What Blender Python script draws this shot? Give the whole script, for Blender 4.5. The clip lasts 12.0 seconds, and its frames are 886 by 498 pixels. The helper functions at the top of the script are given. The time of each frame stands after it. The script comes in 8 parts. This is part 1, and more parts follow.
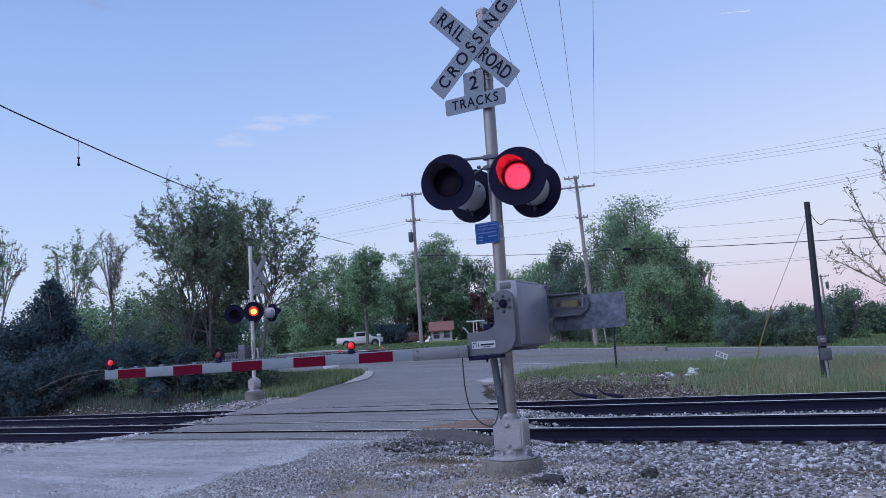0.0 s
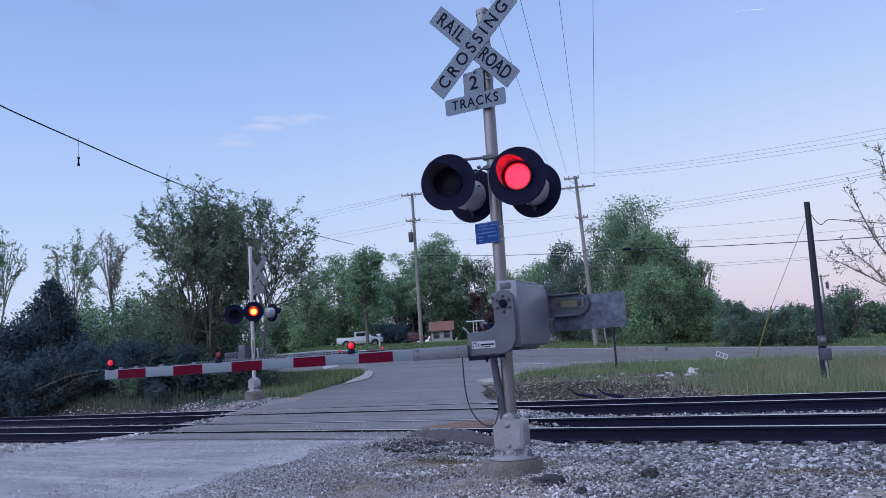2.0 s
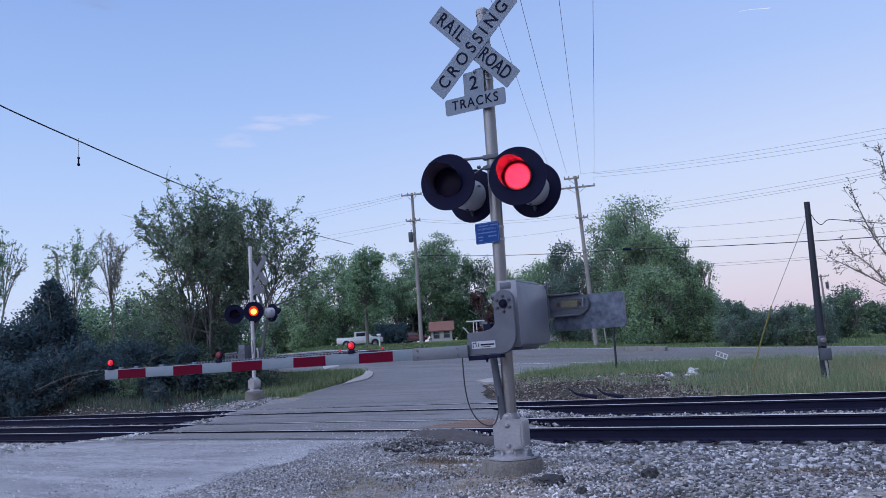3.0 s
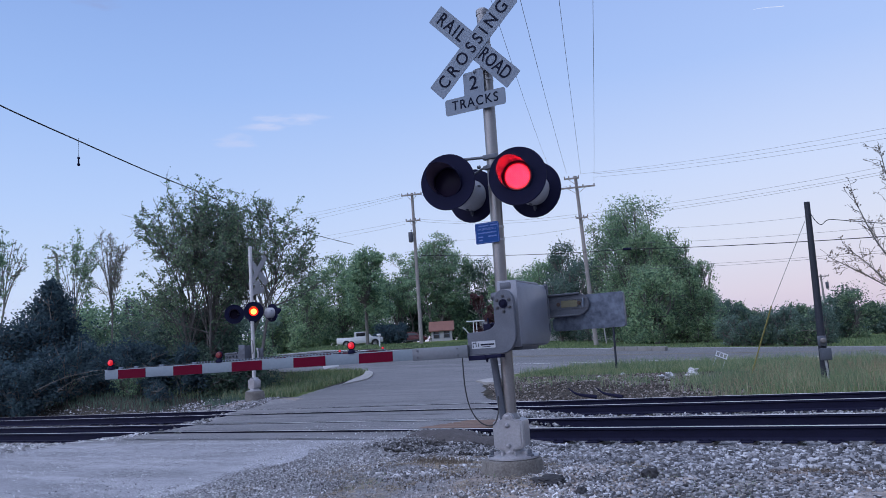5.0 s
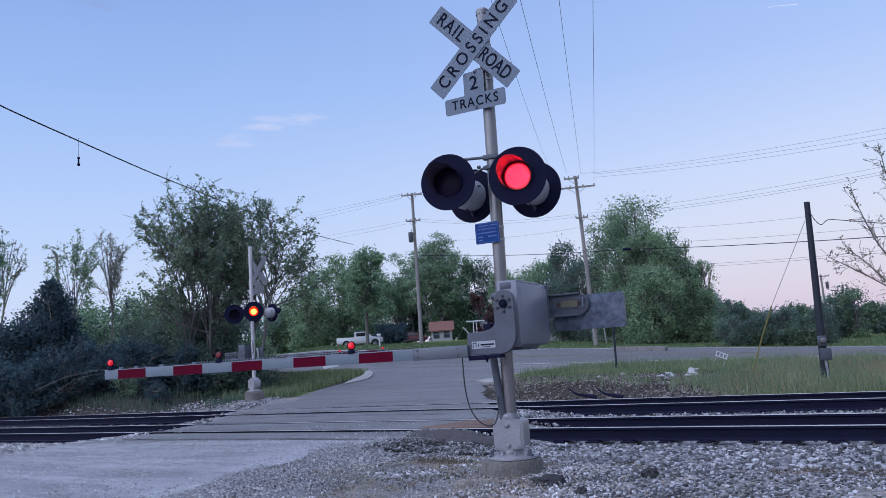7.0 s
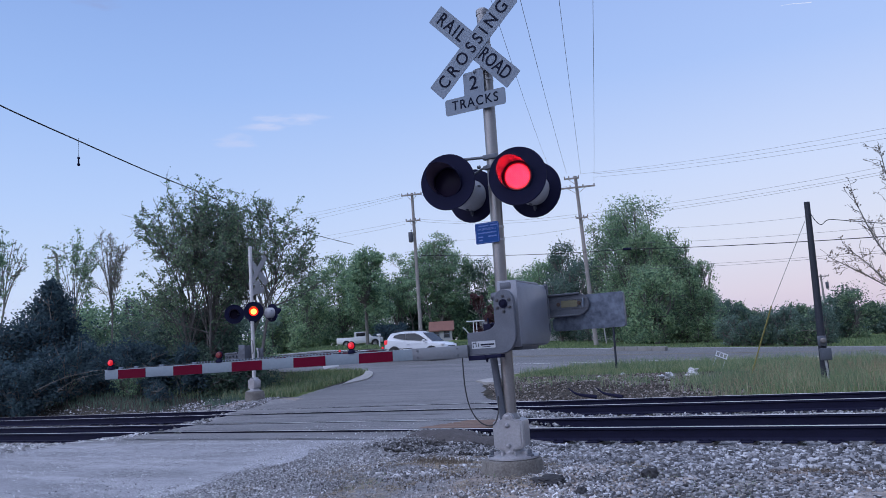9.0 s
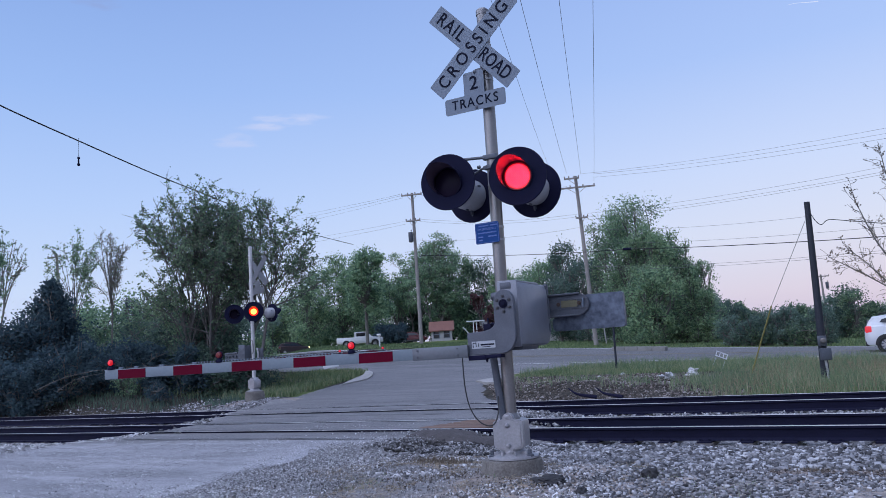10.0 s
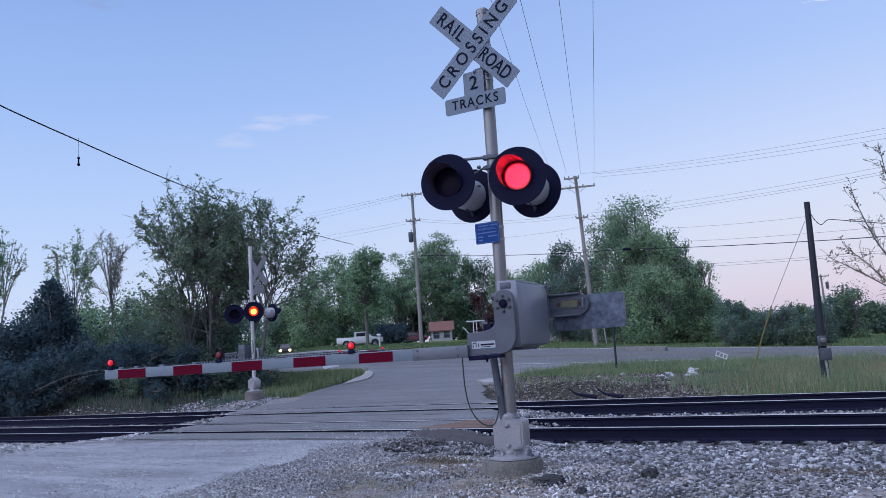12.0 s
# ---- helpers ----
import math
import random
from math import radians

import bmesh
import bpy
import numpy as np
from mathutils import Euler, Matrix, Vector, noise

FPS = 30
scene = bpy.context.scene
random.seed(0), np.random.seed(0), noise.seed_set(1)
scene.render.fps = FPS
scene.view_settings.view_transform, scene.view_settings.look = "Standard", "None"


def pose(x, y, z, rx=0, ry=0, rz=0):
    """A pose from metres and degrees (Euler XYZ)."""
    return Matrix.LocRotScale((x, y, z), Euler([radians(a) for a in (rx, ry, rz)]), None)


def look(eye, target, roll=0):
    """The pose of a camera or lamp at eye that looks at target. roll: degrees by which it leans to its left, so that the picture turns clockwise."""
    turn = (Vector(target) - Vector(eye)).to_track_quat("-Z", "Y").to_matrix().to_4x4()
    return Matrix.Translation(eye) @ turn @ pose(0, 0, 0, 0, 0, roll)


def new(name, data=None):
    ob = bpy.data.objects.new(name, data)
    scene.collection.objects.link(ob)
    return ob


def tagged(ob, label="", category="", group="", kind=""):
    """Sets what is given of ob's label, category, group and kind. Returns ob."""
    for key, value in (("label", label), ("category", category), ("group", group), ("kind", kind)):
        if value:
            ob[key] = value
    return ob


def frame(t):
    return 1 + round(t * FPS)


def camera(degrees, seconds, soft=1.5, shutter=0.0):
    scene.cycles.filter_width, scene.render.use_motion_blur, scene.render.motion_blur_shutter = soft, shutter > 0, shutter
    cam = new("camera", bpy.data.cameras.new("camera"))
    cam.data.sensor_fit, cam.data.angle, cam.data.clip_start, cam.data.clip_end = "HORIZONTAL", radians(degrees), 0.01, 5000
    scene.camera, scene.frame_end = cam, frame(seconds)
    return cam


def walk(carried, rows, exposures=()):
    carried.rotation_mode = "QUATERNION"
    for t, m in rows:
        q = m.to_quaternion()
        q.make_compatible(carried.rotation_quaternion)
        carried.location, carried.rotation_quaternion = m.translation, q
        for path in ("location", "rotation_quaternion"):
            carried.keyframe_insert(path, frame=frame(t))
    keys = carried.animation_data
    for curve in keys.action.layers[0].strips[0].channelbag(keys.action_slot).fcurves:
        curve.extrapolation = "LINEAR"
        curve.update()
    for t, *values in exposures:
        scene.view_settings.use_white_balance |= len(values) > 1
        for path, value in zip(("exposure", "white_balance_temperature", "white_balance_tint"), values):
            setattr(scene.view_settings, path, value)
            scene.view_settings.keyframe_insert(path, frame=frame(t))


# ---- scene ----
# Camera: stands still beside the road, phone held at chest height.
cam = camera(59.35, 12.0, soft=0.75)
EYE = Vector((0.0, 0.0, 1.35))
STAND = look(EYE, EYE + Vector((-0.5079, 0.8509, 0.1342)), -3.86)
walk(cam, [(0.0, STAND), (12.0, STAND)], exposures=[(0.0, 0.0), (12.0, 0.0)])


# ---- world and light ----
def make_world():
    """Clear dusk sky: blue above, paler below, pink low down in the east where the earth's shadow rises."""
    w = bpy.data.worlds.new("dusk_sky")
    scene.world = w
    w.use_nodes = True
    nt = w.node_tree
    nt.nodes.clear()
    N, L = nt.nodes.new, nt.links.new
    out, bg = N("ShaderNodeOutputWorld"), N("ShaderNodeBackground")
    geo, sep = N("ShaderNodeTexCoord"), N("ShaderNodeSeparateXYZ")
    way = geo.outputs["Generated"]
    L(way, sep.inputs[0])

    def math_node(op, a, b):
        n = N("ShaderNodeMath")
        n.operation = op
        for k, v in enumerate((a, b)):
            if isinstance(v, (int, float)):
                n.inputs[k].default_value = v
            else:
                L(v, n.inputs[k])
        return n.outputs[0]

    def dot(v):
        n = N("ShaderNodeVectorMath")
        n.operation = "DOT_PRODUCT"
        L(way, n.inputs[0])
        n.inputs[1].default_value = v
        return n.outputs["Value"]

    def ramp_of(stops):
        ramp = N("ShaderNodeValToRGB")
        r = ramp.color_ramp
        r.elements[0].position, r.elements[0].color = stops[0][0], (*stops[0][1], 1)
        r.elements[1].position, r.elements[1].color = stops[-1][0], (*stops[-1][1], 1)
        for p, c in stops[1:-1]:
            r.elements.new(p).color = (*c, 1)
        L(sep.outputs["Z"], ramp.inputs[0])
        return ramp.outputs[0]

    def blend(f, a, b):
        n = N("ShaderNodeMixRGB")
        L(f, n.inputs[0])
        L(a, n.inputs[1])
        if isinstance(b, tuple):
            n.inputs[2].default_value = (*b, 1)
        else:
            L(b, n.inputs[2])
        return n.outputs[0]

    east = N("ShaderNodeMapRange")
    east.interpolation_type = "SMOOTHSTEP"
    east.inputs["From Min"].default_value, east.inputs["From Max"].default_value = -0.55, 0.60
    L(dot((0.8587, 0.5125, 0)), east.inputs[0])
    last = blend(east.outputs[0], ramp_of(SKY_NORTH), ramp_of(SKY_EAST))
    # thin wisps of cirrus
    cl, mp = N("ShaderNodeTexNoise"), N("ShaderNodeMapping")
    mp.inputs["Rotation"].default_value = (0, 0, radians(-31))
    mp.inputs["Scale"].default_value = (5.0, 5.0, 26.0)
    L(way, mp.inputs[0])
    L(mp.outputs[0], cl.inputs["Vector"])
    cl.inputs["Scale"].default_value, cl.inputs["Detail"].default_value = 6.0, 7
    for centre, wide, high, colour, most in WISPS:
        c = Vector(centre).normalized()
        side = c.cross(Vector((0, 0, 1))).normalized()
        up = side.cross(c)
        a = math_node("POWER", math_node("DIVIDE", dot(side), wide), 2.0)
        b = math_node("POWER", math_node("DIVIDE", dot(up), high), 2.0)
        near = math_node("SUBTRACT", 1.0, math_node("ADD", a, b))
        front = math_node("GREATER_THAN", dot(c), 0.0)
        n = N("ShaderNodeMapRange")
        n.interpolation_type = "SMOOTHSTEP"
        n.inputs["From Min"].default_value, n.inputs["From Max"].default_value = 0.3, 1.6
        n.inputs["To Max"].default_value = most
        L(math_node("MULTIPLY", math_node("ADD", near, math_node("SUBTRACT", math_node("MULTIPLY", cl.outputs[0], 3.2), 1.25)), front), n.inputs[0])
        last = blend(n.outputs[0], last, colour)
    sky = N("ShaderNodeTexSky")
    sky.sky_type, sky.sun_disc = "NISHITA", False
    sky.sun_elevation, sky.sun_rotation = radians(1.0), radians(215)
    add = N("ShaderNodeMixRGB")
    add.blend_type = "ADD"
    add.inputs[0].default_value = 0.05
    L(last, add.inputs[1])
    L(sky.outputs[0], add.inputs[2])
    L(add.outputs[0], bg.inputs[0])
    bg.inputs[1].default_value = SKY_STRENGTH
    L(bg.outputs[0], out.inputs[0])


SKY_STRENGTH = 1.0
SKY_NORTH = [(0.0, (0.54, 0.60, 0.84)), (0.10, (0.54, 0.67, 0.94)), (0.20, (0.43, 0.59, 0.94)), (0.33, (0.31, 0.48, 0.88)), (0.45, (0.235, 0.385, 0.78)), (1.0, (0.18, 0.28, 0.60))]
SKY_EAST = [(0.0, (0.60, 0.53, 0.68)), (0.05, (0.66, 0.62, 0.77)), (0.12, (0.64, 0.69, 0.88)), (0.20, (0.56, 0.66, 0.93)), (0.33, (0.38, 0.53, 0.91)), (0.45, (0.32, 0.46, 0.86)), (1.0, (0.20, 0.30, 0.62))]
WISPS = [((-0.6410, 0.7064, 0.3001), 0.052, 0.010, (0.60, 0.65, 0.90), 0.5), ((-0.6166, 0.7261, 0.3043), 0.035, 0.005, (0.60, 0.65, 0.90), 0.42), ((-0.6579, 0.6939, 0.2929), 0.035, 0.006, (0.58, 0.63, 0.88), 0.4), ((-0.6881, 0.6707, 0.2769), 0.03, 0.010, (0.56, 0.62, 0.88), 0.45), ((-0.7408, 0.5245, 0.4197), 0.028, 0.011, (0.27, 0.33, 0.60), 0.4)]
make_world()
sun = new("sun", bpy.data.lights.new("sun", "SUN"))
sun.data.energy, sun.data.angle, sun.data.color = 4.0, radians(100), (0.735, 0.785, 1.0)
sun.matrix_world = look((-18, -38, 62), (0, 0, 0))


# ---- materials ----
BASE_SCALE = 0.80  # scales down every base colour made by mat() to suit the light level
def mat(name, base, rough=0.8, metal=0.0, dark=None, scale=8.0, fine=60.0, bump=0.15, amount=0.6, spec=0.4, per_object=0.0):
    """Two-scale noise between base and a darker or tinted tone, with bump."""
    m = bpy.data.materials.new(name)
    m.use_nodes = True
    nt = m.node_tree
    N, L = nt.nodes.new, nt.links.new
    b = nt.nodes["Principled BSDF"]
    b.inputs["Roughness"].default_value, b.inputs["Metallic"].default_value = rough, metal
    b.inputs["Specular IOR Level"].default_value = spec
    dark = dark or tuple(v * 0.6 for v in base)
    base, dark = tuple(v * BASE_SCALE for v in base), tuple(v * BASE_SCALE for v in dark)
    tc = N("ShaderNodeTexCoord")
    n1, n2 = N("ShaderNodeTexNoise"), N("ShaderNodeTexNoise")
    for n, s in ((n1, scale), (n2, fine)):
        n.inputs["Scale"].default_value, n.inputs["Detail"].default_value = s, 5
        L(tc.outputs["Object"], n.inputs["Vector"])
    mul = N("ShaderNodeMath")
    mul.operation = "ADD"
    L(n1.outputs[0], mul.inputs[0])
    L(n2.outputs[0], mul.inputs[1])
    rng = N("ShaderNodeMapRange")
    rng.inputs["From Min"].default_value, rng.inputs["From Max"].default_value = 0.75, 1.25
    rng.inputs["To Max"].default_value = amount
    L(mul.outputs[0], rng.inputs[0])
    mix = N("ShaderNodeMixRGB")
    mix.inputs[1].default_value, mix.inputs[2].default_value = (*base, 1), (*dark, 1)
    L(rng.outputs[0], mix.inputs[0])
    last = mix.outputs[0]
    if per_object:
        info, hsv = N("ShaderNodeObjectInfo"), N("ShaderNodeHueSaturation")
        mr = N("ShaderNodeMapRange")
        mr.inputs["To Min"].default_value, mr.inputs["To Max"].default_value = 1 - per_object, 1 + per_object
        L(info.outputs["Random"], mr.inputs[0])
        L(mr.outputs[0], hsv.inputs["Value"])
        L(last, hsv.inputs["Color"])
        last = hsv.outputs[0]
    L(last, b.inputs["Base Color"])
    if bump:
        bp = N("ShaderNodeBump")
        bp.inputs["Strength"].default_value, bp.inputs["Distance"].default_value = bump, 0.02
        L(n2.outputs[0], bp.inputs["Height"])
        L(bp.outputs[0], b.inputs["Normal"])
    return m


def island_mat(name, colours, rough=0.85, translucent=0.0, spec=0.3, shift=0.25):
    """Each separate piece of a joined mesh takes its own tone along a ramp."""
    m = bpy.data.materials.new(name)
    m.use_nodes = True
    nt = m.node_tree
    N, L = nt.nodes.new, nt.links.new
    b = nt.nodes["Principled BSDF"]
    b.inputs["Roughness"].default_value, b.inputs["Specular IOR Level"].default_value = rough, spec
    geo, ramp = N("ShaderNodeNewGeometry"), N("ShaderNodeValToRGB")
    tc, ns = N("ShaderNodeTexCoord"), N("ShaderNodeTexNoise")
    L(tc.outputs["Object"], ns.inputs["Vector"])
    ns.inputs["Scale"].default_value = 0.6
    add, mr = N("ShaderNodeMath"), N("ShaderNodeMapRange")
    mr.inputs["From Min"].default_value, mr.inputs["From Max"].default_value = 0.3, 0.7
    mr.inputs["To Min"].default_value, mr.inputs["To Max"].default_value = -shift, shift
    L(ns.outputs[0], mr.inputs[0])
    L(geo.outputs["Random Per Island"], add.inputs[0])
    L(mr.outputs[0], add.inputs[1])
    L(add.outputs[0], ramp.inputs[0])
    els = ramp.color_ramp.elements
    els[0].color, els[1].color = (*colours[0], 1), (*colours[-1], 1)
    for i, c in enumerate(colours[1:-1]):
        els.new((i + 1) / (len(colours) - 1)).color = (*c, 1)
    L(ramp.outputs[0], b.inputs["Base Color"])
    if translucent:
        tr, ms = N("ShaderNodeBsdfTranslucent"), N("ShaderNodeMixShader")
        L(ramp.outputs[0], tr.inputs[0])
        ms.inputs[0].default_value = translucent
        L(b.outputs[0], ms.inputs[1])
        L(tr.outputs[0], ms.inputs[2])
        L(ms.outputs[0], nt.nodes["Material Output"].inputs[0])
    return m


def glow(name, colour, strength, rim=None):
    m = bpy.data.materials.new(name)
    m.use_nodes = True
    b = m.node_tree.nodes["Principled BSDF"]
    b.inputs["Base Color"].default_value = (0.05, 0.005, 0.005, 1)
    b.inputs["Emission Color"].default_value, b.inputs["Emission Strength"].default_value = (*colour, 1), strength
    return m


def glass(name, colour=(0.9, 0.95, 1.0), rough=0.02):
    m = bpy.data.materials.new(name)
    m.use_nodes = True
    b = m.node_tree.nodes["Principled BSDF"]
    b.inputs["Base Color"].default_value = (*colour, 1)
    b.inputs["Roughness"].default_value = rough
    b.inputs["Transmission Weight"].default_value = 0.0
    b.inputs["Specular IOR Level"].default_value = 0.45
    return m


GALV = mat("galvanised_steel", (0.40, 0.41, 0.43), 0.5, 0.35, (0.27, 0.28, 0.30), 5, 70, 0.05)
ALU = mat("aluminium_paint", (0.25, 0.245, 0.25), 0.38, 0.6, (0.17, 0.165, 0.17), 4, 50, 0.04)
PALE_CAST = mat("pale_cast_metal", (0.40, 0.40, 0.43), 0.42, 0.4, (0.25, 0.245, 0.26), 5, 50, 0.05)
HOUSING = mat("grey_lamp_housing", (0.40, 0.41, 0.45), 0.5, 0.1, (0.31, 0.32, 0.35), 6, 60, 0.03)
GREY_BOX = mat("grey_enamel", (0.23, 0.245, 0.29), 0.42, 0.15, (0.17, 0.18, 0.215), 6, 80, 0.04)
DULL_STEEL = mat("dull_steel", (0.105, 0.118, 0.148), 0.55, 0.3, (0.065, 0.073, 0.094), 7, 60, 0.08)
BLACK = mat("black_enamel", (0.0095, 0.0105, 0.034), 0.7, 0.0, (0.007, 0.008, 0.026), 6, 60, 0.03, spec=0.08)
HOOD_IN = mat("hood_lining", (0.085, 0.062, 0.10), 0.45, 0.0, (0.062, 0.045, 0.075), 6, 60, 0.02)
# far below real white: the dim light on its face is put into the colour
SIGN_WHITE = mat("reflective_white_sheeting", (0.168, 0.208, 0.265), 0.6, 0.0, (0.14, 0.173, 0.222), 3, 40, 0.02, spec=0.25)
SIGN_BACK = mat("bare_aluminium", (0.15, 0.165, 0.19), 0.5, 0.4, (0.11, 0.12, 0.142), 4, 30, 0.03)
INK = mat("black_lettering", (0.006, 0.009, 0.022), 0.8, 0.0, (0.010, 0.013, 0.026), 6, 60, 0.0, spec=0.08)
BLUE = mat("blue_sheeting", (0.006, 0.055, 0.22), 0.55, 0.0, (0.005, 0.043, 0.18), 6, 60, 0.0, spec=0.15)
PALE_INK = mat("pale_lettering", (0.04, 0.10, 0.33), 0.6, 0.0, (0.16, 0.24, 0.5), 6, 60, 0.0)
# white board darkened likewise, its dim lighting put into the base colour
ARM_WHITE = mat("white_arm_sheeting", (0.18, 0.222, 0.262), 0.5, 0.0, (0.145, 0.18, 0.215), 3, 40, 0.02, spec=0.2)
ARM_RED = mat("red_arm_sheeting", (0.105, 0.002, 0.017), 0.7, 0.0, (0.08, 0.0015, 0.013), 5, 50, 0.02, spec=0.06)
CONCRETE = mat("weathered_concrete", (0.20, 0.188, 0.18), 0.9, 0.0, (0.095, 0.086, 0.078), 3, 45, 0.35, 1.0)
WOOD_POLE = mat("grey_pole_wood", (0.29, 0.27, 0.26), 0.85, 0.0, (0.16, 0.15, 0.145), 3, 40, 0.3)
TAR_POLE = mat("tarred_pole_wood", (0.017, 0.022, 0.036), 0.7, 0.0, (0.009, 0.011, 0.018), 3, 40, 0.3)
WIRE = mat("dark_cable", (0.03, 0.03, 0.035), 0.7, 0.0, (0.02, 0.02, 0.02), 3, 40, 0.0)
PORCELAIN = mat("insulator_glaze", (0.18, 0.17, 0.17), 0.25)
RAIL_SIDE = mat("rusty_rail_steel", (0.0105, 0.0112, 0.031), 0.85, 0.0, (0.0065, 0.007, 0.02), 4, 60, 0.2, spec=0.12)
RAIL_TOP = mat("polished_rail_head", (0.46, 0.46, 0.48), 0.32, 0.85, (0.30, 0.29, 0.28), 3, 40, 0.03)
TIE = mat("creosoted_tie_wood", (0.12, 0.108, 0.105), 0.9, 0.0, (0.06, 0.052, 0.048), 5, 50, 0.5, per_object=0.3)
RUST = mat("rusty_bolt_steel", (0.10, 0.065, 0.05), 0.8, 0.2, (0.05, 0.035, 0.03), 20, 80, 0.2)
LED_ON = glow("lit_red_led", (1.0, 0.009, 0.024), 1.0)
LED_BED = glow("lit_red_lens", (0.52, 0.002, 0.02), 1.0)
LED_OFF = mat("dark_red_lens", (0.012, 0.007, 0.024), 0.4, 0.0, (0.008, 0.005, 0.018), 20, 80, 0.1, spec=0.1)
LAMP_FAR = glow("lit_lamp_core", (1.0, 0.30, 0.03), 1.2)
LAMP_RIM = glow("lit_lamp_edge", (1.0, 0.01, 0.004), 1.0)
GATE_LIT = glow("lit_gate_lamp", (0.62, 0.004, 0.012), 1.0)
GATE_CORE = glow("lit_gate_core", (1.0, 0.03, 0.06), 1.0)
GATE_OFF = mat("unlit_red_lens", (0.16, 0.008, 0.012), 0.3, 0.0, (0.09, 0.006, 0.008), 20, 80, 0.05)
for m, e in ((LED_ON, 34.0), (LED_BED, 0.30), (LAMP_FAR, 9.0), (LAMP_RIM, 2.2), (GATE_LIT, 0.9)):
    m.node_tree.nodes["Principled BSDF"].inputs["Emission Strength"].default_value = e


# ---- mesh helpers ----
def link_mesh(name, bm, materials, parent=None, label="", smooth=True):
    me = bpy.data.meshes.new(name)
    bm.to_mesh(me)
    bm.free()
    for m in materials if isinstance(materials, (list, tuple)) else [materials]:
        me.materials.append(m)
    if smooth:
        me.shade_smooth()
        me.set_sharp_from_angle(angle=radians(35))
    ob = new(name, me)
    ob.parent = parent
    return tagged(ob, label)


def part(name, bm, material, parent, label=""):
    return link_mesh(name, bm, material, parent, label)


def empty(name, m=None, parent=None):
    ob = new(name)
    ob.empty_display_size = 0.2
    ob.parent = parent
    if m is not None:
        ob.matrix_basis = m
    return ob


def bulk(name, verts, faces, materials, parent=None, index=None, smooth=False):
    """A mesh from arrays: verts (n, 3), faces (m, k)."""
    verts, faces = np.asarray(verts, np.float32), np.asarray(faces, np.int32)
    me = bpy.data.meshes.new(name)
    me.vertices.add(len(verts))
    me.vertices.foreach_set("co", verts.ravel())
    k = faces.shape[1]
    me.loops.add(faces.size)
    me.loops.foreach_set("vertex_index", faces.ravel())
    me.polygons.add(len(faces))
    me.polygons.foreach_set("loop_start", np.arange(len(faces), dtype=np.int32) * k)
    for m in materials if isinstance(materials, (list, tuple)) else [materials]:
        me.materials.append(m)
    if index is not None:
        me.polygons.foreach_set("material_index", np.asarray(index, np.int32))
    me.update(calc_edges=True)
    if smooth:
        me.shade_smooth()
    ob = new(name, me)
    ob.parent = parent
    return ob


def box(bm, c, s, m=None, bevel=0.0, mi=0):
    """A bevelled box of centre c and size s."""
    made = bmesh.ops.create_cube(bm, size=1)
    vs = made["verts"]
    bmesh.ops.scale(bm, vec=s, verts=vs)
    fs = list({f for v in vs for f in v.link_faces})
    if bevel:
        es = list({e for v in vs for e in v.link_edges})
        r = bmesh.ops.bevel(bm, geom=es, offset=bevel, segments=2, affect="EDGES", profile=0.5)
        vs = list({v for f in r["faces"] for v in f.verts} | {v for v in vs if v.is_valid})
        fs = list({f for v in vs for f in v.link_faces})
    for f in fs:
        f.material_index = mi
    t = Matrix.Translation(c) if m is None else m @ Matrix.Translation(c)
    bmesh.ops.transform(bm, matrix=t, verts=vs)
    return vs


def tube(bm, pts, r, seg=10, cap=True, r2=None, mi=0):
    """A round tube through pts; its radius goes from r to r2."""
    pts = [Vector(p) for p in pts]
    r2 = r if r2 is None else r2
    rings, n = [], len(pts)
    up = Vector((0, 0, 1))
    for i, p in enumerate(pts):
        d = (pts[min(i + 1, n - 1)] - pts[max(i - 1, 0)]).normalized()
        a = d.cross(up if abs(d.z) < 0.95 else Vector((0, 1, 0))).normalized()
        b = d.cross(a)
        rad = r + (r2 - r) * i / max(n - 1, 1)
        rings.append([bm.verts.new(p + rad * (math.cos(t) * a + math.sin(t) * b)) for t in (2 * math.pi * k / seg for k in range(seg))])
    for u, v in zip(rings, rings[1:]):
        for k in range(seg):
            f = bm.faces.new((u[k], v[k], v[(k + 1) % seg], u[(k + 1) % seg]))
            f.material_index = mi
    if cap:
        for q in (rings[0], rings[-1][::-1]):
            bm.faces.new(q).material_index = mi


def lathe(bm, prof, seg=24, m=None, mi=0, close=False):
    """Turns a profile of (radius, height) round the local z axis."""
    rings = []
    for r, z in prof:
        if r < 1e-6:
            rings.append([bm.verts.new((0, 0, z))])
        else:
            rings.append([bm.verts.new((r * math.cos(2 * math.pi * k / seg), r * math.sin(2 * math.pi * k / seg), z)) for k in range(seg)])
    for u, v in zip(rings, rings[1:]):
        for k in range(seg):
            a, b = u[k % len(u)], u[(k + 1) % len(u)]
            c, d = v[(k + 1) % len(v)], v[k % len(v)]
            q = [x for i, x in enumerate((a, b, c, d)) if x not in (a, b, c, d)[:i]]
            if len(q) > 2:
                f = bm.faces.new(q)
                f.material_index = mi
    vs = [v for r in rings for v in r]
    if m is not None:
        bmesh.ops.transform(bm, matrix=m, verts=vs)
    return vs


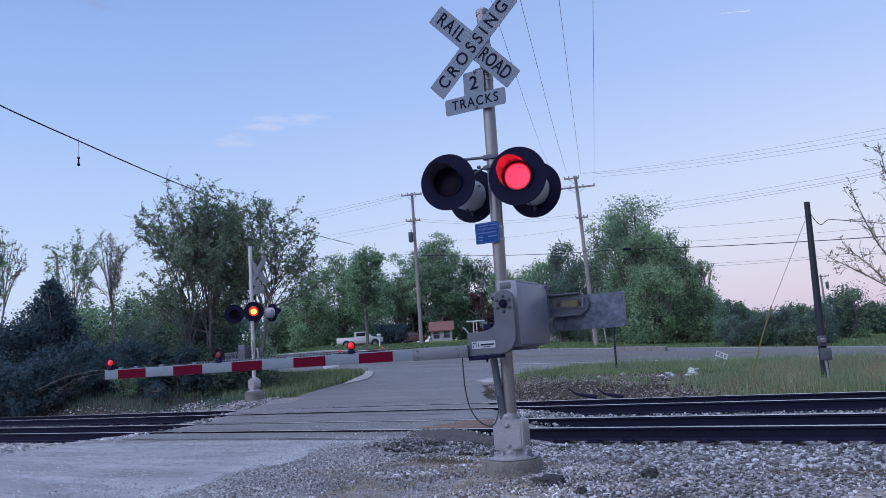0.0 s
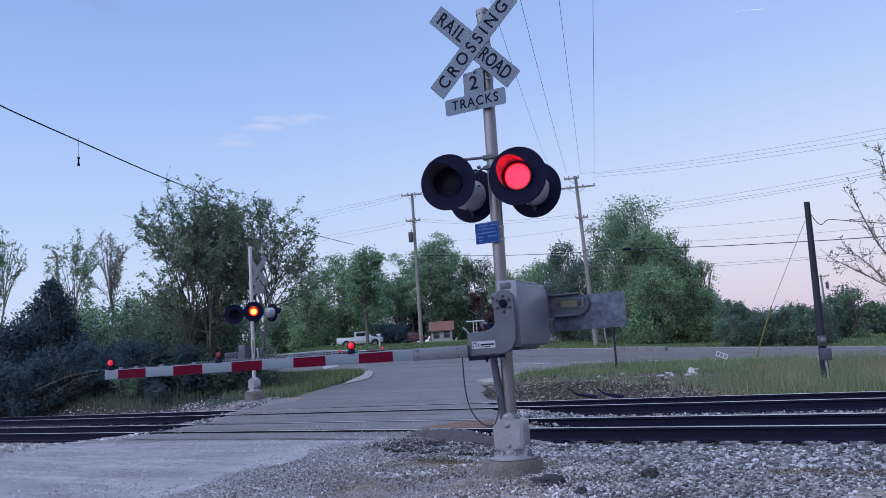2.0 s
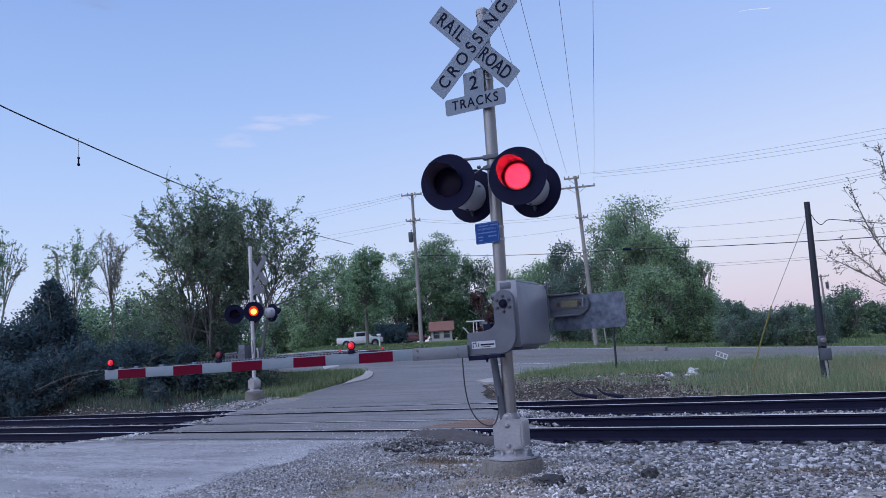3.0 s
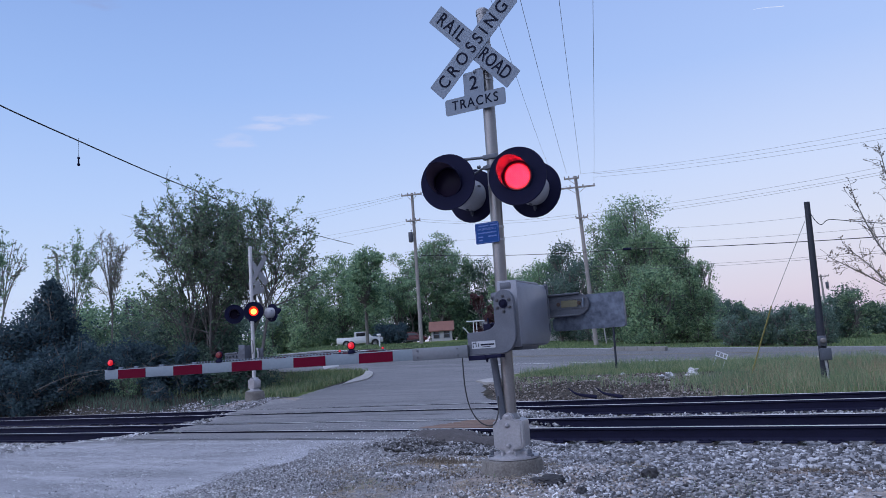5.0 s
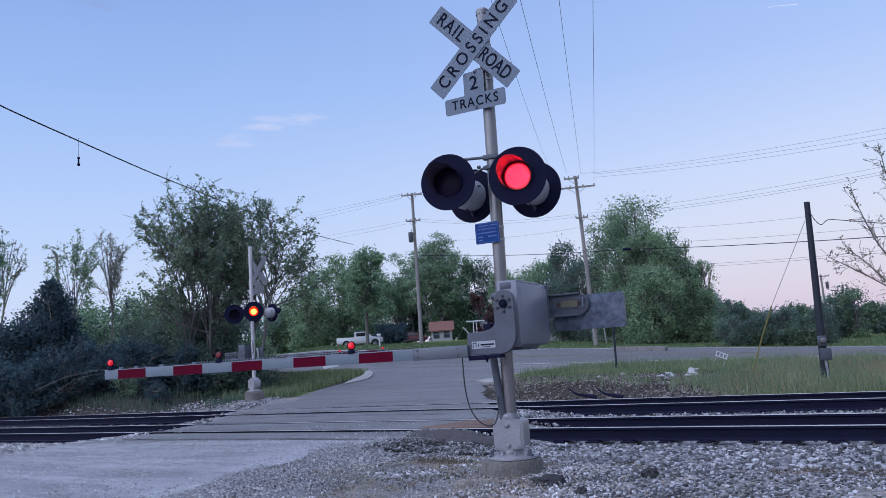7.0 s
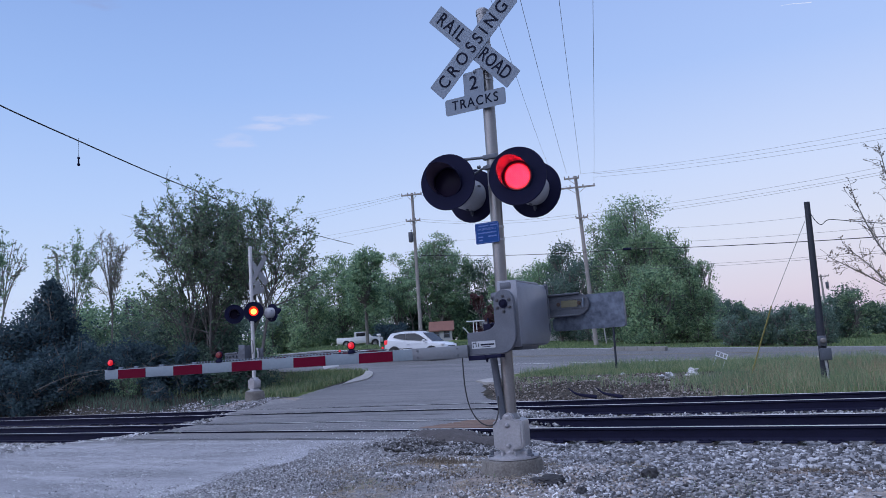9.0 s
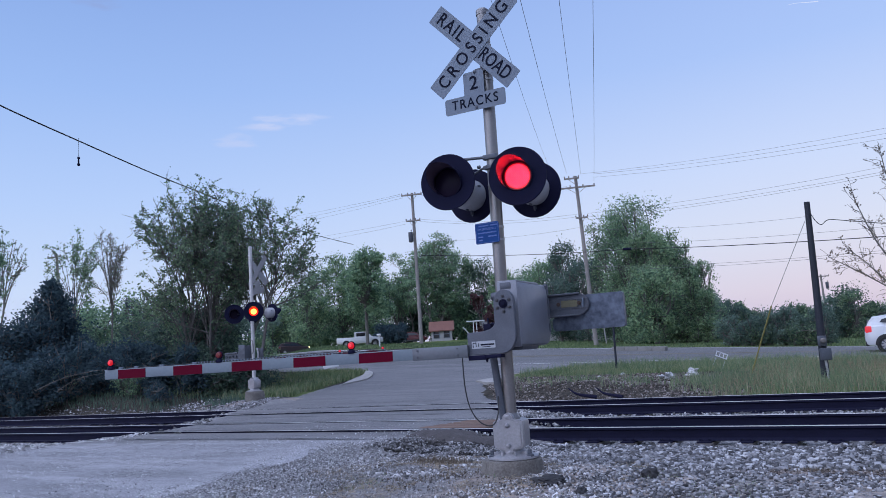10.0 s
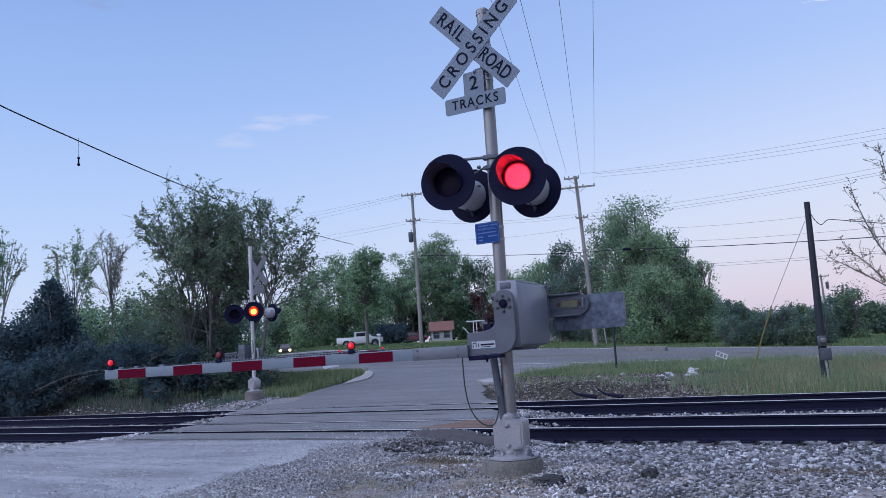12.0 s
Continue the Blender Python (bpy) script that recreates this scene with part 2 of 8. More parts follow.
def plate(bm, outline, t, m=None, mi=0):
    """A flat plate: outline in (x, z), thickness t along y, centred on y = 0."""
    n = len(outline)
    a = [bm.verts.new((x, -t / 2, z)) for x, z in outline]
    b = [bm.verts.new((x, t / 2, z)) for x, z in outline]
    fs = [bm.faces.new(a), bm.faces.new(b[::-1])]
    for i in range(n):
        fs.append(bm.faces.new((a[i], b[i], b[(i + 1) % n], a[(i + 1) % n])))
    for f in fs:
        f.material_index = mi
    if m is not None:
        bmesh.ops.transform(bm, matrix=m, verts=a + b)
    return a + b


def rounded(w, h, r, n=5, cx=0.0, cz=0.0):
    """Outline of a rounded rectangle."""
    out = []
    for sx, sz, a0 in ((1, 1, 0), (-1, 1, 90), (-1, -1, 180), (1, -1, 270)):
        for k in range(n + 1):
            a = radians(a0 + 90 * k / n)
            out.append((cx + sx * (w / 2 - r) + r * math.cos(a), cz + sz * (h / 2 - r) + r * math.sin(a)))
    return out


def words(name, text, size, m, material, parent, squeeze=1.0, gap=1.0):
    """Letters in the built-in font as a thin mesh; m carries text space (x right, y up, z out) to the parent's space."""
    cu = bpy.data.curves.new(name, "FONT")
    cu.body, cu.size, cu.align_x, cu.align_y = text, size, "CENTER", "CENTER"
    cu.extrude, cu.offset, cu.space_character = 0.0015, size * 0.007, gap
    tmp = new("lettering_source", cu)
    dg = bpy.context.evaluated_depsgraph_get()
    me = bpy.data.meshes.new_from_object(tmp.evaluated_get(dg))
    bpy.data.objects.remove(tmp)
    bpy.data.curves.remove(cu)
    me.name = name
    me.transform(Matrix.Diagonal((squeeze, 1, 1, 1)))
    me.materials.clear()
    me.materials.append(material)
    ob = new(name, me)
    ob.parent = parent
    ob.matrix_basis = m
    return ob


FACE = Matrix.Rotation(radians(90), 4, "X")  # text space to a sign that faces -y


# ---- the lie of the land ----
def land(x, y):
    """Height of the ground: level round the tracks, rising to the highway and to the hill beyond it."""
    f = np.interp(y, (-20, 17.5, 35, 44, 400), (0, 0, 0.42, 0.85, 0.95))
    g = np.clip(1 - 0.064 * (x + 12), 0.15, 4.0)
    lift = np.interp(y, (17.5, 19, 24, 33), (0, 0.4, 0.7, 0.0)) * np.interp(x, (-60, -27, -23), (1.0, 1.0, 0.0))
    dip = 1.5 * np.interp(y, (40, 46, 60, 75), (0, 0.4, 0.85, 1.0)) * np.interp(x / np.maximum(y, 1.0), (-0.98, -0.84), (1.0, 0.0))
    hollow = 0.5 * np.exp(-((x + 58.7) ** 2 + (y - 77.2) ** 2) / 130.0)
    return f * g + lift - dip - hollow


def ways(y):
    """Left and right edge of the side road at y."""
    ys = (-30, 0, 5, 7, 9.5, 11, 13, 17, 25, 30, 33, 36)
    left = (-16, -16, -15.6, -15.2, -14.5, -14.0, -14.6, -17.6, -21.0, -22.8, -24.4, -31)
    right = (-3.5, -5.0, -6.75, -7.5, -7.85, -6.4, -6.6, -9.0, -13.6, -14.6, -13.8, -7)
    return np.interp(y, ys, left), np.interp(y, ys, right)


RAILS = (11.06, 12.56, 15.10, 16.60)
RAIL_Z = 0.15
BED_Y, BED_DEPTH = (8.2, 9.4, 10.45, 10.8, 18.0, 19.2), (0, 0.5, 0.6, 1.1, 1, 0)  # how far the track bed lies below the verge


# ---- ground, roads, tracks ----
def ground_material():
    """Dirt, gravel and turf mixed by where each lies, with ragged borders."""
    m = bpy.data.materials.new("dirt_gravel_turf")
    m.use_nodes = True
    nt = m.node_tree
    N, L = nt.nodes.new, nt.links.new
    b = nt.nodes["Principled BSDF"]
    b.inputs["Roughness"].default_value, b.inputs["Specular IOR Level"].default_value = 0.95, 0.15
    tc = N("ShaderNodeTexCoord")

    def noise_at(s, d=6):
        n = N("ShaderNodeTexNoise")
        n.inputs["Scale"].default_value, n.inputs["Detail"].default_value = s, d
        L(tc.outputs["Object"], n.inputs["Vector"])
        return n

    def tone(n, a, c, lo=0.35, hi=0.65):
        r = N("ShaderNodeValToRGB")
        r.color_ramp.elements[0].position, r.color_ramp.elements[1].position = lo, hi
        r.color_ramp.elements[0].color, r.color_ramp.elements[1].color = (*a, 1), (*c, 1)
        L(n.outputs[0], r.inputs[0])
        return r.outputs[0]

    big, mid, fine = noise_at(0.7), noise_at(6), noise_at(45)
    dirt = tone(mid, (0.15, 0.127, 0.113), (0.34, 0.295, 0.265))
    vor = N("ShaderNodeTexVoronoi")
    vor.inputs["Scale"].default_value = 42
    L(tc.outputs["Object"], vor.inputs["Vector"])
    vr = N("ShaderNodeValToRGB")
    vr.color_ramp.elements[0].color, vr.color_ramp.elements[1].color = (0.075, 0.074, 0.078, 1), (0.30, 0.298, 0.306, 1)
    L(vor.outputs["Color"], vr.inputs[0])
    gravel = vr.outputs[0]
    turf = tone(mid, (0.045, 0.065, 0.022), (0.10, 0.135, 0.045))
    wood = tone(mid, (0.022, 0.021, 0.018), (0.055, 0.048, 0.04))
    last = dirt
    for name, colour in (("gravel", gravel), ("turf", turf), ("litter", wood)):
        at = N("ShaderNodeAttribute")
        at.attribute_name = name
        add = N("ShaderNodeMath")
        add.operation = "ADD"
        L(at.outputs["Fac"], add.inputs[0])
        L(big.outputs[0], add.inputs[1])
        r = N("ShaderNodeMapRange")
        r.inputs["From Min"].default_value, r.inputs["From Max"].default_value = 0.9, 1.1
        L(add.outputs[0], r.inputs[0])
        mx = N("ShaderNodeMixRGB")
        L(r.outputs[0], mx.inputs[0])
        L(last, mx.inputs[1])
        L(colour, mx.inputs[2])
        last = mx.outputs[0]
    L(last, b.inputs["Base Color"])
    bp = N("ShaderNodeBump")
    bp.inputs["Strength"].default_value, bp.inputs["Distance"].default_value = 0.6, 0.03
    L(fine.outputs[0], bp.inputs["Height"])
    L(bp.outputs[0], b.inputs["Normal"])
    return m


def asphalt_material(name, base, dark, dust, tracks=0.5, newer=None):
    """Coarse worn asphalt: aggregate speckle, broad stains, dusty paler wheel tracks; newer: the tones of a patched stretch."""
    m = bpy.data.materials.new(name)
    m.use_nodes = True
    nt = m.node_tree
    N, L = nt.nodes.new, nt.links.new
    b = nt.nodes["Principled BSDF"]
    b.inputs["Roughness"].default_value, b.inputs["Specular IOR Level"].default_value = 0.88, 0.25
    tc = N("ShaderNodeTexCoord")

    def field(scale, detail, rough=0.6, stretch=None):
        n = N("ShaderNodeTexNoise")
        n.inputs["Scale"].default_value, n.inputs["Detail"].default_value, n.inputs["Roughness"].default_value = scale, detail, rough
        if stretch:
            mp = N("ShaderNodeMapping")
            mp.inputs["Rotation"].default_value = (0, 0, radians(-101))
            mp.inputs["Scale"].default_value = stretch
            L(tc.outputs["Object"], mp.inputs[0])
            L(mp.outputs[0], n.inputs["Vector"])
        else:
            L(tc.outputs["Object"], n.inputs["Vector"])
        return n.outputs[0]

    def step(v, lo, hi, top=1.0):
        r = N("ShaderNodeMapRange")
        r.inputs["From Min"].default_value, r.inputs["From Max"].default_value, r.inputs["To Max"].default_value = lo, hi, top
        L(v, r.inputs[0])
        return r.outputs[0]

    def over(f, a, c):
        n = N("ShaderNodeMixRGB")
        L(f, n.inputs[0])
        for k, v in ((1, a), (2, c)):
            if isinstance(v, tuple):
                n.inputs[k].default_value = (*v, 1)
            else:
                L(v, n.inputs[k])
        return n.outputs[0]

    if newer:
        at, add = N("ShaderNodeAttribute"), N("ShaderNodeMath")
        at.attribute_name = "patched"
        add.operation = "ADD"
        L(at.outputs["Fac"], add.inputs[0])
        L(field(1.6, 8, 0.7), add.inputs[1])
        age = step(add.outputs[0], 0.88, 1.12)

    def tone(k, times=1.0):
        a = tuple(min(0.7, v * times) for v in (base, dark, dust)[k])
        return over(age, a, tuple(min(0.7, v * times) for v in newer[k])) if newer else a

    col = over(step(field(0.8, 8), 0.35, 0.65), tone(1), tone(0))
    col = over(step(field(1.0, 9, 0.7, (0.2, 1.7, 1)), 0.46, 0.60, tracks), col, tone(2))
    col = over(step(field(0.8, 7, 0.65, (0.16, 1.9, 1)), 0.53, 0.63, 0.6), col, tone(1, 0.85))
    col = over(step(field(9, 7, 0.75), 0.46, 0.62, 0.55), col, tone(0, 0.72))
    col = over(step(field(28, 6, 0.8, (0.5, 1.2, 1)), 0.52, 0.64, 0.5), col, tone(2, 1.15))
    if newer:  # pale dust that gathers along the edge of the lane
        at, mul = N("ShaderNodeAttribute"), N("ShaderNodeMath")
        at.attribute_name, mul.operation = "edge_dust", "MULTIPLY"
        L(at.outputs["Fac"], mul.inputs[0])
        L(step(field(2.2, 8, 0.75, (0.4, 1.3, 1)), 0.32, 0.62), mul.inputs[1])
        col = over(mul.outputs[0], col, tone(2, 1.3))
    grain = field(70, 4, 0.75)
    col = over(step(grain, 0.50, 0.66, 0.9), col, tone(2, 1.6))
    col = over(step(field(55, 4, 0.75), 0.53, 0.68, 0.85), col, tone(1, 0.45))
    L(col, b.inputs["Base Color"])
    bp = N("ShaderNodeBump")
    bp.inputs["Strength"].default_value, bp.inputs["Distance"].default_value = 0.6, 0.014
    L(grain, bp.inputs["Height"])
    L(bp.outputs[0], b.inputs["Normal"])
    return m


ASPHALT = asphalt_material("dusty_worn_asphalt", (0.170, 0.17, 0.184), (0.108, 0.11, 0.12), (0.30, 0.302, 0.322), 0.8, ((0.125, 0.125, 0.133), (0.092, 0.092, 0.098), (0.168, 0.166, 0.172)))
HIGHWAY = asphalt_material("highway_asphalt", (0.108, 0.108, 0.113), (0.088, 0.088, 0.092), (0.136, 0.136, 0.14))
LINE_PAINT = mat("worn_white_road_paint", (0.60, 0.60, 0.58), 0.8, 0.0, (0.35, 0.35, 0.34), 4, 40, 0.1)
YELLOW_PAINT = mat("worn_yellow_road_paint", (0.19, 0.155, 0.07), 0.85, 0.0, (0.13, 0.12, 0.085), 4, 40, 0.1)


def spread(lo, a, b, hi, step, grow=1.25):
    """Even steps between a and b, then growing ones out to lo and hi."""
    mid = list(np.arange(a, b + 1e-6, step))
    for side, end in ((-1, lo), (1, hi)):
        s, p = step, (a if side < 0 else b)
        while (p - end) * side < 0:
            s *= grow
            p += side * s
            mid.append(p)
    return np.array(sorted(mid))


def bumps(x, y, s, seed=0.0):
    return np.array([noise.noise((a * s, b * s, seed)) for a, b in zip(x.ravel(), y.ravel())]).reshape(x.shape)


def make_ground():
    xs, ys = spread(-3000, -30, 8, 3000, 0.3), spread(-200, 2, 36, 4000, 0.3)
    X, Y = np.meshgrid(xs, ys)
    Z = land(X, Y)
    near = (X > -40) & (X < 14) & (Y < 46)
    wob = np.where(near, bumps(X, Y, 1.1) * 0.035 + bumps(X, Y, 4.0, 3) * 0.015, 0)
    L, R = ways(Y)
    inside = (X > L + 0.8) & (X < R - 0.8) & (Y < 37)
    crossing = np.interp(Y, (8.5, 10.6, 17.0, 19.5), (0, 1, 1, 0))
    shoulder = np.clip(1 - np.maximum(L - X, X - R) / 2.0, 0, 1)
    Z = Z + wob * np.where(inside, 0, 1)
    Z = Z + np.where((Y > 8.5) & (Y < 19.5), shoulder * crossing * 0.10, 0)
    bed = np.interp(Y, BED_Y, BED_DEPTH) * (1 - shoulder)
    Z = Z - bed * 0.105
    road = (Y > 34.2) & (Y < 45.0)
    Z = Z - np.where(inside | road, 0.06, 0)
    Z = Z + 0.085 * np.exp(-((X + 3.83) ** 2 + (Y - 7.55) ** 2) / 1.2)
    Z = Z + 0.16 * np.exp(-((X + 19.65) ** 2 + (Y - 19.7) ** 2) / 2.0)
    # a bank of spoil beyond the tracks
    Z = Z + 0.30 * np.exp(-((X + 8.6) / 3.2) ** 2 - ((Y - 20.6) / 1.1) ** 2) * (X > R)
    n, k = X.shape
    verts = np.stack([X, Y, Z], -1).reshape(-1, 3)
    i = np.arange(n * k).reshape(n, k)
    faces = np.stack([i[:-1, :-1], i[:-1, 1:], i[1:, 1:], i[1:, :-1]], -1).reshape(-1, 4)
    ob = bulk("ground", verts, faces, ground_material(), smooth=True)
    gravel = np.interp(Y, (8.3, 9.2, 18.2, 19.0), (0.35, 1, 1, 0.2)) * np.where(X < -25, 0.8, 1)
    gravel = np.maximum(gravel, np.where((Y < 9), np.interp(X, (-8, -5.5, -3.5, 4), (0.9, 0.75, 0.42, 0.6)), 0))
    gravel = np.maximum(gravel, np.where(Y < 20, shoulder * 0.9, 0))
    gravel = np.where(((X + 0.6) / 1.1) ** 2 + ((Y - 8.42) / 0.45) ** 2 < 1, 0.0, gravel)
    turf = np.interp(Y, (19.2, 21.2, 33.8, 34.4, 45, 46), (0, 0.85, 0.95, 0.4, 0.4, 1.0)) * np.where((X > R) | (X < L) | (Y > 44), 1, 0)
    turf = turf * np.where((X > -15) & (X < -5.2 + 0.1 * (Y - 24)) & (Y < 28.5), 0.3, 1) * np.where((Y < 30) & (X < -23.5), 0.35, 1)
    turf = np.where((X > -4.8) & (Y > 17.9) & (Y < 30), 0.9, turf)
    litter = np.where((X < -19.5) & (Y > 17.8) & (Y < 60), np.interp(Y, (17.8, 18.6, 34, 40), (0.7, 1.1, 1.1, 0)), 0)
    litter = litter * np.interp(X, (-23, -20), (1, 0))
    litter = np.maximum(litter, np.where((X > -15) & (X < -4) & (Y > 18.6) & (Y < 28.5), 0.72, 0))
    for name, v in (("gravel", gravel), ("turf", turf), ("litter", litter)):
        at = ob.data.attributes.new(name, "FLOAT", "POINT")
        at.data.foreach_set("value", v.astype(np.float32).ravel())
    return tagged(ob, "dirt, gravel and rough grass ground along the railway", "ground", kind="structure")


def side_road_height(x, y):
    return land(x, y) + np.interp(y, (-30, 6, 10.2, 11.02, 11.10, 12.60, 13.2, 15.06, 15.14, 16.7, 17.2, 20, 36), (0.02, 0.03, RAIL_Z - 0.034, RAIL_Z - 0.034, RAIL_Z - 0.012, RAIL_Z - 0.012, RAIL_Z - 0.02, RAIL_Z - 0.034, RAIL_Z - 0.012, RAIL_Z - 0.014, RAIL_Z - 0.02, 0.05, 0.035))


def make_side_road():
    ys = np.concatenate([np.arange(-25, 2, 1.5), np.arange(2, 36.3, 0.2)])
    us = np.linspace(0, 1, 60)
    Y, U = np.meshgrid(ys, us, indexing="ij")
    L, R = ways(Y)
    rag = 0.18 * bumps(Y, U * 0 + 5, 1.3) + 0.10 * bumps(Y, U * 0 + 9, 5.0)
    L, R = L + rag, R + 1.3 * rag
    X = L + (R - L) * U
    Z = side_road_height(X, Y) + bumps(X, Y, 0.9, 7) * 0.006
    Z = Z - np.where((U < 0.005) | (U > 0.995), 0.05, 0)
    n, k = X.shape
    i = np.arange(n * k).reshape(n, k)
    faces = np.stack([i[:-1, :-1], i[:-1, 1:], i[1:, 1:], i[1:, :-1]], -1).reshape(-1, 4)
    ob = bulk("side_road", np.stack([X, Y, Z], -1).reshape(-1, 3), faces, ASPHALT, smooth=True)
    at = ob.data.attributes.new("patched", "FLOAT", "POINT")
    at.data.foreach_set("value", np.interp(Y - 0.10 * (X + 10), (8.6, 10.0, 10.6), (0.12, 0.5, 1.0)).astype(np.float32).ravel())
    at = ob.data.attributes.new("edge_dust", "FLOAT", "POINT")
    at.data.foreach_set("value", (np.interp(R - X, (0.0, 0.12, 0.45, 1.1), (0.75, 0.7, 0.3, 0)) * np.interp(Y, (2, 5, 9.2, 10.2), (1, 1, 0.9, 0))).astype(np.float32).ravel())
    tagged(ob, "worn dusty grey asphalt side road over the tracks", "road", kind="structure")
    bm = bmesh.new()
    for r in RAILS:  # dark rubber flangeway seals either side of each rail
        for s, w in ((-0.075, 0.05), (0.085, 0.07)):
            y = r + s
            a, b = ways(np.array(y))
            pts = [(float(a) + 0.1 + (float(b) - float(a) - 0.2) * q / 20) for q in range(21)]
            row = []
            for x in pts:
                z = RAIL_Z - 0.002 + 0.003 * noise.noise((x * 2, y, 0))
                row.append((bm.verts.new((x, y - w / 2, z)), bm.verts.new((x, y + w / 2, z))))
            for p, q in zip(row, row[1:]):
                bm.faces.new((p[0], q[0], q[1], p[1]))
    part("flangeway_seal", bm, mat("black_rubber", (0.03, 0.03, 0.032), 0.9), ob, "black rubber seals beside the rails")
    bm = bmesh.new()  # tar-filled seams and cracks
    for y0, x0, x1 in ((10.0, -13.6, -7.4), (18.1, -17.6, -9.2), (14.0, -14.6, -8.5)):
        row = []
        for q in range(61):
            x = x0 + (x1 - x0) * q / 60
            y = y0 + 0.10 * noise.noise((x * 0.7, y0, 1)) + 0.03 * noise.noise((x * 4, y0, 2))
            w = 0.02 + 0.035 * max(0, noise.noise((x * 1.5, y0, 5)) + 0.3)
            z = float(side_road_height(np.array(x), np.array(y))) + 0.016
            row.append((bm.verts.new((x, y - w, z)), bm.verts.new((x, y + w, z))))
        for p, q in zip(row, row[1:]):
            bm.faces.new((p[0], q[0], q[1], p[1]))
    part("tar_seam", bm, mat("tar", (0.025, 0.025, 0.028), 0.7), ob, "black tar-filled seams")
    return ob


def strip(bm, xs, y0, y1, dz, mi=0, n=1):
    rows = []
    for x in xs:
        rows.append([bm.verts.new((x, y0 + (y1 - y0) * k / n, float(land(np.array(x), np.array(y0 + (y1 - y0) * k / n))) + dz)) for k in range(n + 1)])
    for a, b in zip(rows, rows[1:]):
        for k in range(n):
            bm.faces.new((a[k], b[k], b[k + 1], a[k + 1])).material_index = mi


def make_highway():
    xs = spread(-700, -50, 30, 700, 1.5)
    bm = bmesh.new()
    strip(bm, xs, 34.5, 44.6, 0.03, 0, 8)
    ob = link_mesh("highway", bm, HIGHWAY)
    tagged(ob, "grey two-lane highway running beside the railway", "road", kind="structure")
    for name, y, w, m, lab in (("edge_line", 35.5, 0.13, LINE_PAINT, "white edge line"), ("edge_line", 43.7, 0.13, LINE_PAINT, "white edge line"),
                               ("centre_line", 39.45, 0.12, YELLOW_PAINT, "yellow centre line"), ("centre_line", 39.75, 0.12, YELLOW_PAINT, "yellow centre line")):
        bm = bmesh.new()
        part_xs = [x for x in xs if not (-35 < x < -19.5)] if y == 35.5 else xs
        for seg in ([x for x in part_xs if x < -25], [x for x in part_xs if x >= -25]):
            strip(bm, seg, y - w / 2, y + w / 2, 0.036)
        part(name, bm, m, ob, lab)


def rail_profile():
    """Half section of a flat-bottomed rail, (offset, height over the head's top)."""
    half = [(0.033, 0.0), (0.037, -0.004), (0.036, -0.036), (0.012, -0.050), (0.009, -0.110), (0.014, -0.150), (0.070, -0.170), (0.076, -0.185)]
    return half + [(-x, z) for x, z in half[::-1]]


def rail_dip(x):
    """The crossing holds the rails up; they settle a little to both sides of it."""
    return 0.010 * math.cos((x + 8) * 0.16) - 0.010 if -30 < x < 16 else -0.01


def make_track(name, y0, y1):
    tr = empty(name, pose(0, (y0 + y1) / 2, 0))
    tagged(tr, "railway track with dark rusty rails on timber ties", "railway track", "railway tracks")
    yc = (y0 + y1) / 2
    for y in (y0, y1):
        bm = bmesh.new()
        prof = rail_profile()
        xs = spread(-600, -40, 30, 600, 2.0)
        rings = [[bm.verts.new((x, y - yc + o, RAIL_Z + rail_dip(x) + z)) for o, z in prof] for x in xs]
        n = len(prof)
        for a, b in zip(rings, rings[1:]):
            for k in range(n):
                f = bm.faces.new((a[k], a[(k + 1) % n], b[(k + 1) % n], b[k]))
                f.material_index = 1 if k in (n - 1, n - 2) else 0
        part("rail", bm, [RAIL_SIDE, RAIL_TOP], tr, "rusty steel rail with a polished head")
    bm = bmesh.new()
    box(bm, (0, 0, 0), (0.23, 2.6, 0.18), bevel=0.012)
    me = bpy.data.meshes.new("tie")
    bm.to_mesh(me)
    bm.free()
    me.materials.append(TIE)
    bm = bmesh.new()
    box(bm, (0, 0, 0), (0.19, 0.36, 0.02), bevel=0.004)
    for a in (-0.06, 0.06):
        for b in (-0.10, 0.10):
            box(bm, (a, b, 0.022), (0.03, 0.03, 0.03))
    mp = bpy.data.meshes.new("tie_plate")
    bm.to_mesh(mp)
    bm.free()
    mp.materials.append(RAIL_SIDE)
    rnd = random.Random(int(y0 * 10))
    x = -62.0
    while x < 14:
        lo, hi = ways(np.array(yc))
        if not (lo + 0.3 < x < hi - 0.3):
            t = new("tie", me)
            t.parent = tr
            t.matrix_basis = pose(x, rnd.uniform(-0.05, 0.05), RAIL_Z - 0.205 - 0.09 + rail_dip(x) + rnd.uniform(-0.004, 0.0), 0, 0, rnd.uniform(-1.5, 1.5))
            for s in (-0.75, 0.75):
                if x > -22:
                    p = new("tie_plate", mp)
                    p.parent = tr
                    p.matrix_basis = pose(x, s, RAIL_Z - 0.197 + rail_dip(x))
        x += 0.53
    return tr


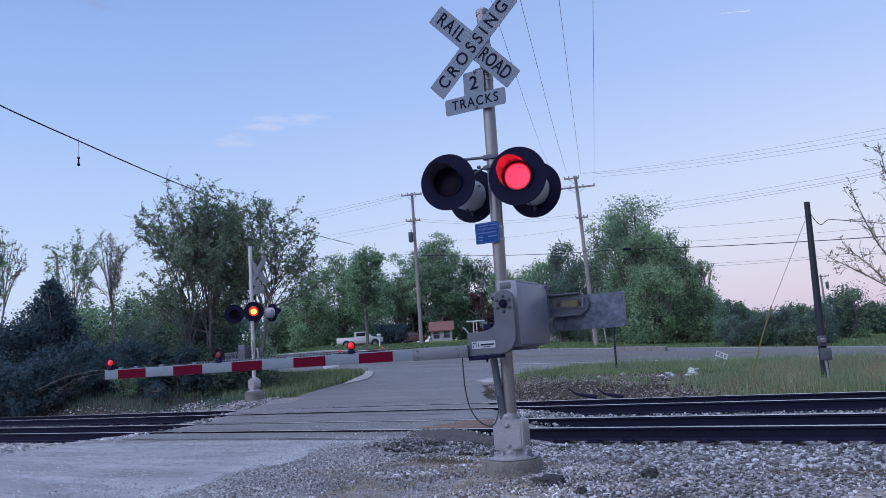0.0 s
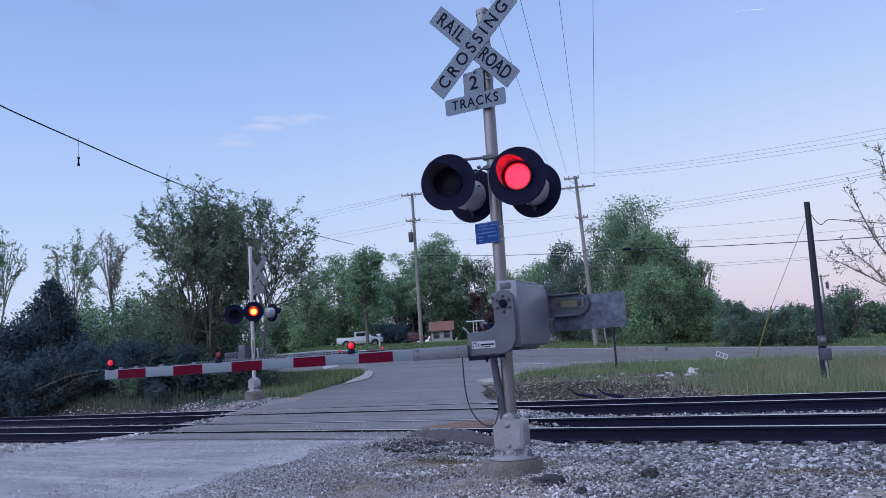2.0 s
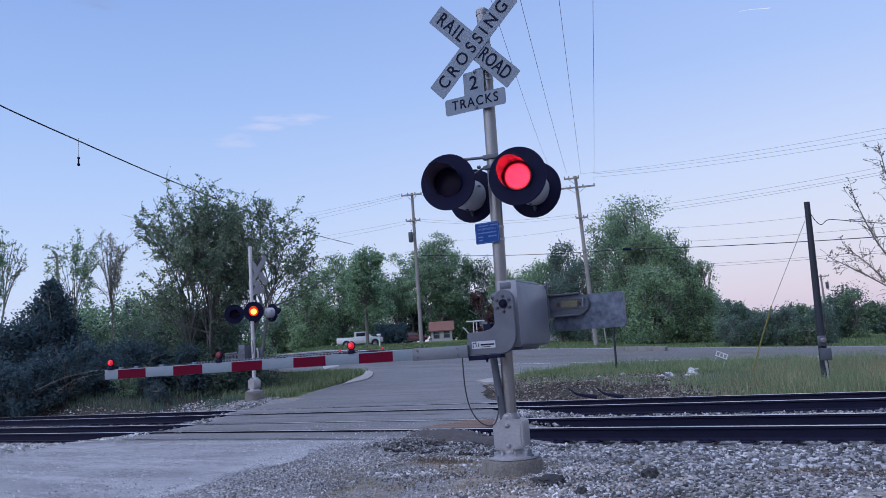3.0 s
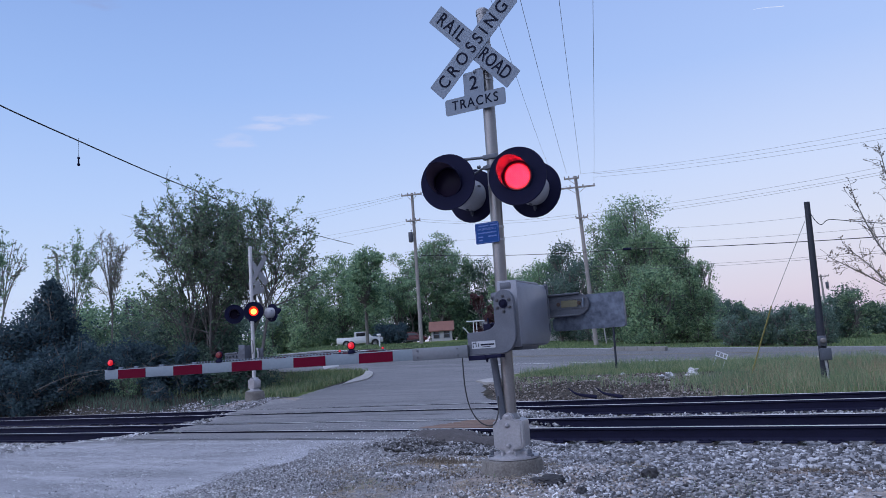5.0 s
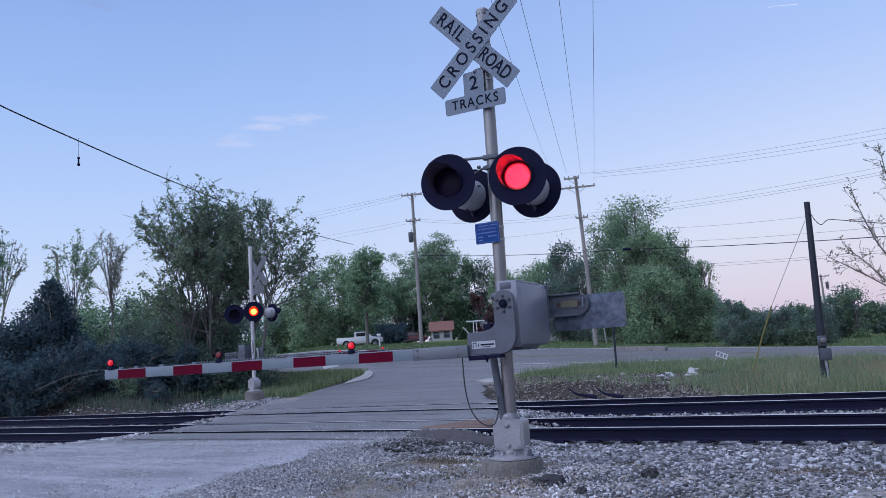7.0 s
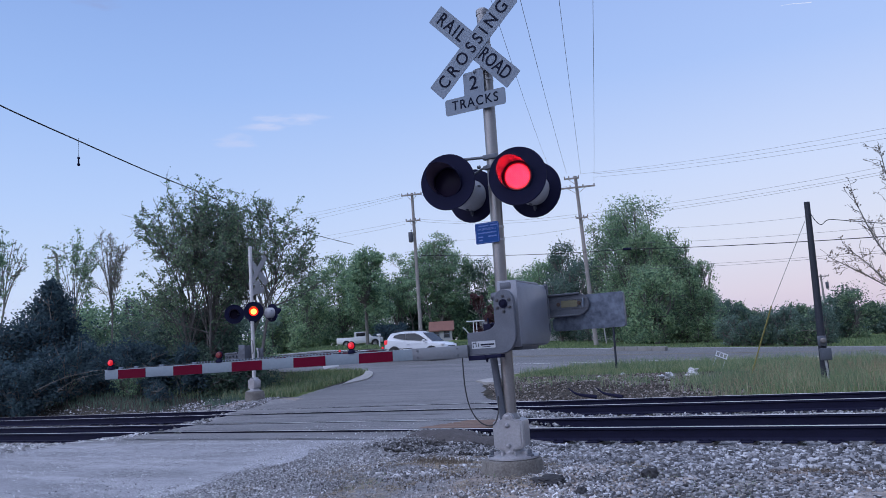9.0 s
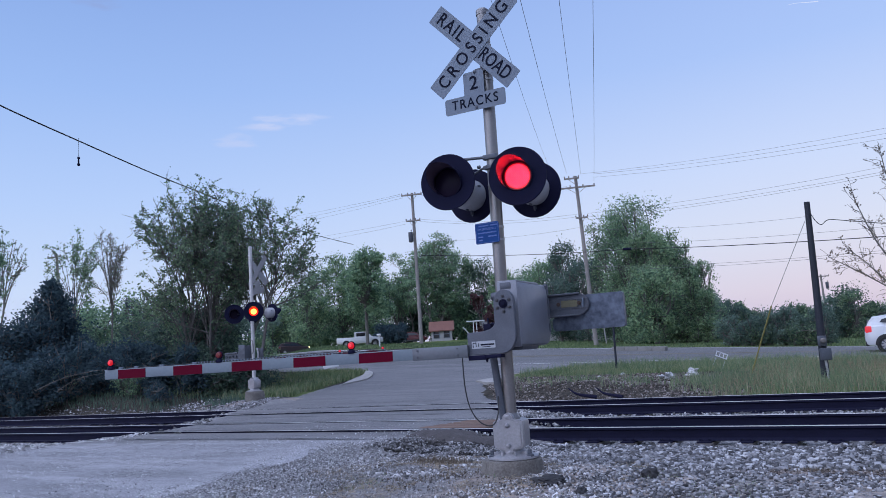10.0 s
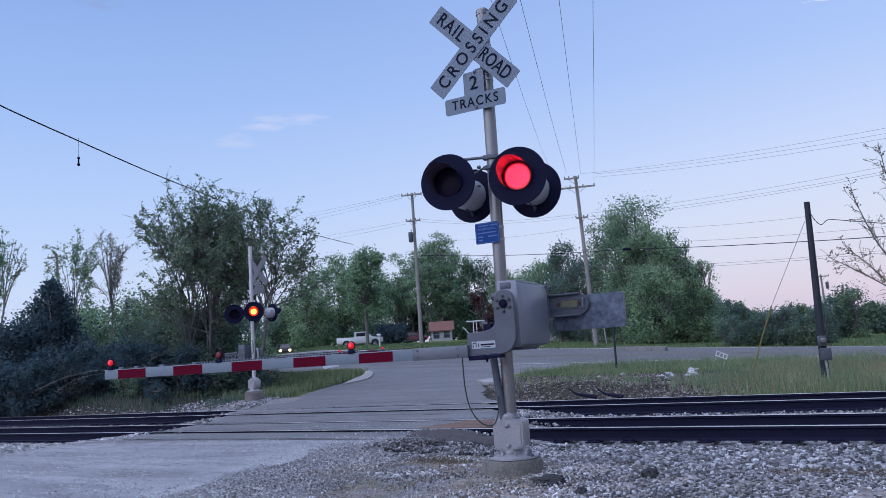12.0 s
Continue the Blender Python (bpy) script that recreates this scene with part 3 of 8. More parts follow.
def stones(name, spots, sizes, materials, label, category="gravel", seed=1, cheap=False):
    """Loose crushed stones: squashed, knocked-about angular lumps in one mesh."""
    rs = np.random.RandomState(seed)
    if cheap:
        base = np.array([(1, 0, 0), (0, 1, 0), (-1, 0, 0), (0, -1, 0), (0, 0, 1.0), (0, 0, -1)])
        tri = np.array([(0, 1, 4), (1, 2, 4), (2, 3, 4), (3, 0, 4), (1, 0, 5), (2, 1, 5), (3, 2, 5), (0, 3, 5)])
    else:
        base = np.array([(x, y, z) for x in (-1, 1) for y in (-1, 1) for z in (-1, 1)]) * 0.72
        quads = ((0, 1, 3, 2), (4, 6, 7, 5), (0, 4, 5, 1), (2, 3, 7, 6), (0, 2, 6, 4), (1, 5, 7, 3))
        tri = np.array([t for a, b, c, d in quads for t in ((a, b, c), (a, c, d))])
    n, k = len(spots), len(base)
    v = base[None] + 0.30 * rs.randn(n, k, 3).clip(-1.5, 1.5)
    v = v * np.stack([rs.uniform(0.7, 1.35, n), rs.uniform(0.6, 1.1, n), rs.uniform(0.5, 0.95, n)], -1)[:, None]
    a = rs.uniform(0, 2 * np.pi, n)
    c, s = np.cos(a)[:, None], np.sin(a)[:, None]
    tilt = rs.uniform(-0.6, 0.6, n)[:, None]
    x, y, z = v[..., 0], v[..., 1], v[..., 2]
    y, z = y * np.cos(tilt) - z * np.sin(tilt), y * np.sin(tilt) + z * np.cos(tilt)
    v = np.stack([x * c - y * s, x * s + y * c, z], -1) * np.asarray(sizes)[:, None, None] + np.asarray(spots)[:, None]
    f = (tri[None] + (np.arange(n) * k)[:, None, None]).reshape(-1, 3)
    ob = bulk(name, v.reshape(-1, 3), f, materials)
    return tagged(ob, label, category, kind="stuff")


def top_of_ground(x, y):
    """Height of the finished surface under loose stones (no fine ripple)."""
    L, R = ways(y)
    shoulder = np.clip(1 - np.maximum(L - x, x - R) / 2.0, 0, 1)
    crossing = np.interp(y, (8.5, 10.6, 17.0, 19.5), (0, 1, 1, 0))
    bed = np.interp(y, BED_Y, BED_DEPTH) * (1 - shoulder)
    return land(x, y) + shoulder * crossing * 0.10 - bed * 0.105 + 0.30 * np.exp(-((x + 8.6) / 3.2) ** 2 - ((y - 20.6) / 1.1) ** 2) * (x > R) + 0.085 * np.exp(-((x + 3.83) ** 2 + (y - 7.55) ** 2) / 1.2) + 0.16 * np.exp(-((x + 19.65) ** 2 + (y - 19.7) ** 2) / 2.0)


STONE = island_mat("crushed_limestone", [(0.045, 0.045, 0.05), (0.10, 0.10, 0.107), (0.165, 0.165, 0.176), (0.26, 0.262, 0.278), (0.48, 0.485, 0.51)], 0.85, shift=0.12)
CHIP = island_mat("road_chip_stone", [(0.10, 0.10, 0.107), (0.20, 0.20, 0.212), (0.32, 0.322, 0.338), (0.58, 0.585, 0.61)], 0.9, shift=0.1)
DARK_RUBBLE = island_mat("crumbled_asphalt_lumps", [(0.02, 0.02, 0.022), (0.04, 0.038, 0.04), (0.07, 0.066, 0.066)], 0.95, shift=0.15)
GRAVEL = island_mat("loose_limestone_gravel", [(0.06, 0.06, 0.065), (0.155, 0.154, 0.162), (0.27, 0.269, 0.28), (0.40, 0.40, 0.418), (0.62, 0.622, 0.645)], 0.88, shift=0.12)
RUBBLE = island_mat("dark_rubble", [(0.035, 0.029, 0.027), (0.075, 0.062, 0.055), (0.12, 0.10, 0.09), (0.18, 0.158, 0.15), (0.29, 0.268, 0.26)], 0.95, shift=0.15)


def make_ballast():
    rs = np.random.RandomState(4)

    def scatter(n, x0, x1, y0, y1, keep, lo, hi, name, label, seed, lift=0.0, cheap=True, material=None):
        x, y = rs.uniform(x0, x1, n), rs.uniform(y0, y1, n)
        k = keep(x, y)
        x, y = x[k], y[k]
        z = top_of_ground(x, y) + lift
        size = np.exp(rs.uniform(np.log(lo), np.log(hi), len(x)))
        stones(name, np.stack([x, y, z + size * rs.uniform(-0.1, 0.8, len(x))], -1), size, material or STONE, label, seed=seed, cheap=cheap)

    def off_road(x, y):
        L, R = ways(y)
        return (x < L - 0.1) | (x > R + 0.1)

    clump = lambda x, y: np.array([noise.noise((a * 0.9, b * 0.9, 2.0)) for a, b in zip(x, y)])

    def bare(x, y):
        """Trodden dirt beside the mast, with few stones on it."""
        return ((x + 5.05) / 1.35) ** 2 + ((y - 7.7) / 1.8) ** 2 < 1 + 1.1 * clump(x * 1.6, y * 1.6)

    def swath(x, y):
        """A strip of bare brown soil through the ballast."""
        return ((x + 0.65) / 0.85) ** 2 + ((y - 8.42) / 0.26) ** 2 < 1 + 1.3 * clump(x * 2.2, y * 2.2)

    def spill(reach):
        """Gravel beside the road's edge, thinning out over the asphalt."""
        return lambda x, y: (x > ways(y)[1] - reach * rs.uniform(0, 1, len(x)) ** 2.2 + 0.35 * clump(x, y)) & (x < ways(y)[1] + 1.9)

    scatter(21000, -6.5, 2.6, 8.5, 10.55, lambda x, y: off_road(x, y) & (~(bare(x, y) | swath(x, y)) | (rs.uniform(0, 1, len(x)) < 0.12)), 0.011, 0.034, "ballast_stones", "grey crushed stone ballast beside the near track", 1, 0.0, False)
    scatter(3000, -6.0, 3.0, 9.9, 10.74, lambda x, y: off_road(x, y) & (clump(x * 2.2, y) > 0.12), 0.014, 0.038, "ballast_stones", "loose ballast heaped over the tie ends", 21, 0.025)
    scatter(19000, -7.4, -2.7, 5.0, 8.7, lambda x, y: off_road(x, y) & (clump(x, y) > -0.4 - 0.25 * (x > -2.2)) & (~(bare(x, y) | swath(x, y)) | (rs.uniform(0, 1, len(x)) < 0.10)), 0.007, 0.022, "loose_gravel", "loose grey gravel on the verge", 2, 0.0, True, GRAVEL)
    scatter(15000, -2.9, 1.5, 5.0, 8.7, lambda x, y: off_road(x, y) & (clump(x, y) > -0.4 - 0.25 * (x > -2.2)) & (~(bare(x, y) | swath(x, y)) | (rs.uniform(0, 1, len(x)) < 0.10)), 0.008, 0.024, "ballast_stones", "coarse grey crushed stone at the foot of the ballast", 51, 0.0, False, STONE)
    scatter(24000, -10.5, -4.5, 3.5, 10.0, spill(1.1), 0.005, 0.016, "fine_gravel", "fine pale gravel spilling onto the road edge", 3, 0.02, True, CHIP)
    scatter(9000, -11.5, -4.2, 4.0, 10.8, spill(2.6), 0.006, 0.017, "fine_gravel", "fine gravel spilling onto the road edge", 13, 0.035, True, GRAVEL)
    scatter(26000, -9.6, -5.6, 4.5, 10.0, lambda x, y: np.abs(x - ways(y)[1] - 0.1) < 0.4 + 0.3 * clump(x * 2, y * 2), 0.004, 0.012, "fine_gravel", "pale fine grit along the road edge", 25, 0.03, True, CHIP)
    scatter(1500, -9.4, -6.0, 9.3, 12.6, lambda x, y: clump(x * 1.3, y * 1.3) + rs.uniform(-0.3, 0.3, len(x)) > 0.2, 0.005, 0.014, "loose_gravel", "stray gravel on the crossing", 23, 0.14, True, CHIP)
    scatter(9000, -8, 0, 11.1, 17.6, off_road, 0.014, 0.036, "ballast_stones", "grey crushed stone ballast between the rails", 15, 0.0)
    scatter(9000, -9, 4, 12.4, 15.2, off_road, 0.016, 0.042, "ballast_stones", "grey crushed stone ballast between the tracks", 5, 0.035)
    scatter(9000, -30, -12, 8.6, 18.6, off_road, 0.018, 0.05, "ballast_stones", "pale crushed stone ballast along the tracks", 6)
    scatter(14000, -20, -13.0, 6.0, 11.2, lambda x, y: (x < ways(y)[0] + 0.8 + clump(x, y) * 1.4), 0.012, 0.036, "loose_gravel", "pale gravel shoulder beside the road", 7, 0.02, True, GRAVEL)
    scatter(20000, -14.5, -3.5, 17.8, 27.5, lambda x, y: off_road(x, y) & (clump(x, y) > -0.45) & ((y < 22) | (x < -5)), 0.010, 0.046, "loose_gravel", "rubble and gravel bank beyond the tracks", 8, 0.0, True, RUBBLE)
    scatter(2500, -7.2, -5.0, 9.3, 10.9, lambda x, y: clump(x * 2, y * 2) > -0.1, 0.007, 0.020, "broken_asphalt", "crumbled asphalt and gravel at the crossing edge", 11, 0.06, False)
    scatter(1100, -7.0, -5.4, 9.3, 10.2, lambda x, y: clump(x * 1.8, y * 1.8) > 0.1, 0.010, 0.04, "broken_asphalt", "dark crumbled asphalt at the edge of the ramp", 27, 0.04, True, DARK_RUBBLE)
    scatter(9000, -6.8, -3.4, 5.6, 9.2, off_road, 0.004, 0.011, "fine_gravel", "fine grit in the trodden dirt", 19, 0.005)
    scatter(2600, -1.7, 0.5, 8.0, 8.9, swath, 0.005, 0.016, "soil_crumbs", "dark brown soil in a strip through the ballast", 33, 0.0, True, RUBBLE)
    scatter(3000, -6.4, -3.6, 6.6, 9.0, lambda x, y: bare(x, y) & (clump(x * 2.5, y * 2.5) > 0.0), 0.005, 0.018, "soil_crumbs", "crumbly brown soil beside the mast", 35, 0.0, True, RUBBLE)
    for k, (cx, cy, n, wide) in enumerate(((-5.1, 8.95, 420, 0.30), (-5.75, 9.15, 260, 0.25), (-4.65, 8.05, 160, 0.22), (-5.2, 7.55, 240, 0.28))):
        scatter(n, cx - 2 * wide, cx + 2 * wide, cy - wide, cy + wide, lambda x, y: ((x - cx) / 2 / wide) ** 2 + ((y - cy) / wide) ** 2 < 1, 0.009, 0.024, "loose_gravel", "patch of pale broken stone near the mast", 40 + k, 0.005, False, GRAVEL)
    scatter(4000, -24, -17.5, 17.6, 21.5, lambda x, y: off_road(x, y) & (x > -23.5), 0.015, 0.05, "loose_gravel", "gravel heap beside the far signal", 9)


def make_road_chips():
    """Loose chips ground into the dusty road surface."""
    rs = np.random.RandomState(31)
    x, y = rs.uniform(-16, -6, 24000), rs.uniform(3.5, 10.2, 24000)
    L, R = ways(y)
    k = (x > L) & (x < R) & (np.array([noise.noise((a * 1.3 + b * 0.3, b * 0.35, 8.0)) for a, b in zip(x, y)]) > -0.10)
    x, y = x[k], y[k]
    size = np.exp(rs.uniform(np.log(0.004), np.log(0.013), len(x)))
    z = side_road_height(x, y) + 0.001
    stones("road_chips", np.stack([x, y, z], -1), size, CHIP, "loose stone chips on the dusty road", seed=17, cheap=True)


def make_crossing_boards():
    """Brown timbers that fill the gauge at the edge of the crossing."""
    th = empty("crossing_boards", pose(-6.75, 11.8, RAIL_Z - 0.03))
    tagged(th, "rust-brown crossing timbers between the near rails", "crossing boards")
    wood = mat("rust_stained_timber", (0.16, 0.10, 0.075), 0.9, 0.0, (0.08, 0.055, 0.045), 4, 40, 0.4, per_object=0.25)
    for k in range(4):
        bm = bmesh.new()
        box(bm, (0.04 * k, -0.47 + 0.31 * k, 0), (1.3 - 0.1 * k, 0.29, 0.07), bevel=0.012)
        part("board", bm, wood, th)
    x = [q for q in np.linspace(-8.0, -5.0, 31)]
    ys = np.linspace(9.5, 10.95, 16)
    X, Y = np.meshgrid(x, ys)
    U, V = (X + 6.3) / 1.2, (Y - 10.45) / 0.65
    Z = top_of_ground(X, Y) - 0.07 + 0.19 * np.clip(1 - U ** 2 - V ** 2, 0, 1) + 0.05 * bumps(X, Y, 3.5, 1) + 0.035 * bumps(X, Y, 11, 2)
    n, k = X.shape
    i = np.arange(n * k).reshape(n, k)
    f = np.stack([i[:-1, :-1], i[:-1, 1:], i[1:, 1:], i[1:, :-1]], -1).reshape(-1, 4)
    ob = bulk("asphalt_ramp", np.stack([X, Y, Z], -1).reshape(-1, 3), f, mat("crumbled_dark_asphalt", (0.085, 0.076, 0.078), 0.95, 0.0, (0.034, 0.031, 0.033), 9, 50, 0.9), smooth=False)
    tagged(ob, "crumbling dark asphalt ramp beside the rail", "asphalt ramp", kind="structure")


make_ground()
make_side_road()
make_highway()
make_track("railway_track", RAILS[0], RAILS[1])
make_track("railway_track", RAILS[2], RAILS[3])
make_ballast()
make_road_chips()
make_crossing_boards()


# ---- crossing signals ----
def blade(bm, length, width, t=0.004):
    plate(bm, rounded(length, width, 0.01, 2), t)


HOOD_ROLL = radians(24)  # the visors sit a little askew


def flashing_light(parent, m, lit_mats, hero=True, R=0.313):
    """A round black background with a hooded lens; the lens unit turns on its pivot to show its lit or its dark face."""
    seg = 48 if hero else 28
    r = 0.157
    head = empty("flashing_light", m, parent)
    tagged(head, "black round crossing light with a deep hood")
    bm = bmesh.new()
    back = Matrix.Rotation(radians(90), 4, "X")  # lathe axis z becomes -y
    lathe(bm, [(r + 0.004, 0.002), (R - 0.004, 0.002), (R, 0.008), (R, 0.014), (R - 0.006, 0.020), (R - 0.05, 0.013), (r + 0.004, 0.013), (r + 0.004, 0.002)], seg, back)
    part("background", bm, BLACK, head)
    bm = bmesh.new()
    a0, depth = radians(-52), 0.30
    n = 40
    cols = []
    for k in range(n + 1):
        a = a0 + (math.pi - 2 * a0) * k / n
        lean = max(0.0, (math.sin(a - HOOD_ROLL) + 0.79) / 1.79)
        d = 0.035 + depth * lean ** 1.15
        c, s = math.cos(a), math.sin(a)
        cols.append([bm.verts.new((q * c, y, q * s)) for q, y in ((r + 0.012, 0.0), (r + 0.012, -d), (r + 0.007, -d), (r + 0.007, 0.0))])
    for u, v in zip(cols, cols[1:]):
        for j in range(3):
            f = bm.faces.new((u[j], u[j + 1], v[j + 1], v[j]))
            f.material_index = 1 if j == 2 else 0
    part("hood", bm, [BLACK, HOOD_IN], head, "black visor hood")
    bm = bmesh.new()
    lathe(bm, [(r + 0.022, 0.0), (r + 0.022, -0.17), (r + 0.005, -0.20), (r - 0.05, -0.225), (0.05, -0.235), (0.0, -0.235)], 40, back)
    lathe(bm, [(r, 0.0), (r, -0.17), (0.0, -0.20)], 32, back, 1)
    part("housing", bm, [HOUSING, BLACK], head, "grey lamp housing")
    bm = bmesh.new()  # drain lug under the housing and cover latches on its rim
    box(bm, (0.0, 0.03, -r - 0.045), (0.022, 0.05, 0.05), bevel=0.006)
    tube(bm, [(0.0, 0.03, -r - 0.06), (0.0, 0.03, -r - 0.085)], 0.008, 8)
    part("drain_lug", bm, DULL_STEEL, head)
    for a in (20, 160, 270):
        bm = bmesh.new()
        box(bm, ((r + 0.027) * math.cos(radians(a)), 0.15, (r + 0.027) * math.sin(radians(a))), (0.022, 0.05, 0.022), bevel=0.004)
        part("latch", bm, DULL_STEEL, head)
    # lens unit: lit face towards -y, dark face towards +y
    bm = bmesh.new()
    lathe(bm, [(0.0, 0.010), (0.148, 0.010)], seg, back, 0)
    lathe(bm, [(0.148, 0.010), (r - 0.006, 0.010), (r - 0.001, 0.004), (r - 0.001, -0.004), (r - 0.012, -0.010), (0.0, -0.016)], seg, back, 1)
    if hero:
        pts = [(0, 0)]
        for ring, num in ((1, 6), (2, 12), (3, 18), (4, 24), (5, 30), (6, 36), (7, 42)):
            pts += [(ring * 0.0174 * math.cos(2 * math.pi * k / num), ring * 0.0174 * math.sin(2 * math.pi * k / num)) for k in range(num)]
        for x, z in pts:
            lathe(bm, [(0.0050, 0.0095), (0.0040, 0.0130), (0.0, 0.0142)], 6, Matrix.Translation((x, 0, z)) @ back, 2)
    else:
        lathe(bm, [(0.095, 0.0105), (0.08, 0.014), (0.0, 0.016)], seg, back, 2)
    lens = part("lens", bm, lit_mats, head, "red light-emitting lens")
    return head, lens


def crossbuck(sig, m, front=True):
    for ang, text in ((-45, "RAIL  ROAD"), (45, "CROSSING")):
        bm = bmesh.new()
        blade(bm, 1.345, 0.235)
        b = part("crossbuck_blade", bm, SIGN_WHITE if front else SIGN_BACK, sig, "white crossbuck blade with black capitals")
        b.matrix_basis = m @ Matrix.Translation((0, 0.0 if ang < 0 else -0.008, 0)) @ Matrix.Rotation(radians(-ang), 4, "Y")
        if not front:
            continue
        if ang < 0:
            words("lettering", "RAIL", 0.215, Matrix.Translation((-0.385, -0.004, 0)) @ FACE, INK, b, 0.84, 1.22)
            words("lettering", "ROAD", 0.215, Matrix.Translation((0.365, -0.004, 0)) @ FACE, INK, b, 0.76, 1.02)
        else:
            words("lettering", "CROSSING", 0.215, Matrix.Translation((0, -0.004, 0)) @ FACE, INK, b, 0.84, 1.46)


def mast_parts(sig, h, lean=0.0, r=0.068, metal=ALU):
    bm = bmesh.new()
    tube(bm, [(0.02, 0, 0.30), (lean, 0, h)], r, 28)
    lathe(bm, [(r + 0.03, 0.52), (r + 0.035, 0.57), (r + 0.012, 0.60), (r + 0.004, 0.62)], 24, Matrix.Translation((0.022, 0, 0)))
    lathe(bm, [(r + 0.006, h - 0.05), (r + 0.006, h), (r - 0.01, h + 0.02), (0, h + 0.03)], 28, Matrix.Translation((lean, 0, 0)))
    part("mast", bm, metal, sig, "tall galvanised steel signal mast")
    bm = bmesh.new()
    lathe(bm, [(0.35, -0.25), (0.335, 0.0), (0.325, 0.07), (0.32, 0.13), (0.305, 0.15), (0.0, 0.16)], 32)
    for v in bm.verts:
        v.co += Vector((noise.noise(v.co * 5), noise.noise(v.co * 5 + Vector((9, 0, 0))), 0.6 * noise.noise(v.co * 7))) * 0.016
    part("foundation", bm, CONCRETE, sig, "chipped concrete foundation block")


def junction_box(sig, m, s=1.0):
    """Cast box at the mast's foot: flared foot, box body, shaped cover, bolts."""
    bm = bmesh.new()
    lathe(bm, [(0.27, 0.0), (0.27, 0.018), (0.23, 0.03), (0.15, 0.06), (0.11, 0.13), (0.10, 0.20)], 24)
    body = part("mast_base", bm, PALE_CAST, sig, "cast base with flared foot")
    body.matrix_basis = m
    bm = bmesh.new()
    half = [(0.0, 0.225), (0.035, 0.215), (0.055, 0.19), (0.06, 0.168), (0.08, 0.155), (0.135, 0.15), (0.158, 0.135), (0.166, 0.11), (0.166, -0.10), (0.155, -0.13), (0.13, -0.145), (0.085, -0.15), (0.06, -0.165), (0.05, -0.19), (0.03, -0.21), (0.0, -0.218)]
    out = half + [(-x, z) for x, z in half[-2:0:-1]]
    plate(bm, out, 0.26)
    bmesh.ops.bevel(bm, geom=[e for e in bm.edges if e.calc_face_angle(0) > 1.3], offset=0.010, segments=2, affect="EDGES")
    b = part("junction_box", bm, PALE_CAST, sig, "cast metal junction box")
    b.matrix_basis = m @ pose(0, 0.0, 0.245)
    bm = bmesh.new()
    plate(bm, [(x * 0.94, z * 0.95) for x, z in out], 0.025)
    bmesh.ops.bevel(bm, geom=[e for e in bm.edges if e.calc_face_angle(0) > 1.3], offset=0.007, segments=2, affect="EDGES")
    c = part("cover", bm, PALE_CAST, b, "grey cover plate")
    c.matrix_basis = pose(0, -0.141, 0)
    bm = bmesh.new()
    plate(bm, [(x * 0.80, z * 0.86) for x, z in out], 0.014)
    bmesh.ops.bevel(bm, geom=[e for e in bm.edges if e.calc_face_angle(0) > 1.3], offset=0.005, segments=2, affect="EDGES")
    box(bm, (0, -0.007, 0.0), (0.07, 0.006, 0.004))
    box(bm, (0, -0.007, -0.012), (0.07, 0.006, 0.004))
    part("raised_panel", bm, PALE_CAST, c).matrix_basis = pose(0, -0.018, 0)
    for z in (0.185, -0.18):
        bm = bmesh.new()
        lathe(bm, [(0.024, 0), (0.024, 0.008), (0.010, 0.012), (0, 0.012)], 12, Matrix.Rotation(radians(90), 4, "X"))
        part("boss", bm, PALE_CAST, b).matrix_basis = pose(0, -0.163, z)
    for z in (0.100, -0.105):
        bm = bmesh.new()
        lathe(bm, [(0.026, 0), (0.026, 0.014), (0.013, 0.034), (0, 0.036)], 8, Matrix.Rotation(radians(90), 4, "X"))
        part("bolt", bm, PALE_CAST, b).matrix_basis = pose(0, -0.166, z)
    for a in (215, 250, 290, 325):
        bm = bmesh.new()
        v = Matrix.Rotation(radians(a), 4, "Z")
        box(bm, (0.15, 0, 0.045), (0.13, 0.022, 0.06), v, 0.008)
        part("gusset", bm, PALE_CAST, sig).matrix_basis = m
    for x in (-0.2, 0.2):
        bm = bmesh.new()
        lathe(bm, [(0.045, 0), (0.045, 0.02), (0.022, 0.022), (0.022, 0.07), (0, 0.072)], 6)
        q = part("anchor_bolt", bm, DULL_STEEL, sig)
        q.matrix_basis = m @ pose(x, -0.1, 0.02)


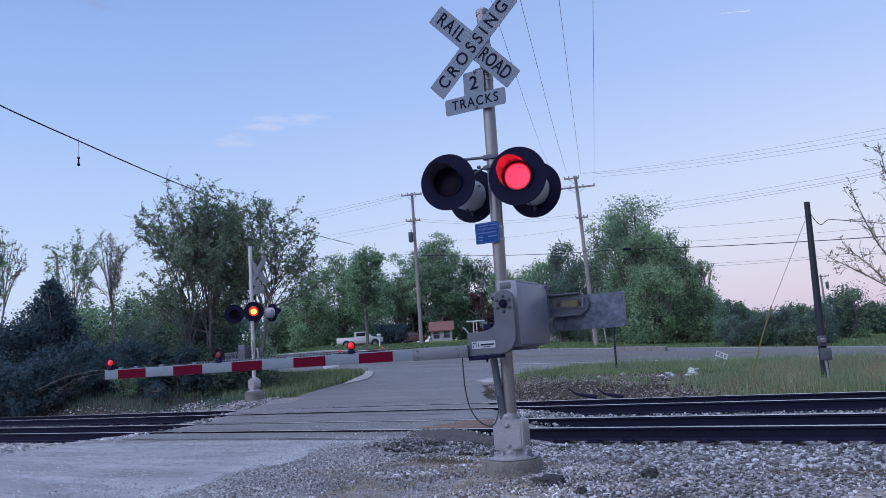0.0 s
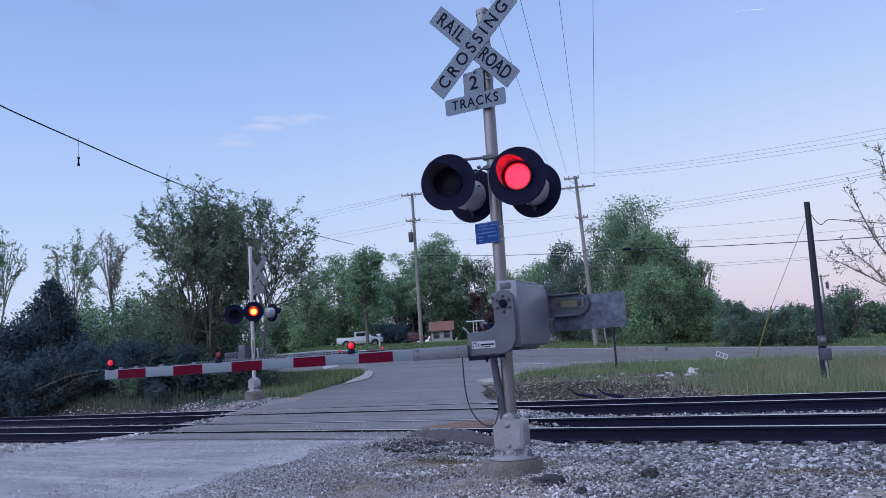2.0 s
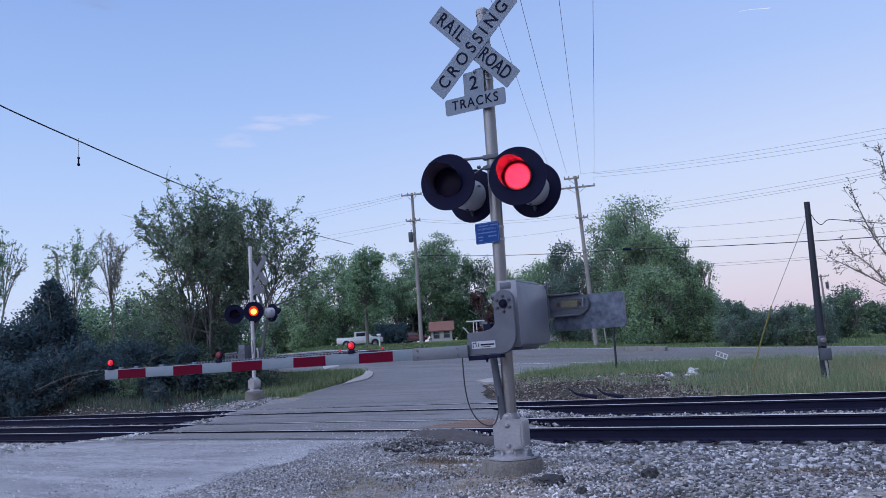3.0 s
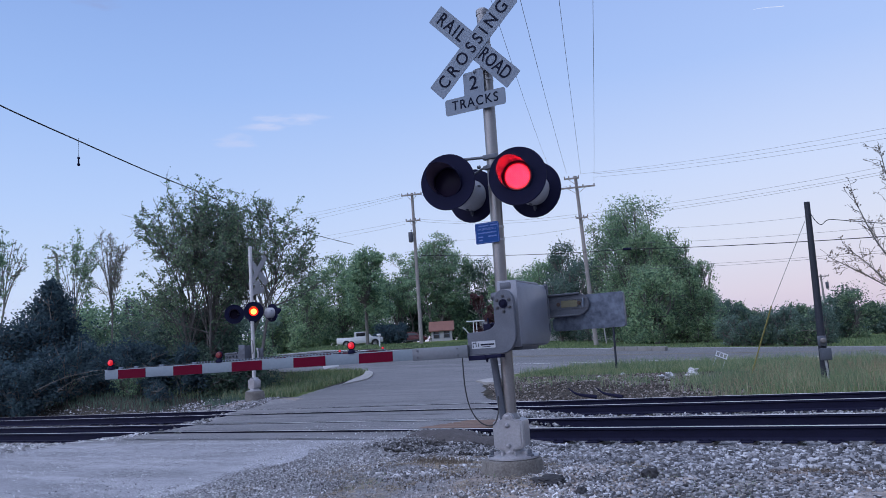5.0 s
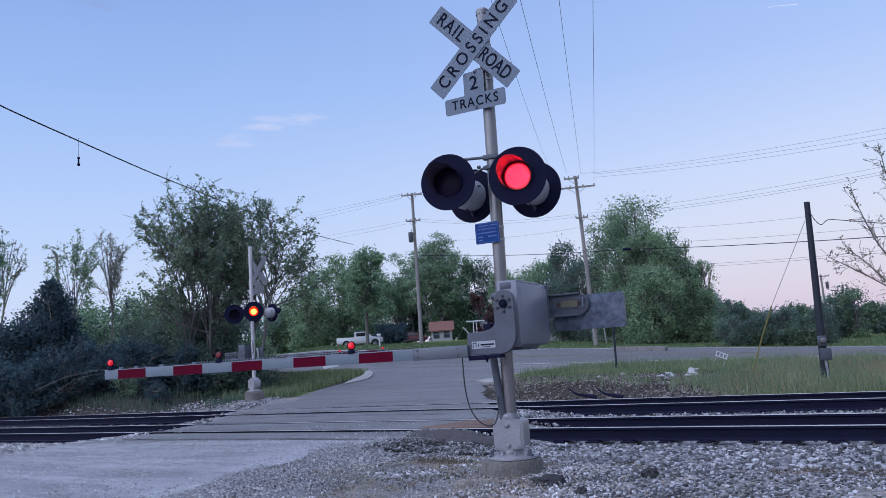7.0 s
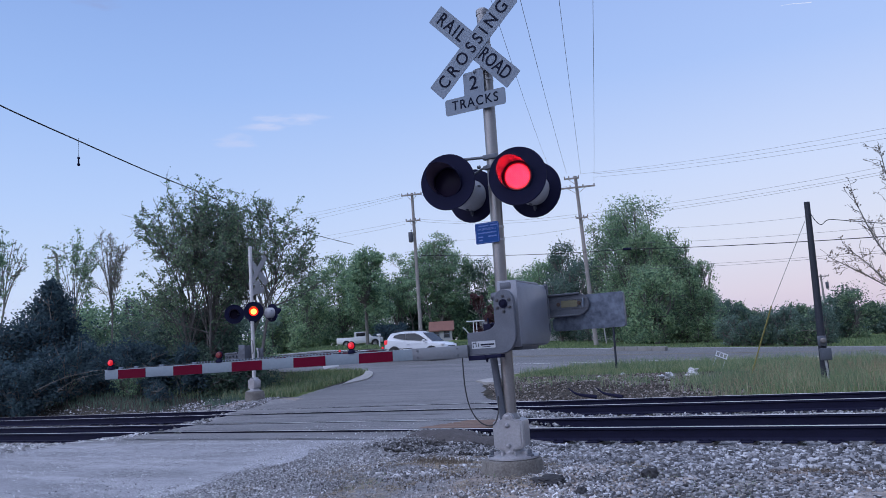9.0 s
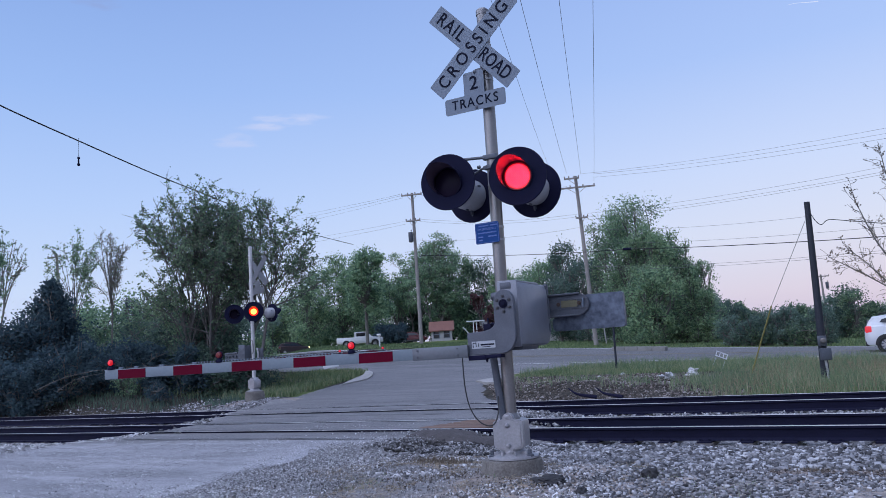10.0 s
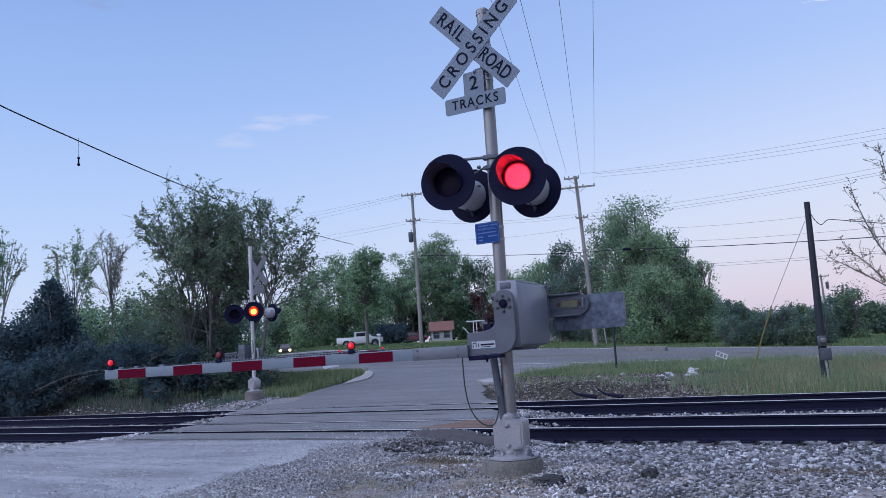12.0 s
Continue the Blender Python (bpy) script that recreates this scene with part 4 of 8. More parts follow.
def make_near_signal():
    sig = empty("crossing_signal", pose(*MAST, 0, 0, 3))
    tagged(sig, "railroad crossing signal mast with crossbuck and red lights", "crossing signal", "crossing signals")
    H = 5.12
    mast_parts(sig, H, 0.055)
    junction_box(sig, pose(0.02, 0, 0.158, 0, 0, 10))
    crossbuck(sig, pose(-0.030, -0.13, 4.685, 0, 2.7, 0))
    for z in (4.70, 4.30, 4.05, 3.10, 2.62, 2.48):
        bm = bmesh.new()
        tube(bm, [(0.02 + 0.007 * z, 0, z - 0.012), (0.02 + 0.007 * z, 0, z + 0.012)], 0.072, 24)
        part("band_clamp", bm, GALV, sig, "bright steel band")
    for z in (4.78, 4.40, 4.10):
        bm = bmesh.new()
        box(bm, (0.0, -0.07, z), (0.09, 0.08, 0.045), bevel=0.006)
        box(bm, (0.07, -0.02, z), (0.05, 0.16, 0.03), bevel=0.004)
        part("bracket", bm, DULL_STEEL, sig)
    # number-of-tracks plate: an inverted T
    bm = bmesh.new()
    w, h, s, u, rr = 0.745, 0.19, 0.25, 0.26, 0.03
    out = []
    top = h + u
    raw = [(w / 2 - rr, h - rr, 0), (s / 2 - rr, top - rr, 0), (-s / 2 + rr, top - rr, 90), (-w / 2 + rr, h - rr, 90), (-w / 2 + rr, rr, 180), (w / 2 - rr, rr, 270)]
    for i, (cx, cz, a0) in enumerate(raw):
        if i == 1:
            out.append((s / 2, h))
        if i == 3:
            out.append((-s / 2, h))
        for k in range(6):
            a = radians(a0 + 18 * k)
            out.append((cx + rr * math.cos(a), cz + rr * math.sin(a)))
    plate(bm, out, 0.004)
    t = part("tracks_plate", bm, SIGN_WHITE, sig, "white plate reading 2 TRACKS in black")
    t.matrix_basis = pose(-0.063, -0.12, 3.945)
    words("lettering", "TRACKS", 0.152, Matrix.Translation((0, -0.004, 0.098)) @ FACE, INK, t, 0.9, 1.20)
    words("lettering", "2", 0.22, Matrix.Translation((0, -0.004, 0.31)) @ FACE, INK, t, 1.0)
    for z in (0.03, 0.44):
        bm = bmesh.new()
        lathe(bm, [(0.017, 0), (0.017, 0.012), (0.008, 0.018), (0, 0.018)], 8, Matrix.Rotation(radians(90), 4, "X"))
        q = part("bolt", bm, DULL_STEEL, t)
        q.matrix_basis = pose(0.02, -0.003, z)
    # lamp crossarm and four lights
    bm = bmesh.new()
    tube(bm, [(-0.40, -0.06, 3.44), (0.42, -0.06, 3.37)], 0.017, 12)
    for x, z in ((-0.39, 3.44), (0.42, 3.37)):
        tube(bm, [(x, -0.06, z), (x, -0.06, z - 0.30)], 0.016, 10)
        tube(bm, [(x, -0.22, z - 0.29), (x, 0.20, z - 0.29)], 0.03, 12)
        tube(bm, [(x, -0.06, z - 0.28), (0.03, -0.06, z - 0.12)], 0.014, 8)
    box(bm, (0.04, -0.05, 3.405), (0.17, 0.07, 0.055), bevel=0.01)
    box(bm, (0.04, -0.05, 3.29), (0.17, 0.07, 0.045), bevel=0.01)
    tube(bm, [(-0.07, -0.10, 3.30), (-0.10, -0.10, 3.30)], 0.02, 8)
    part("lamp_crossarm", bm, DULL_STEEL, sig, "dark steel crossarm for the lights")
    lenses = []
    for x, z in ((-0.382, 3.147), (0.440, 3.078)):
        head, lens = flashing_light(sig, pose(x, -0.29, z, 0, 0, LAMP_TURN), [LED_BED, LED_OFF, LED_ON])
        lenses.append(lens)
        flashing_light(sig, pose(x + (0.025 if x < 0 else -0.03), 0.25, z - (0.075 if x < 0 else 0.055), 0, 0, 180 - 2), [LED_BED, LED_OFF, LED_ON], hero=False)[1].matrix_basis = pose(0, 0, 0, 0, 0, 180)
    # blue notice plate
    bm = bmesh.new()
    plate(bm, rounded(0.285, 0.23, 0.02), 0.004)
    n = part("notice_plate", bm, BLUE, sig, "blue emergency notice plate with pale lines")
    n.matrix_basis = pose(-0.043, -0.10, 2.56, 0, 0, 0)
    rnd = random.Random(3)
    for z, segs in ((0.08, ((-0.10, 0.02), (0.04, 0.12))), (0.003, ((-0.11, 0.11),)), (-0.04, ((-0.11, -0.05), (0.01, 0.11))), (-0.075, ((-0.1, -0.06),))):
        for a, b in segs:
            bm = bmesh.new()
            box(bm, ((a + b) / 2, -0.003, z), (b - a, 0.002, 0.014))
            part("text_bar", bm, PALE_INK, n)
    bm = bmesh.new()
    for z, x, w, h in ((0.105, 0, 0.265, 0.004), (-0.105, 0, 0.265, 0.004), (0, 0.132, 0.004, 0.21), (0, -0.132, 0.004, 0.21)):
        box(bm, (x, -0.003, z), (w, 0.002, h))
    part("border", bm, PALE_INK, n, "thin pale border")
    words("lettering", "OR EMERGENCY", 0.034, Matrix.Translation((0, -0.003, 0.043)) @ FACE, PALE_INK, n, 0.9)
    # conduit beside the mast
    bm = bmesh.new()
    tube(bm, [(-0.025, -0.06, 0.5), (-0.07, -0.06, 0.9), (-0.115, -0.05, 1.32)], 0.04, 14)
    part("conduit", bm, DULL_STEEL, sig)
    bm = bmesh.new()
    pts = [(-0.30, -0.40, 1.36), (-0.30, -0.39, 0.95), (-0.26, -0.37, 0.70), (-0.16, -0.34, 0.55), (-0.04, -0.30, 0.53), (-0.03, -0.18, 0.66), (-0.06, -0.1, 0.80)]
    tube(bm, smooth_path(pts, 5), 0.007, 8)
    part("lamp_cable", bm, WIRE, sig, "black cable hanging in a loop")
    return lenses


def smooth_path(pts, n=6):
    """Catmull-Rom through pts."""
    p = [Vector(q) for q in pts]
    p = [p[0] * 2 - p[1]] + p + [p[-1] * 2 - p[-2]]
    out = []
    for i in range(1, len(p) - 2):
        for k in range(n):
            t = k / n
            a, b, c, d = p[i - 1:i + 3]
            out.append(0.5 * ((2 * b) + (c - a) * t + (2 * a - 5 * b + 4 * c - d) * t * t + (3 * b - a - 3 * c + d) * t ** 3))
    out.append(p[-2])
    return out


def make_gate_mechanism():
    g = empty("gate_mechanism", pose(*MAST, 0, 0, 3))
    tagged(g, "grey crossing gate mechanism box with counterweight arm", "gate mechanism")
    bm = bmesh.new()
    box(bm, (0.19, 0.28, 1.655), (0.215, 0.90, 0.69), bevel=0.075)
    box(bm, (0.165, 0.20, 2.0), (0.16, 0.70, 0.03), bevel=0.01)
    box(bm, (0.175, -0.18, 1.66), (0.23, 0.03, 0.70), bevel=0.012)
    box(bm, (0.175, 0.72, 1.70), (0.21, 0.05, 0.60), bevel=0.015)
    part("housing", bm, GREY_BOX, g, "grey painted steel gearbox housing")
    bm = bmesh.new()
    box(bm, (0.14, 0.20, 1.31), (0.20, 0.46, 0.07), bevel=0.02)
    box(bm, (0.0, 0.02, 1.42), (0.24, 0.30, 0.10), bevel=0.02)
    part("mounting_bracket", bm, DULL_STEEL, g)
    for z, h in ((1.50, 0.06), (1.72, 0.20), (1.93, 0.10)):
        bm = bmesh.new()
        box(bm, (0.287, 0.68, z), (0.03, 0.06, h), bevel=0.008)
        tube(bm, [(0.302, 0.66, z - h / 2 - 0.02), (0.302, 0.66, z + h / 2 + 0.02)], 0.010, 6)
        part("latch", bm, DULL_STEEL, g)
    # swept bracket that carries the arm on the hub
    bm = bmesh.new()
    arc = [(0.114 * math.cos(a), 1.757 + 0.133 * math.sin(a)) for a in (math.pi * k / 12 for k in range(13))]
    left = [(-0.114, 1.55), (-0.13, 1.52), (-0.18, 1.49), (-0.26, 1.475), (-0.44, 1.47)]
    low = [(-0.44, 1.235), (-0.05, 1.235)]
    bend = [(-0.05 + 0.164 * math.sin(a), 1.425 - 0.19 * math.cos(a)) for a in (math.pi / 2 * k / 8 for k in range(1, 9))]
    plate(bm, arc + left + low + bend, 0.05, pose(0.205, -0.36, 0.015))
    bmesh.ops.bevel(bm, geom=[e for e in bm.edges if abs(e.calc_face_angle(0)) > 1.2], offset=0.006, segments=1, affect="EDGES")
    sb = part("arm_bracket", bm, DULL_STEEL, g, "swept grey steel arm bracket")
    for x, w, z, h in ((-0.13, 0.20, 1.222, 0.05), (0.06, 0.17, 1.228, 0.036)):
        bm = bmesh.new()
        box(bm, (x, -0.35, z), (w, 0.10, h), bevel=0.006)
        part("stop_block", bm, BLACK, sb, "dark block under the bracket")
    bm = bmesh.new()
    tube(bm, [(-0.03, -0.37, 1.235), (-0.03, -0.37, 1.17)], 0.012, 8)
    part("stud", bm, RAIL_SIDE, sb)
    bm = bmesh.new()
    tube(bm, [(0.02, -0.30, 1.56), (0.10, -0.30, 1.56)], 0.016, 8)
    box(bm, (-0.02, -0.30, 1.53), (0.09, 0.08, 0.07), bevel=0.01)
    tube(bm, [(-0.02, -0.30, 1.50), (-0.02, -0.30, 1.63)], 0.010, 8)
    part("adjuster", bm, RAIL_SIDE, sb, "small rusty adjuster on the bracket")
    for k in range(6):
        a = radians(60 * k + 30)
        bm = bmesh.new()
        lathe(bm, [(0.017, 0), (0.017, 0.014), (0.009, 0.018), (0, 0.018)], 6, Matrix.Rotation(radians(90), 4, "X"))
        part("bolt", bm, mat("dark_bolt_steel", (0.06, 0.06, 0.07), 0.5, 0.3), sb).matrix_basis = pose(0.205 + 0.078 * math.cos(a), -0.386, 1.757 + 0.078 * math.sin(a))
    bm = bmesh.new()
    lathe(bm, [(0.046, 0), (0.046, 0.012), (0.038, 0.012), (0.038, 0.004), (0.026, 0.004), (0.026, 0.02), (0.012, 0.026), (0, 0.026)], 20, Matrix.Rotation(radians(90), 4, "X"))
    part("hub", bm, RAIL_SIDE, sb, "dark ringed hub").matrix_basis = pose(0.205, -0.386, 1.757)
    bm = bmesh.new()
    plate(bm, rounded(0.27, 0.075, 0.006, 2), 0.003)
    lb = part("label_plate", bm, mat("white_label", (0.42, 0.45, 0.50), 0.6), sb, "white label with dark marks")
    lb.matrix_basis = pose(-0.05, -0.388, 1.353)
    bm = bmesh.new()
    for x, w, z, h in ((0.045, 0.155, 0.0, 0.016), (0.03, 0.10, -0.022, 0.006), (-0.12, 0.008, 0.0, 0.05), (-0.085, 0.008, 0.005, 0.045), (-0.10, 0.04, 0.022, 0.008), (-0.055, 0.008, 0.0, 0.035)):
        box(bm, (x, -0.003, z), (w, 0.002, h))
    part("text_bar", bm, INK, lb)
    # shaft, rear bracket and counterweight
    bm = bmesh.new()
    tube(bm, [(0.205, -0.36, 1.757), (0.205, 0.70, 1.757)], 0.045, 16)
    part("shaft", bm, DULL_STEEL, g)
    bm = bmesh.new()
    y = 0.76
    end = [(0.63 + 0.125 * math.cos(a), 1.745 + 0.12 * math.sin(a)) for a in (-math.pi / 2 + math.pi * k / 10 for k in range(11))]
    plate(bm, end + [(0.15, 1.865), (0.15, 1.625)], 0.03, pose(0, y, 0))
    for z in (1.865, 1.622):
        box(bm, (0.40, y - 0.03, z), (0.50, 0.05, 0.02), bevel=0.006)
    box(bm, (0.52, y - 0.02, 1.705), (0.46, 0.015, 0.012))
    box(bm, (0.52, y - 0.02, 1.805), (0.46, 0.015, 0.012))
    ca = part("counterweight_arm", bm, DULL_STEEL, g, "slotted grey counterweight arm")
    bm = bmesh.new()
    box(bm, (0.525, y - 0.018, 1.755), (0.19, 0.01, 0.075))
    part("slot_plate", bm, mat("drab_yellow_paint", (0.17, 0.16, 0.10), 0.7), ca, "drab yellow slot plate")
    for x in (0.40, 0.645):
        bm = bmesh.new()
        lathe(bm, [(0.024, 0), (0.024, 0.015), (0.012, 0.017), (0.012, 0.03), (0, 0.032)], 6, Matrix.Rotation(radians(90), 4, "X"))
        part("bolt", bm, RUST, ca).matrix_basis = pose(x, y - 0.02, 1.755)
    bm = bmesh.new()
    box(bm, (0.692, y - 0.03, 1.755), (0.016, 0.03, 0.10), bevel=0.004)
    part("stop_bar", bm, SIGN_WHITE, ca)
    bm = bmesh.new()
    plate(bm, rounded(0.50, 0.39, 0.03, 4, 0.885, 1.65), 0.07, pose(0, y + 0.07, 0))
    plate(bm, rounded(0.50, 0.16, 0.05, 4, 0.54, 1.535), 0.065, pose(0, y + 0.07, 0))
    part("counterweight", bm, mat("streaked_zinc", (0.135, 0.165, 0.225), 0.45, 0.4, (0.048, 0.06, 0.09), 6, 18, 0.1, 1.0), g, "streaked zinc counterweight plates")
    bm = bmesh.new()
    box(bm, (0.16, -0.13, 1.955), (0.13, 0.14, 0.075), bevel=0.01)
    tube(bm, [(-0.04, -0.10, 1.86), (0.03, -0.10, 1.86)], 0.045, 12)
    part("collar", bm, DULL_STEEL, g)


def gate_lamp(parent, m, lit_front, turning):
    """A small round two-faced lamp on a rubber foot; a turning one shows its lit or its dark side."""
    foot = bmesh.new()
    box(foot, (0, 0, 0.018), (0.075, 0.055, 0.036), bevel=0.008)
    box(foot, (0, 0, 0.042), (0.045, 0.035, 0.03), bevel=0.006)
    base = part("lamp_foot", foot, BLACK, parent, "black lamp foot")
    base.matrix_basis = m
    bm = bmesh.new()
    rot = Matrix.Rotation(radians(90), 4, "X")
    lathe(bm, [(0.0, 0.034), (0.018, 0.033)], 24, rot, 2)
    lathe(bm, [(0.018, 0.033), (0.026, 0.030), (0.036, 0.018), (0.041, 0.0)], 24, rot, 0)
    lathe(bm, [(0.041, 0.0), (0.036, -0.018), (0.030, -0.030), (0.0, -0.034)], 24, rot, 1)
    lens = part("lamp_lens", bm, [GATE_LIT, GATE_OFF if turning else GATE_LIT, GATE_CORE], base, "round red gate lamp lens")
    lens.matrix_basis = pose(0, 0, 0.088)
    ring = bmesh.new()
    lathe(ring, [(0.041, -0.010), (0.047, -0.010), (0.047, 0.010), (0.041, 0.010)], 24, rot, 0)
    part("lens_ring", ring, BLACK, base, "black ring round the lens").matrix_basis = pose(0, 0, 0.088)
    return lens


def make_gate_arm():
    root, tip = Vector(ARM_ROOT), Vector(ARM_TIP)
    d = (tip - root)
    length = d.length
    yaw = math.degrees(math.atan2(-d.y, -d.x))
    pitch = math.degrees(math.asin(d.z / length))
    # local frame: +x towards the mast, arm lies on negative x
    arm = empty("crossing_gate", Matrix.Translation(root) @ Matrix.Rotation(radians(yaw), 4, "Z") @ Matrix.Rotation(radians(pitch), 4, "Y"))
    tagged(arm, "lowered red and white striped crossing gate arm", "crossing gate", "crossing gates")
    h = 0.118
    bm = bmesh.new()
    box(bm, (-length / 2 - 0.2, 0, 0), (length - 0.4, 0.035, h), bevel=0.004)
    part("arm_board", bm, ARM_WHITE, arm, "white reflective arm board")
    bm = bmesh.new()
    box(bm, (-0.28, 0.0, -0.002), (0.62, 0.05, h + 0.012), bevel=0.006)
    sl = part("arm_sleeve", bm, SIGN_BACK, arm, "grey aluminium sleeve")
    for x in (-0.53, -0.08):
        for z in (0.035, -0.035):
            q = bmesh.new()
            lathe(q, [(0.011, 0), (0.011, 0.01), (0, 0.012)], 6, Matrix.Rotation(radians(90), 4, "X"))
            part("bolt", q, DULL_STEEL, sl).matrix_basis = pose(x, -0.026, z)
    for a, b in STRIPES:
        bm = bmesh.new()
        box(bm, ((a + b) / 2, -0.019, -0.004), (abs(b - a), 0.005, h - 0.010))
        part("red_stripe", bm, ARM_RED, arm, "red reflective stripe")
    lamps = []
    for x, turning in GATE_LAMPS:
        lamps.append(gate_lamp(arm, pose(x, -0.005, h / 2 - 0.004), True, turning))
    # cable stapled along the top in small loops
    bm = bmesh.new()
    pts = []
    for k in range(240):
        x = -0.6 - (length - 0.9) * k / 239
        pts.append((x, 0.004, h / 2 + 0.007 + 0.006 * abs(math.sin(k * 0.9)) * (1 if x > -3.3 else 0.2)))
    tube(bm, pts, 0.005, 6)
    part("lamp_cable", bm, WIRE, arm, "black cable tied along the arm")
    bm = bmesh.new()
    box(bm, (0, 0, 0), (0.016, 0.016, 0.018))
    tie = bpy.data.meshes.new("cable_tie")
    bm.to_mesh(tie)
    bm.free()
    tie.materials.append(SIGN_WHITE)
    for k in range(44):
        q = new("cable_tie", tie)
        q.parent = arm
        q.matrix_basis = pose(-1.55 - 0.042 * k, 0.004, h / 2 + 0.014)
    for x in (-length * 0.72, -length * 0.82, -length * 0.9, -length * 0.95):
        bm = bmesh.new()
        box(bm, (x, 0, h / 2 + 0.012), (0.05, 0.03, 0.02), bevel=0.004)
        part("cable_clip", bm, SIGN_WHITE, arm)
    return lamps


def make_far_signal():
    sig = empty("crossing_signal", pose(*FAR_MAST, 0, 0, 183 + FAR_TURN))
    tagged(sig, "far crossing signal mast seen from behind its crossbuck", "crossing signal", "crossing signals")
    mast_parts(sig, 5.15, 0.0, 0.062, mat("bright_aluminium_mast", (0.55, 0.55, 0.57), 0.45, 0.2, (0.42, 0.42, 0.44), 5, 60, 0.03))
    junction_box(sig, pose(0.02, 0, 0.158))
    crossbuck(sig, pose(0, -0.29, 4.30), front=False)
    bm = bmesh.new()
    plate(bm, rounded(0.69, 0.235, 0.035), 0.004)
    plate(bm, rounded(0.31, 0.25, 0.035, 5, 0, 0.22), 0.004)
    part("tracks_plate", bm, SIGN_BACK, sig, "back of the number plate").matrix_basis = pose(0, -0.27, 3.62)
    bm = bmesh.new()
    tube(bm, [(-0.45, 0, 3.16), (0.45, 0, 3.16)], 0.022, 12)
    for x in (-0.41, 0.41):
        tube(bm, [(x, -0.34, 2.83), (x, 0.30, 2.83)], 0.02, 8)
        tube(bm, [(x, 0, 3.16), (x, 0, 2.83)], 0.02, 8)
    part("lamp_crossarm", bm, DULL_STEEL, sig)
    lenses = []
    for x in (0.52, -0.54):
        head, lens = flashing_light(sig, pose(x, 0.36, 2.84, 0, 0, 180 + FAR_LAMP), [LAMP_RIM, LED_OFF, LAMP_FAR], False, 0.335)
        lenses.append(lens)
        flashing_light(sig, pose(x, -0.42, 2.80), [LAMP_RIM, LED_OFF, LAMP_FAR], hero=False)[1].matrix_basis = pose(0, 0, 0, 0, 0, 180)
    bm = bmesh.new()
    box(bm, (0.30, 0.05, 1.46), (0.30, 0.40, 0.54), bevel=0.03)
    box(bm, (0.30, 0.26, 1.46), (0.34, 0.03, 0.60), bevel=0.01)
    box(bm, (-0.05, -0.25, 1.42), (0.30, 0.08, 0.40), bevel=0.04)
    for z in (1.28, 1.44, 1.60):
        box(bm, (0.30, 0.285, z), (0.26, 0.02, 0.03), bevel=0.006)
    part("gate_machine", bm, DULL_STEEL, sig, "grey gate mechanism housing")
    bm = bmesh.new()
    box(bm, (0.85, 0.20, 1.38), (0.90, 0.08, 0.30), bevel=0.03)
    box(bm, (0.90, 0.25, 1.50), (0.70, 0.05, 0.05), bevel=0.01)
    box(bm, (0.90, 0.25, 1.27), (0.70, 0.05, 0.05), bevel=0.01)
    for x in (0.62, 0.80, 0.98, 1.16):
        tube(bm, [(x, 0.22, 1.39), (x, 0.30, 1.39)], 0.035, 8)
    part("counterweight", bm, DULL_STEEL, sig, "bolted grey counterweight arm")
    bm = bmesh.new()
    tube(bm, smooth_path([(-0.30, 0.1, 1.62), (-0.36, 0.1, 1.5), (-0.36, 0.1, 1.22), (-0.30, 0.1, 1.10), (-0.08, 0.1, 1.02)], 5), 0.028, 8)
    part("conduit", bm, GALV, sig)
    bm = bmesh.new()
    tube(bm, smooth_path([(-0.10, 0.2, 1.9), (-0.22, 0.2, 1.85), (-0.24, 0.2, 1.5), (-0.12, 0.2, 1.4)], 5), 0.02, 8)
    part("conduit", bm, ALU, sig)
    return lenses


LAMP_TURN = 9.0
MAST = (-3.834, 7.552, 0.07)
FAR_MAST = (-19.646, 19.718, 0.38)
FAR_TURN, FAR_LAMP = -10.0, 52.0
ARM_ROOT = (-4.062, 7.125, 1.368)
ARM_TIP = (-8.636, 6.142, 1.378)
STRIPES = [(-0.819 - 0.811 * k, -1.219 - 0.813 * k) for k in range(5)]
GATE_LAMPS = [(-1.311, True), (-3.019, True), (-4.591, False)]
near_lenses = make_near_signal()
make_gate_mechanism()
gate_lenses = make_gate_arm()
far_lenses = make_far_signal()


# ---- trees and undergrowth ----
def leaf_mat(name, colours):
    return island_mat(name, colours, 0.7, 0.5, 0.25, 0.3)


BARK = mat("grey_brown_bark", (0.165, 0.157, 0.15), 0.9, 0.0, (0.095, 0.09, 0.086), 6, 40, 0.5)
PALE_BARK = mat("pale_bark", (0.22, 0.205, 0.19), 0.9, 0.0, (0.125, 0.117, 0.11), 6, 40, 0.4)
LEAF = leaf_mat("spring_leaves", [(0.094, 0.160, 0.116), (0.163, 0.262, 0.161), (0.236, 0.352, 0.198), (0.325, 0.444, 0.258)])
LEAF_DULL = leaf_mat("dull_leaves", [(0.084, 0.150, 0.111), (0.144, 0.239, 0.153), (0.204, 0.321, 0.188), (0.281, 0.402, 0.244)])
# pale, bluish, narrow tones: aerial haze put into the leaf colour
LEAF_HAZE = leaf_mat("haze_tinted_leaves", [(0.105, 0.165, 0.145), (0.145, 0.22, 0.18), (0.19, 0.275, 0.21)])
LEAF_DARK = leaf_mat("cedar_needles", [(0.032, 0.057, 0.075), (0.049, 0.084, 0.102), (0.070, 0.117, 0.132)])
LEAF_THICKET = leaf_mat("thicket_leaves", [(0.05, 0.08, 0.07), (0.085, 0.135, 0.105), (0.125, 0.19, 0.135)])
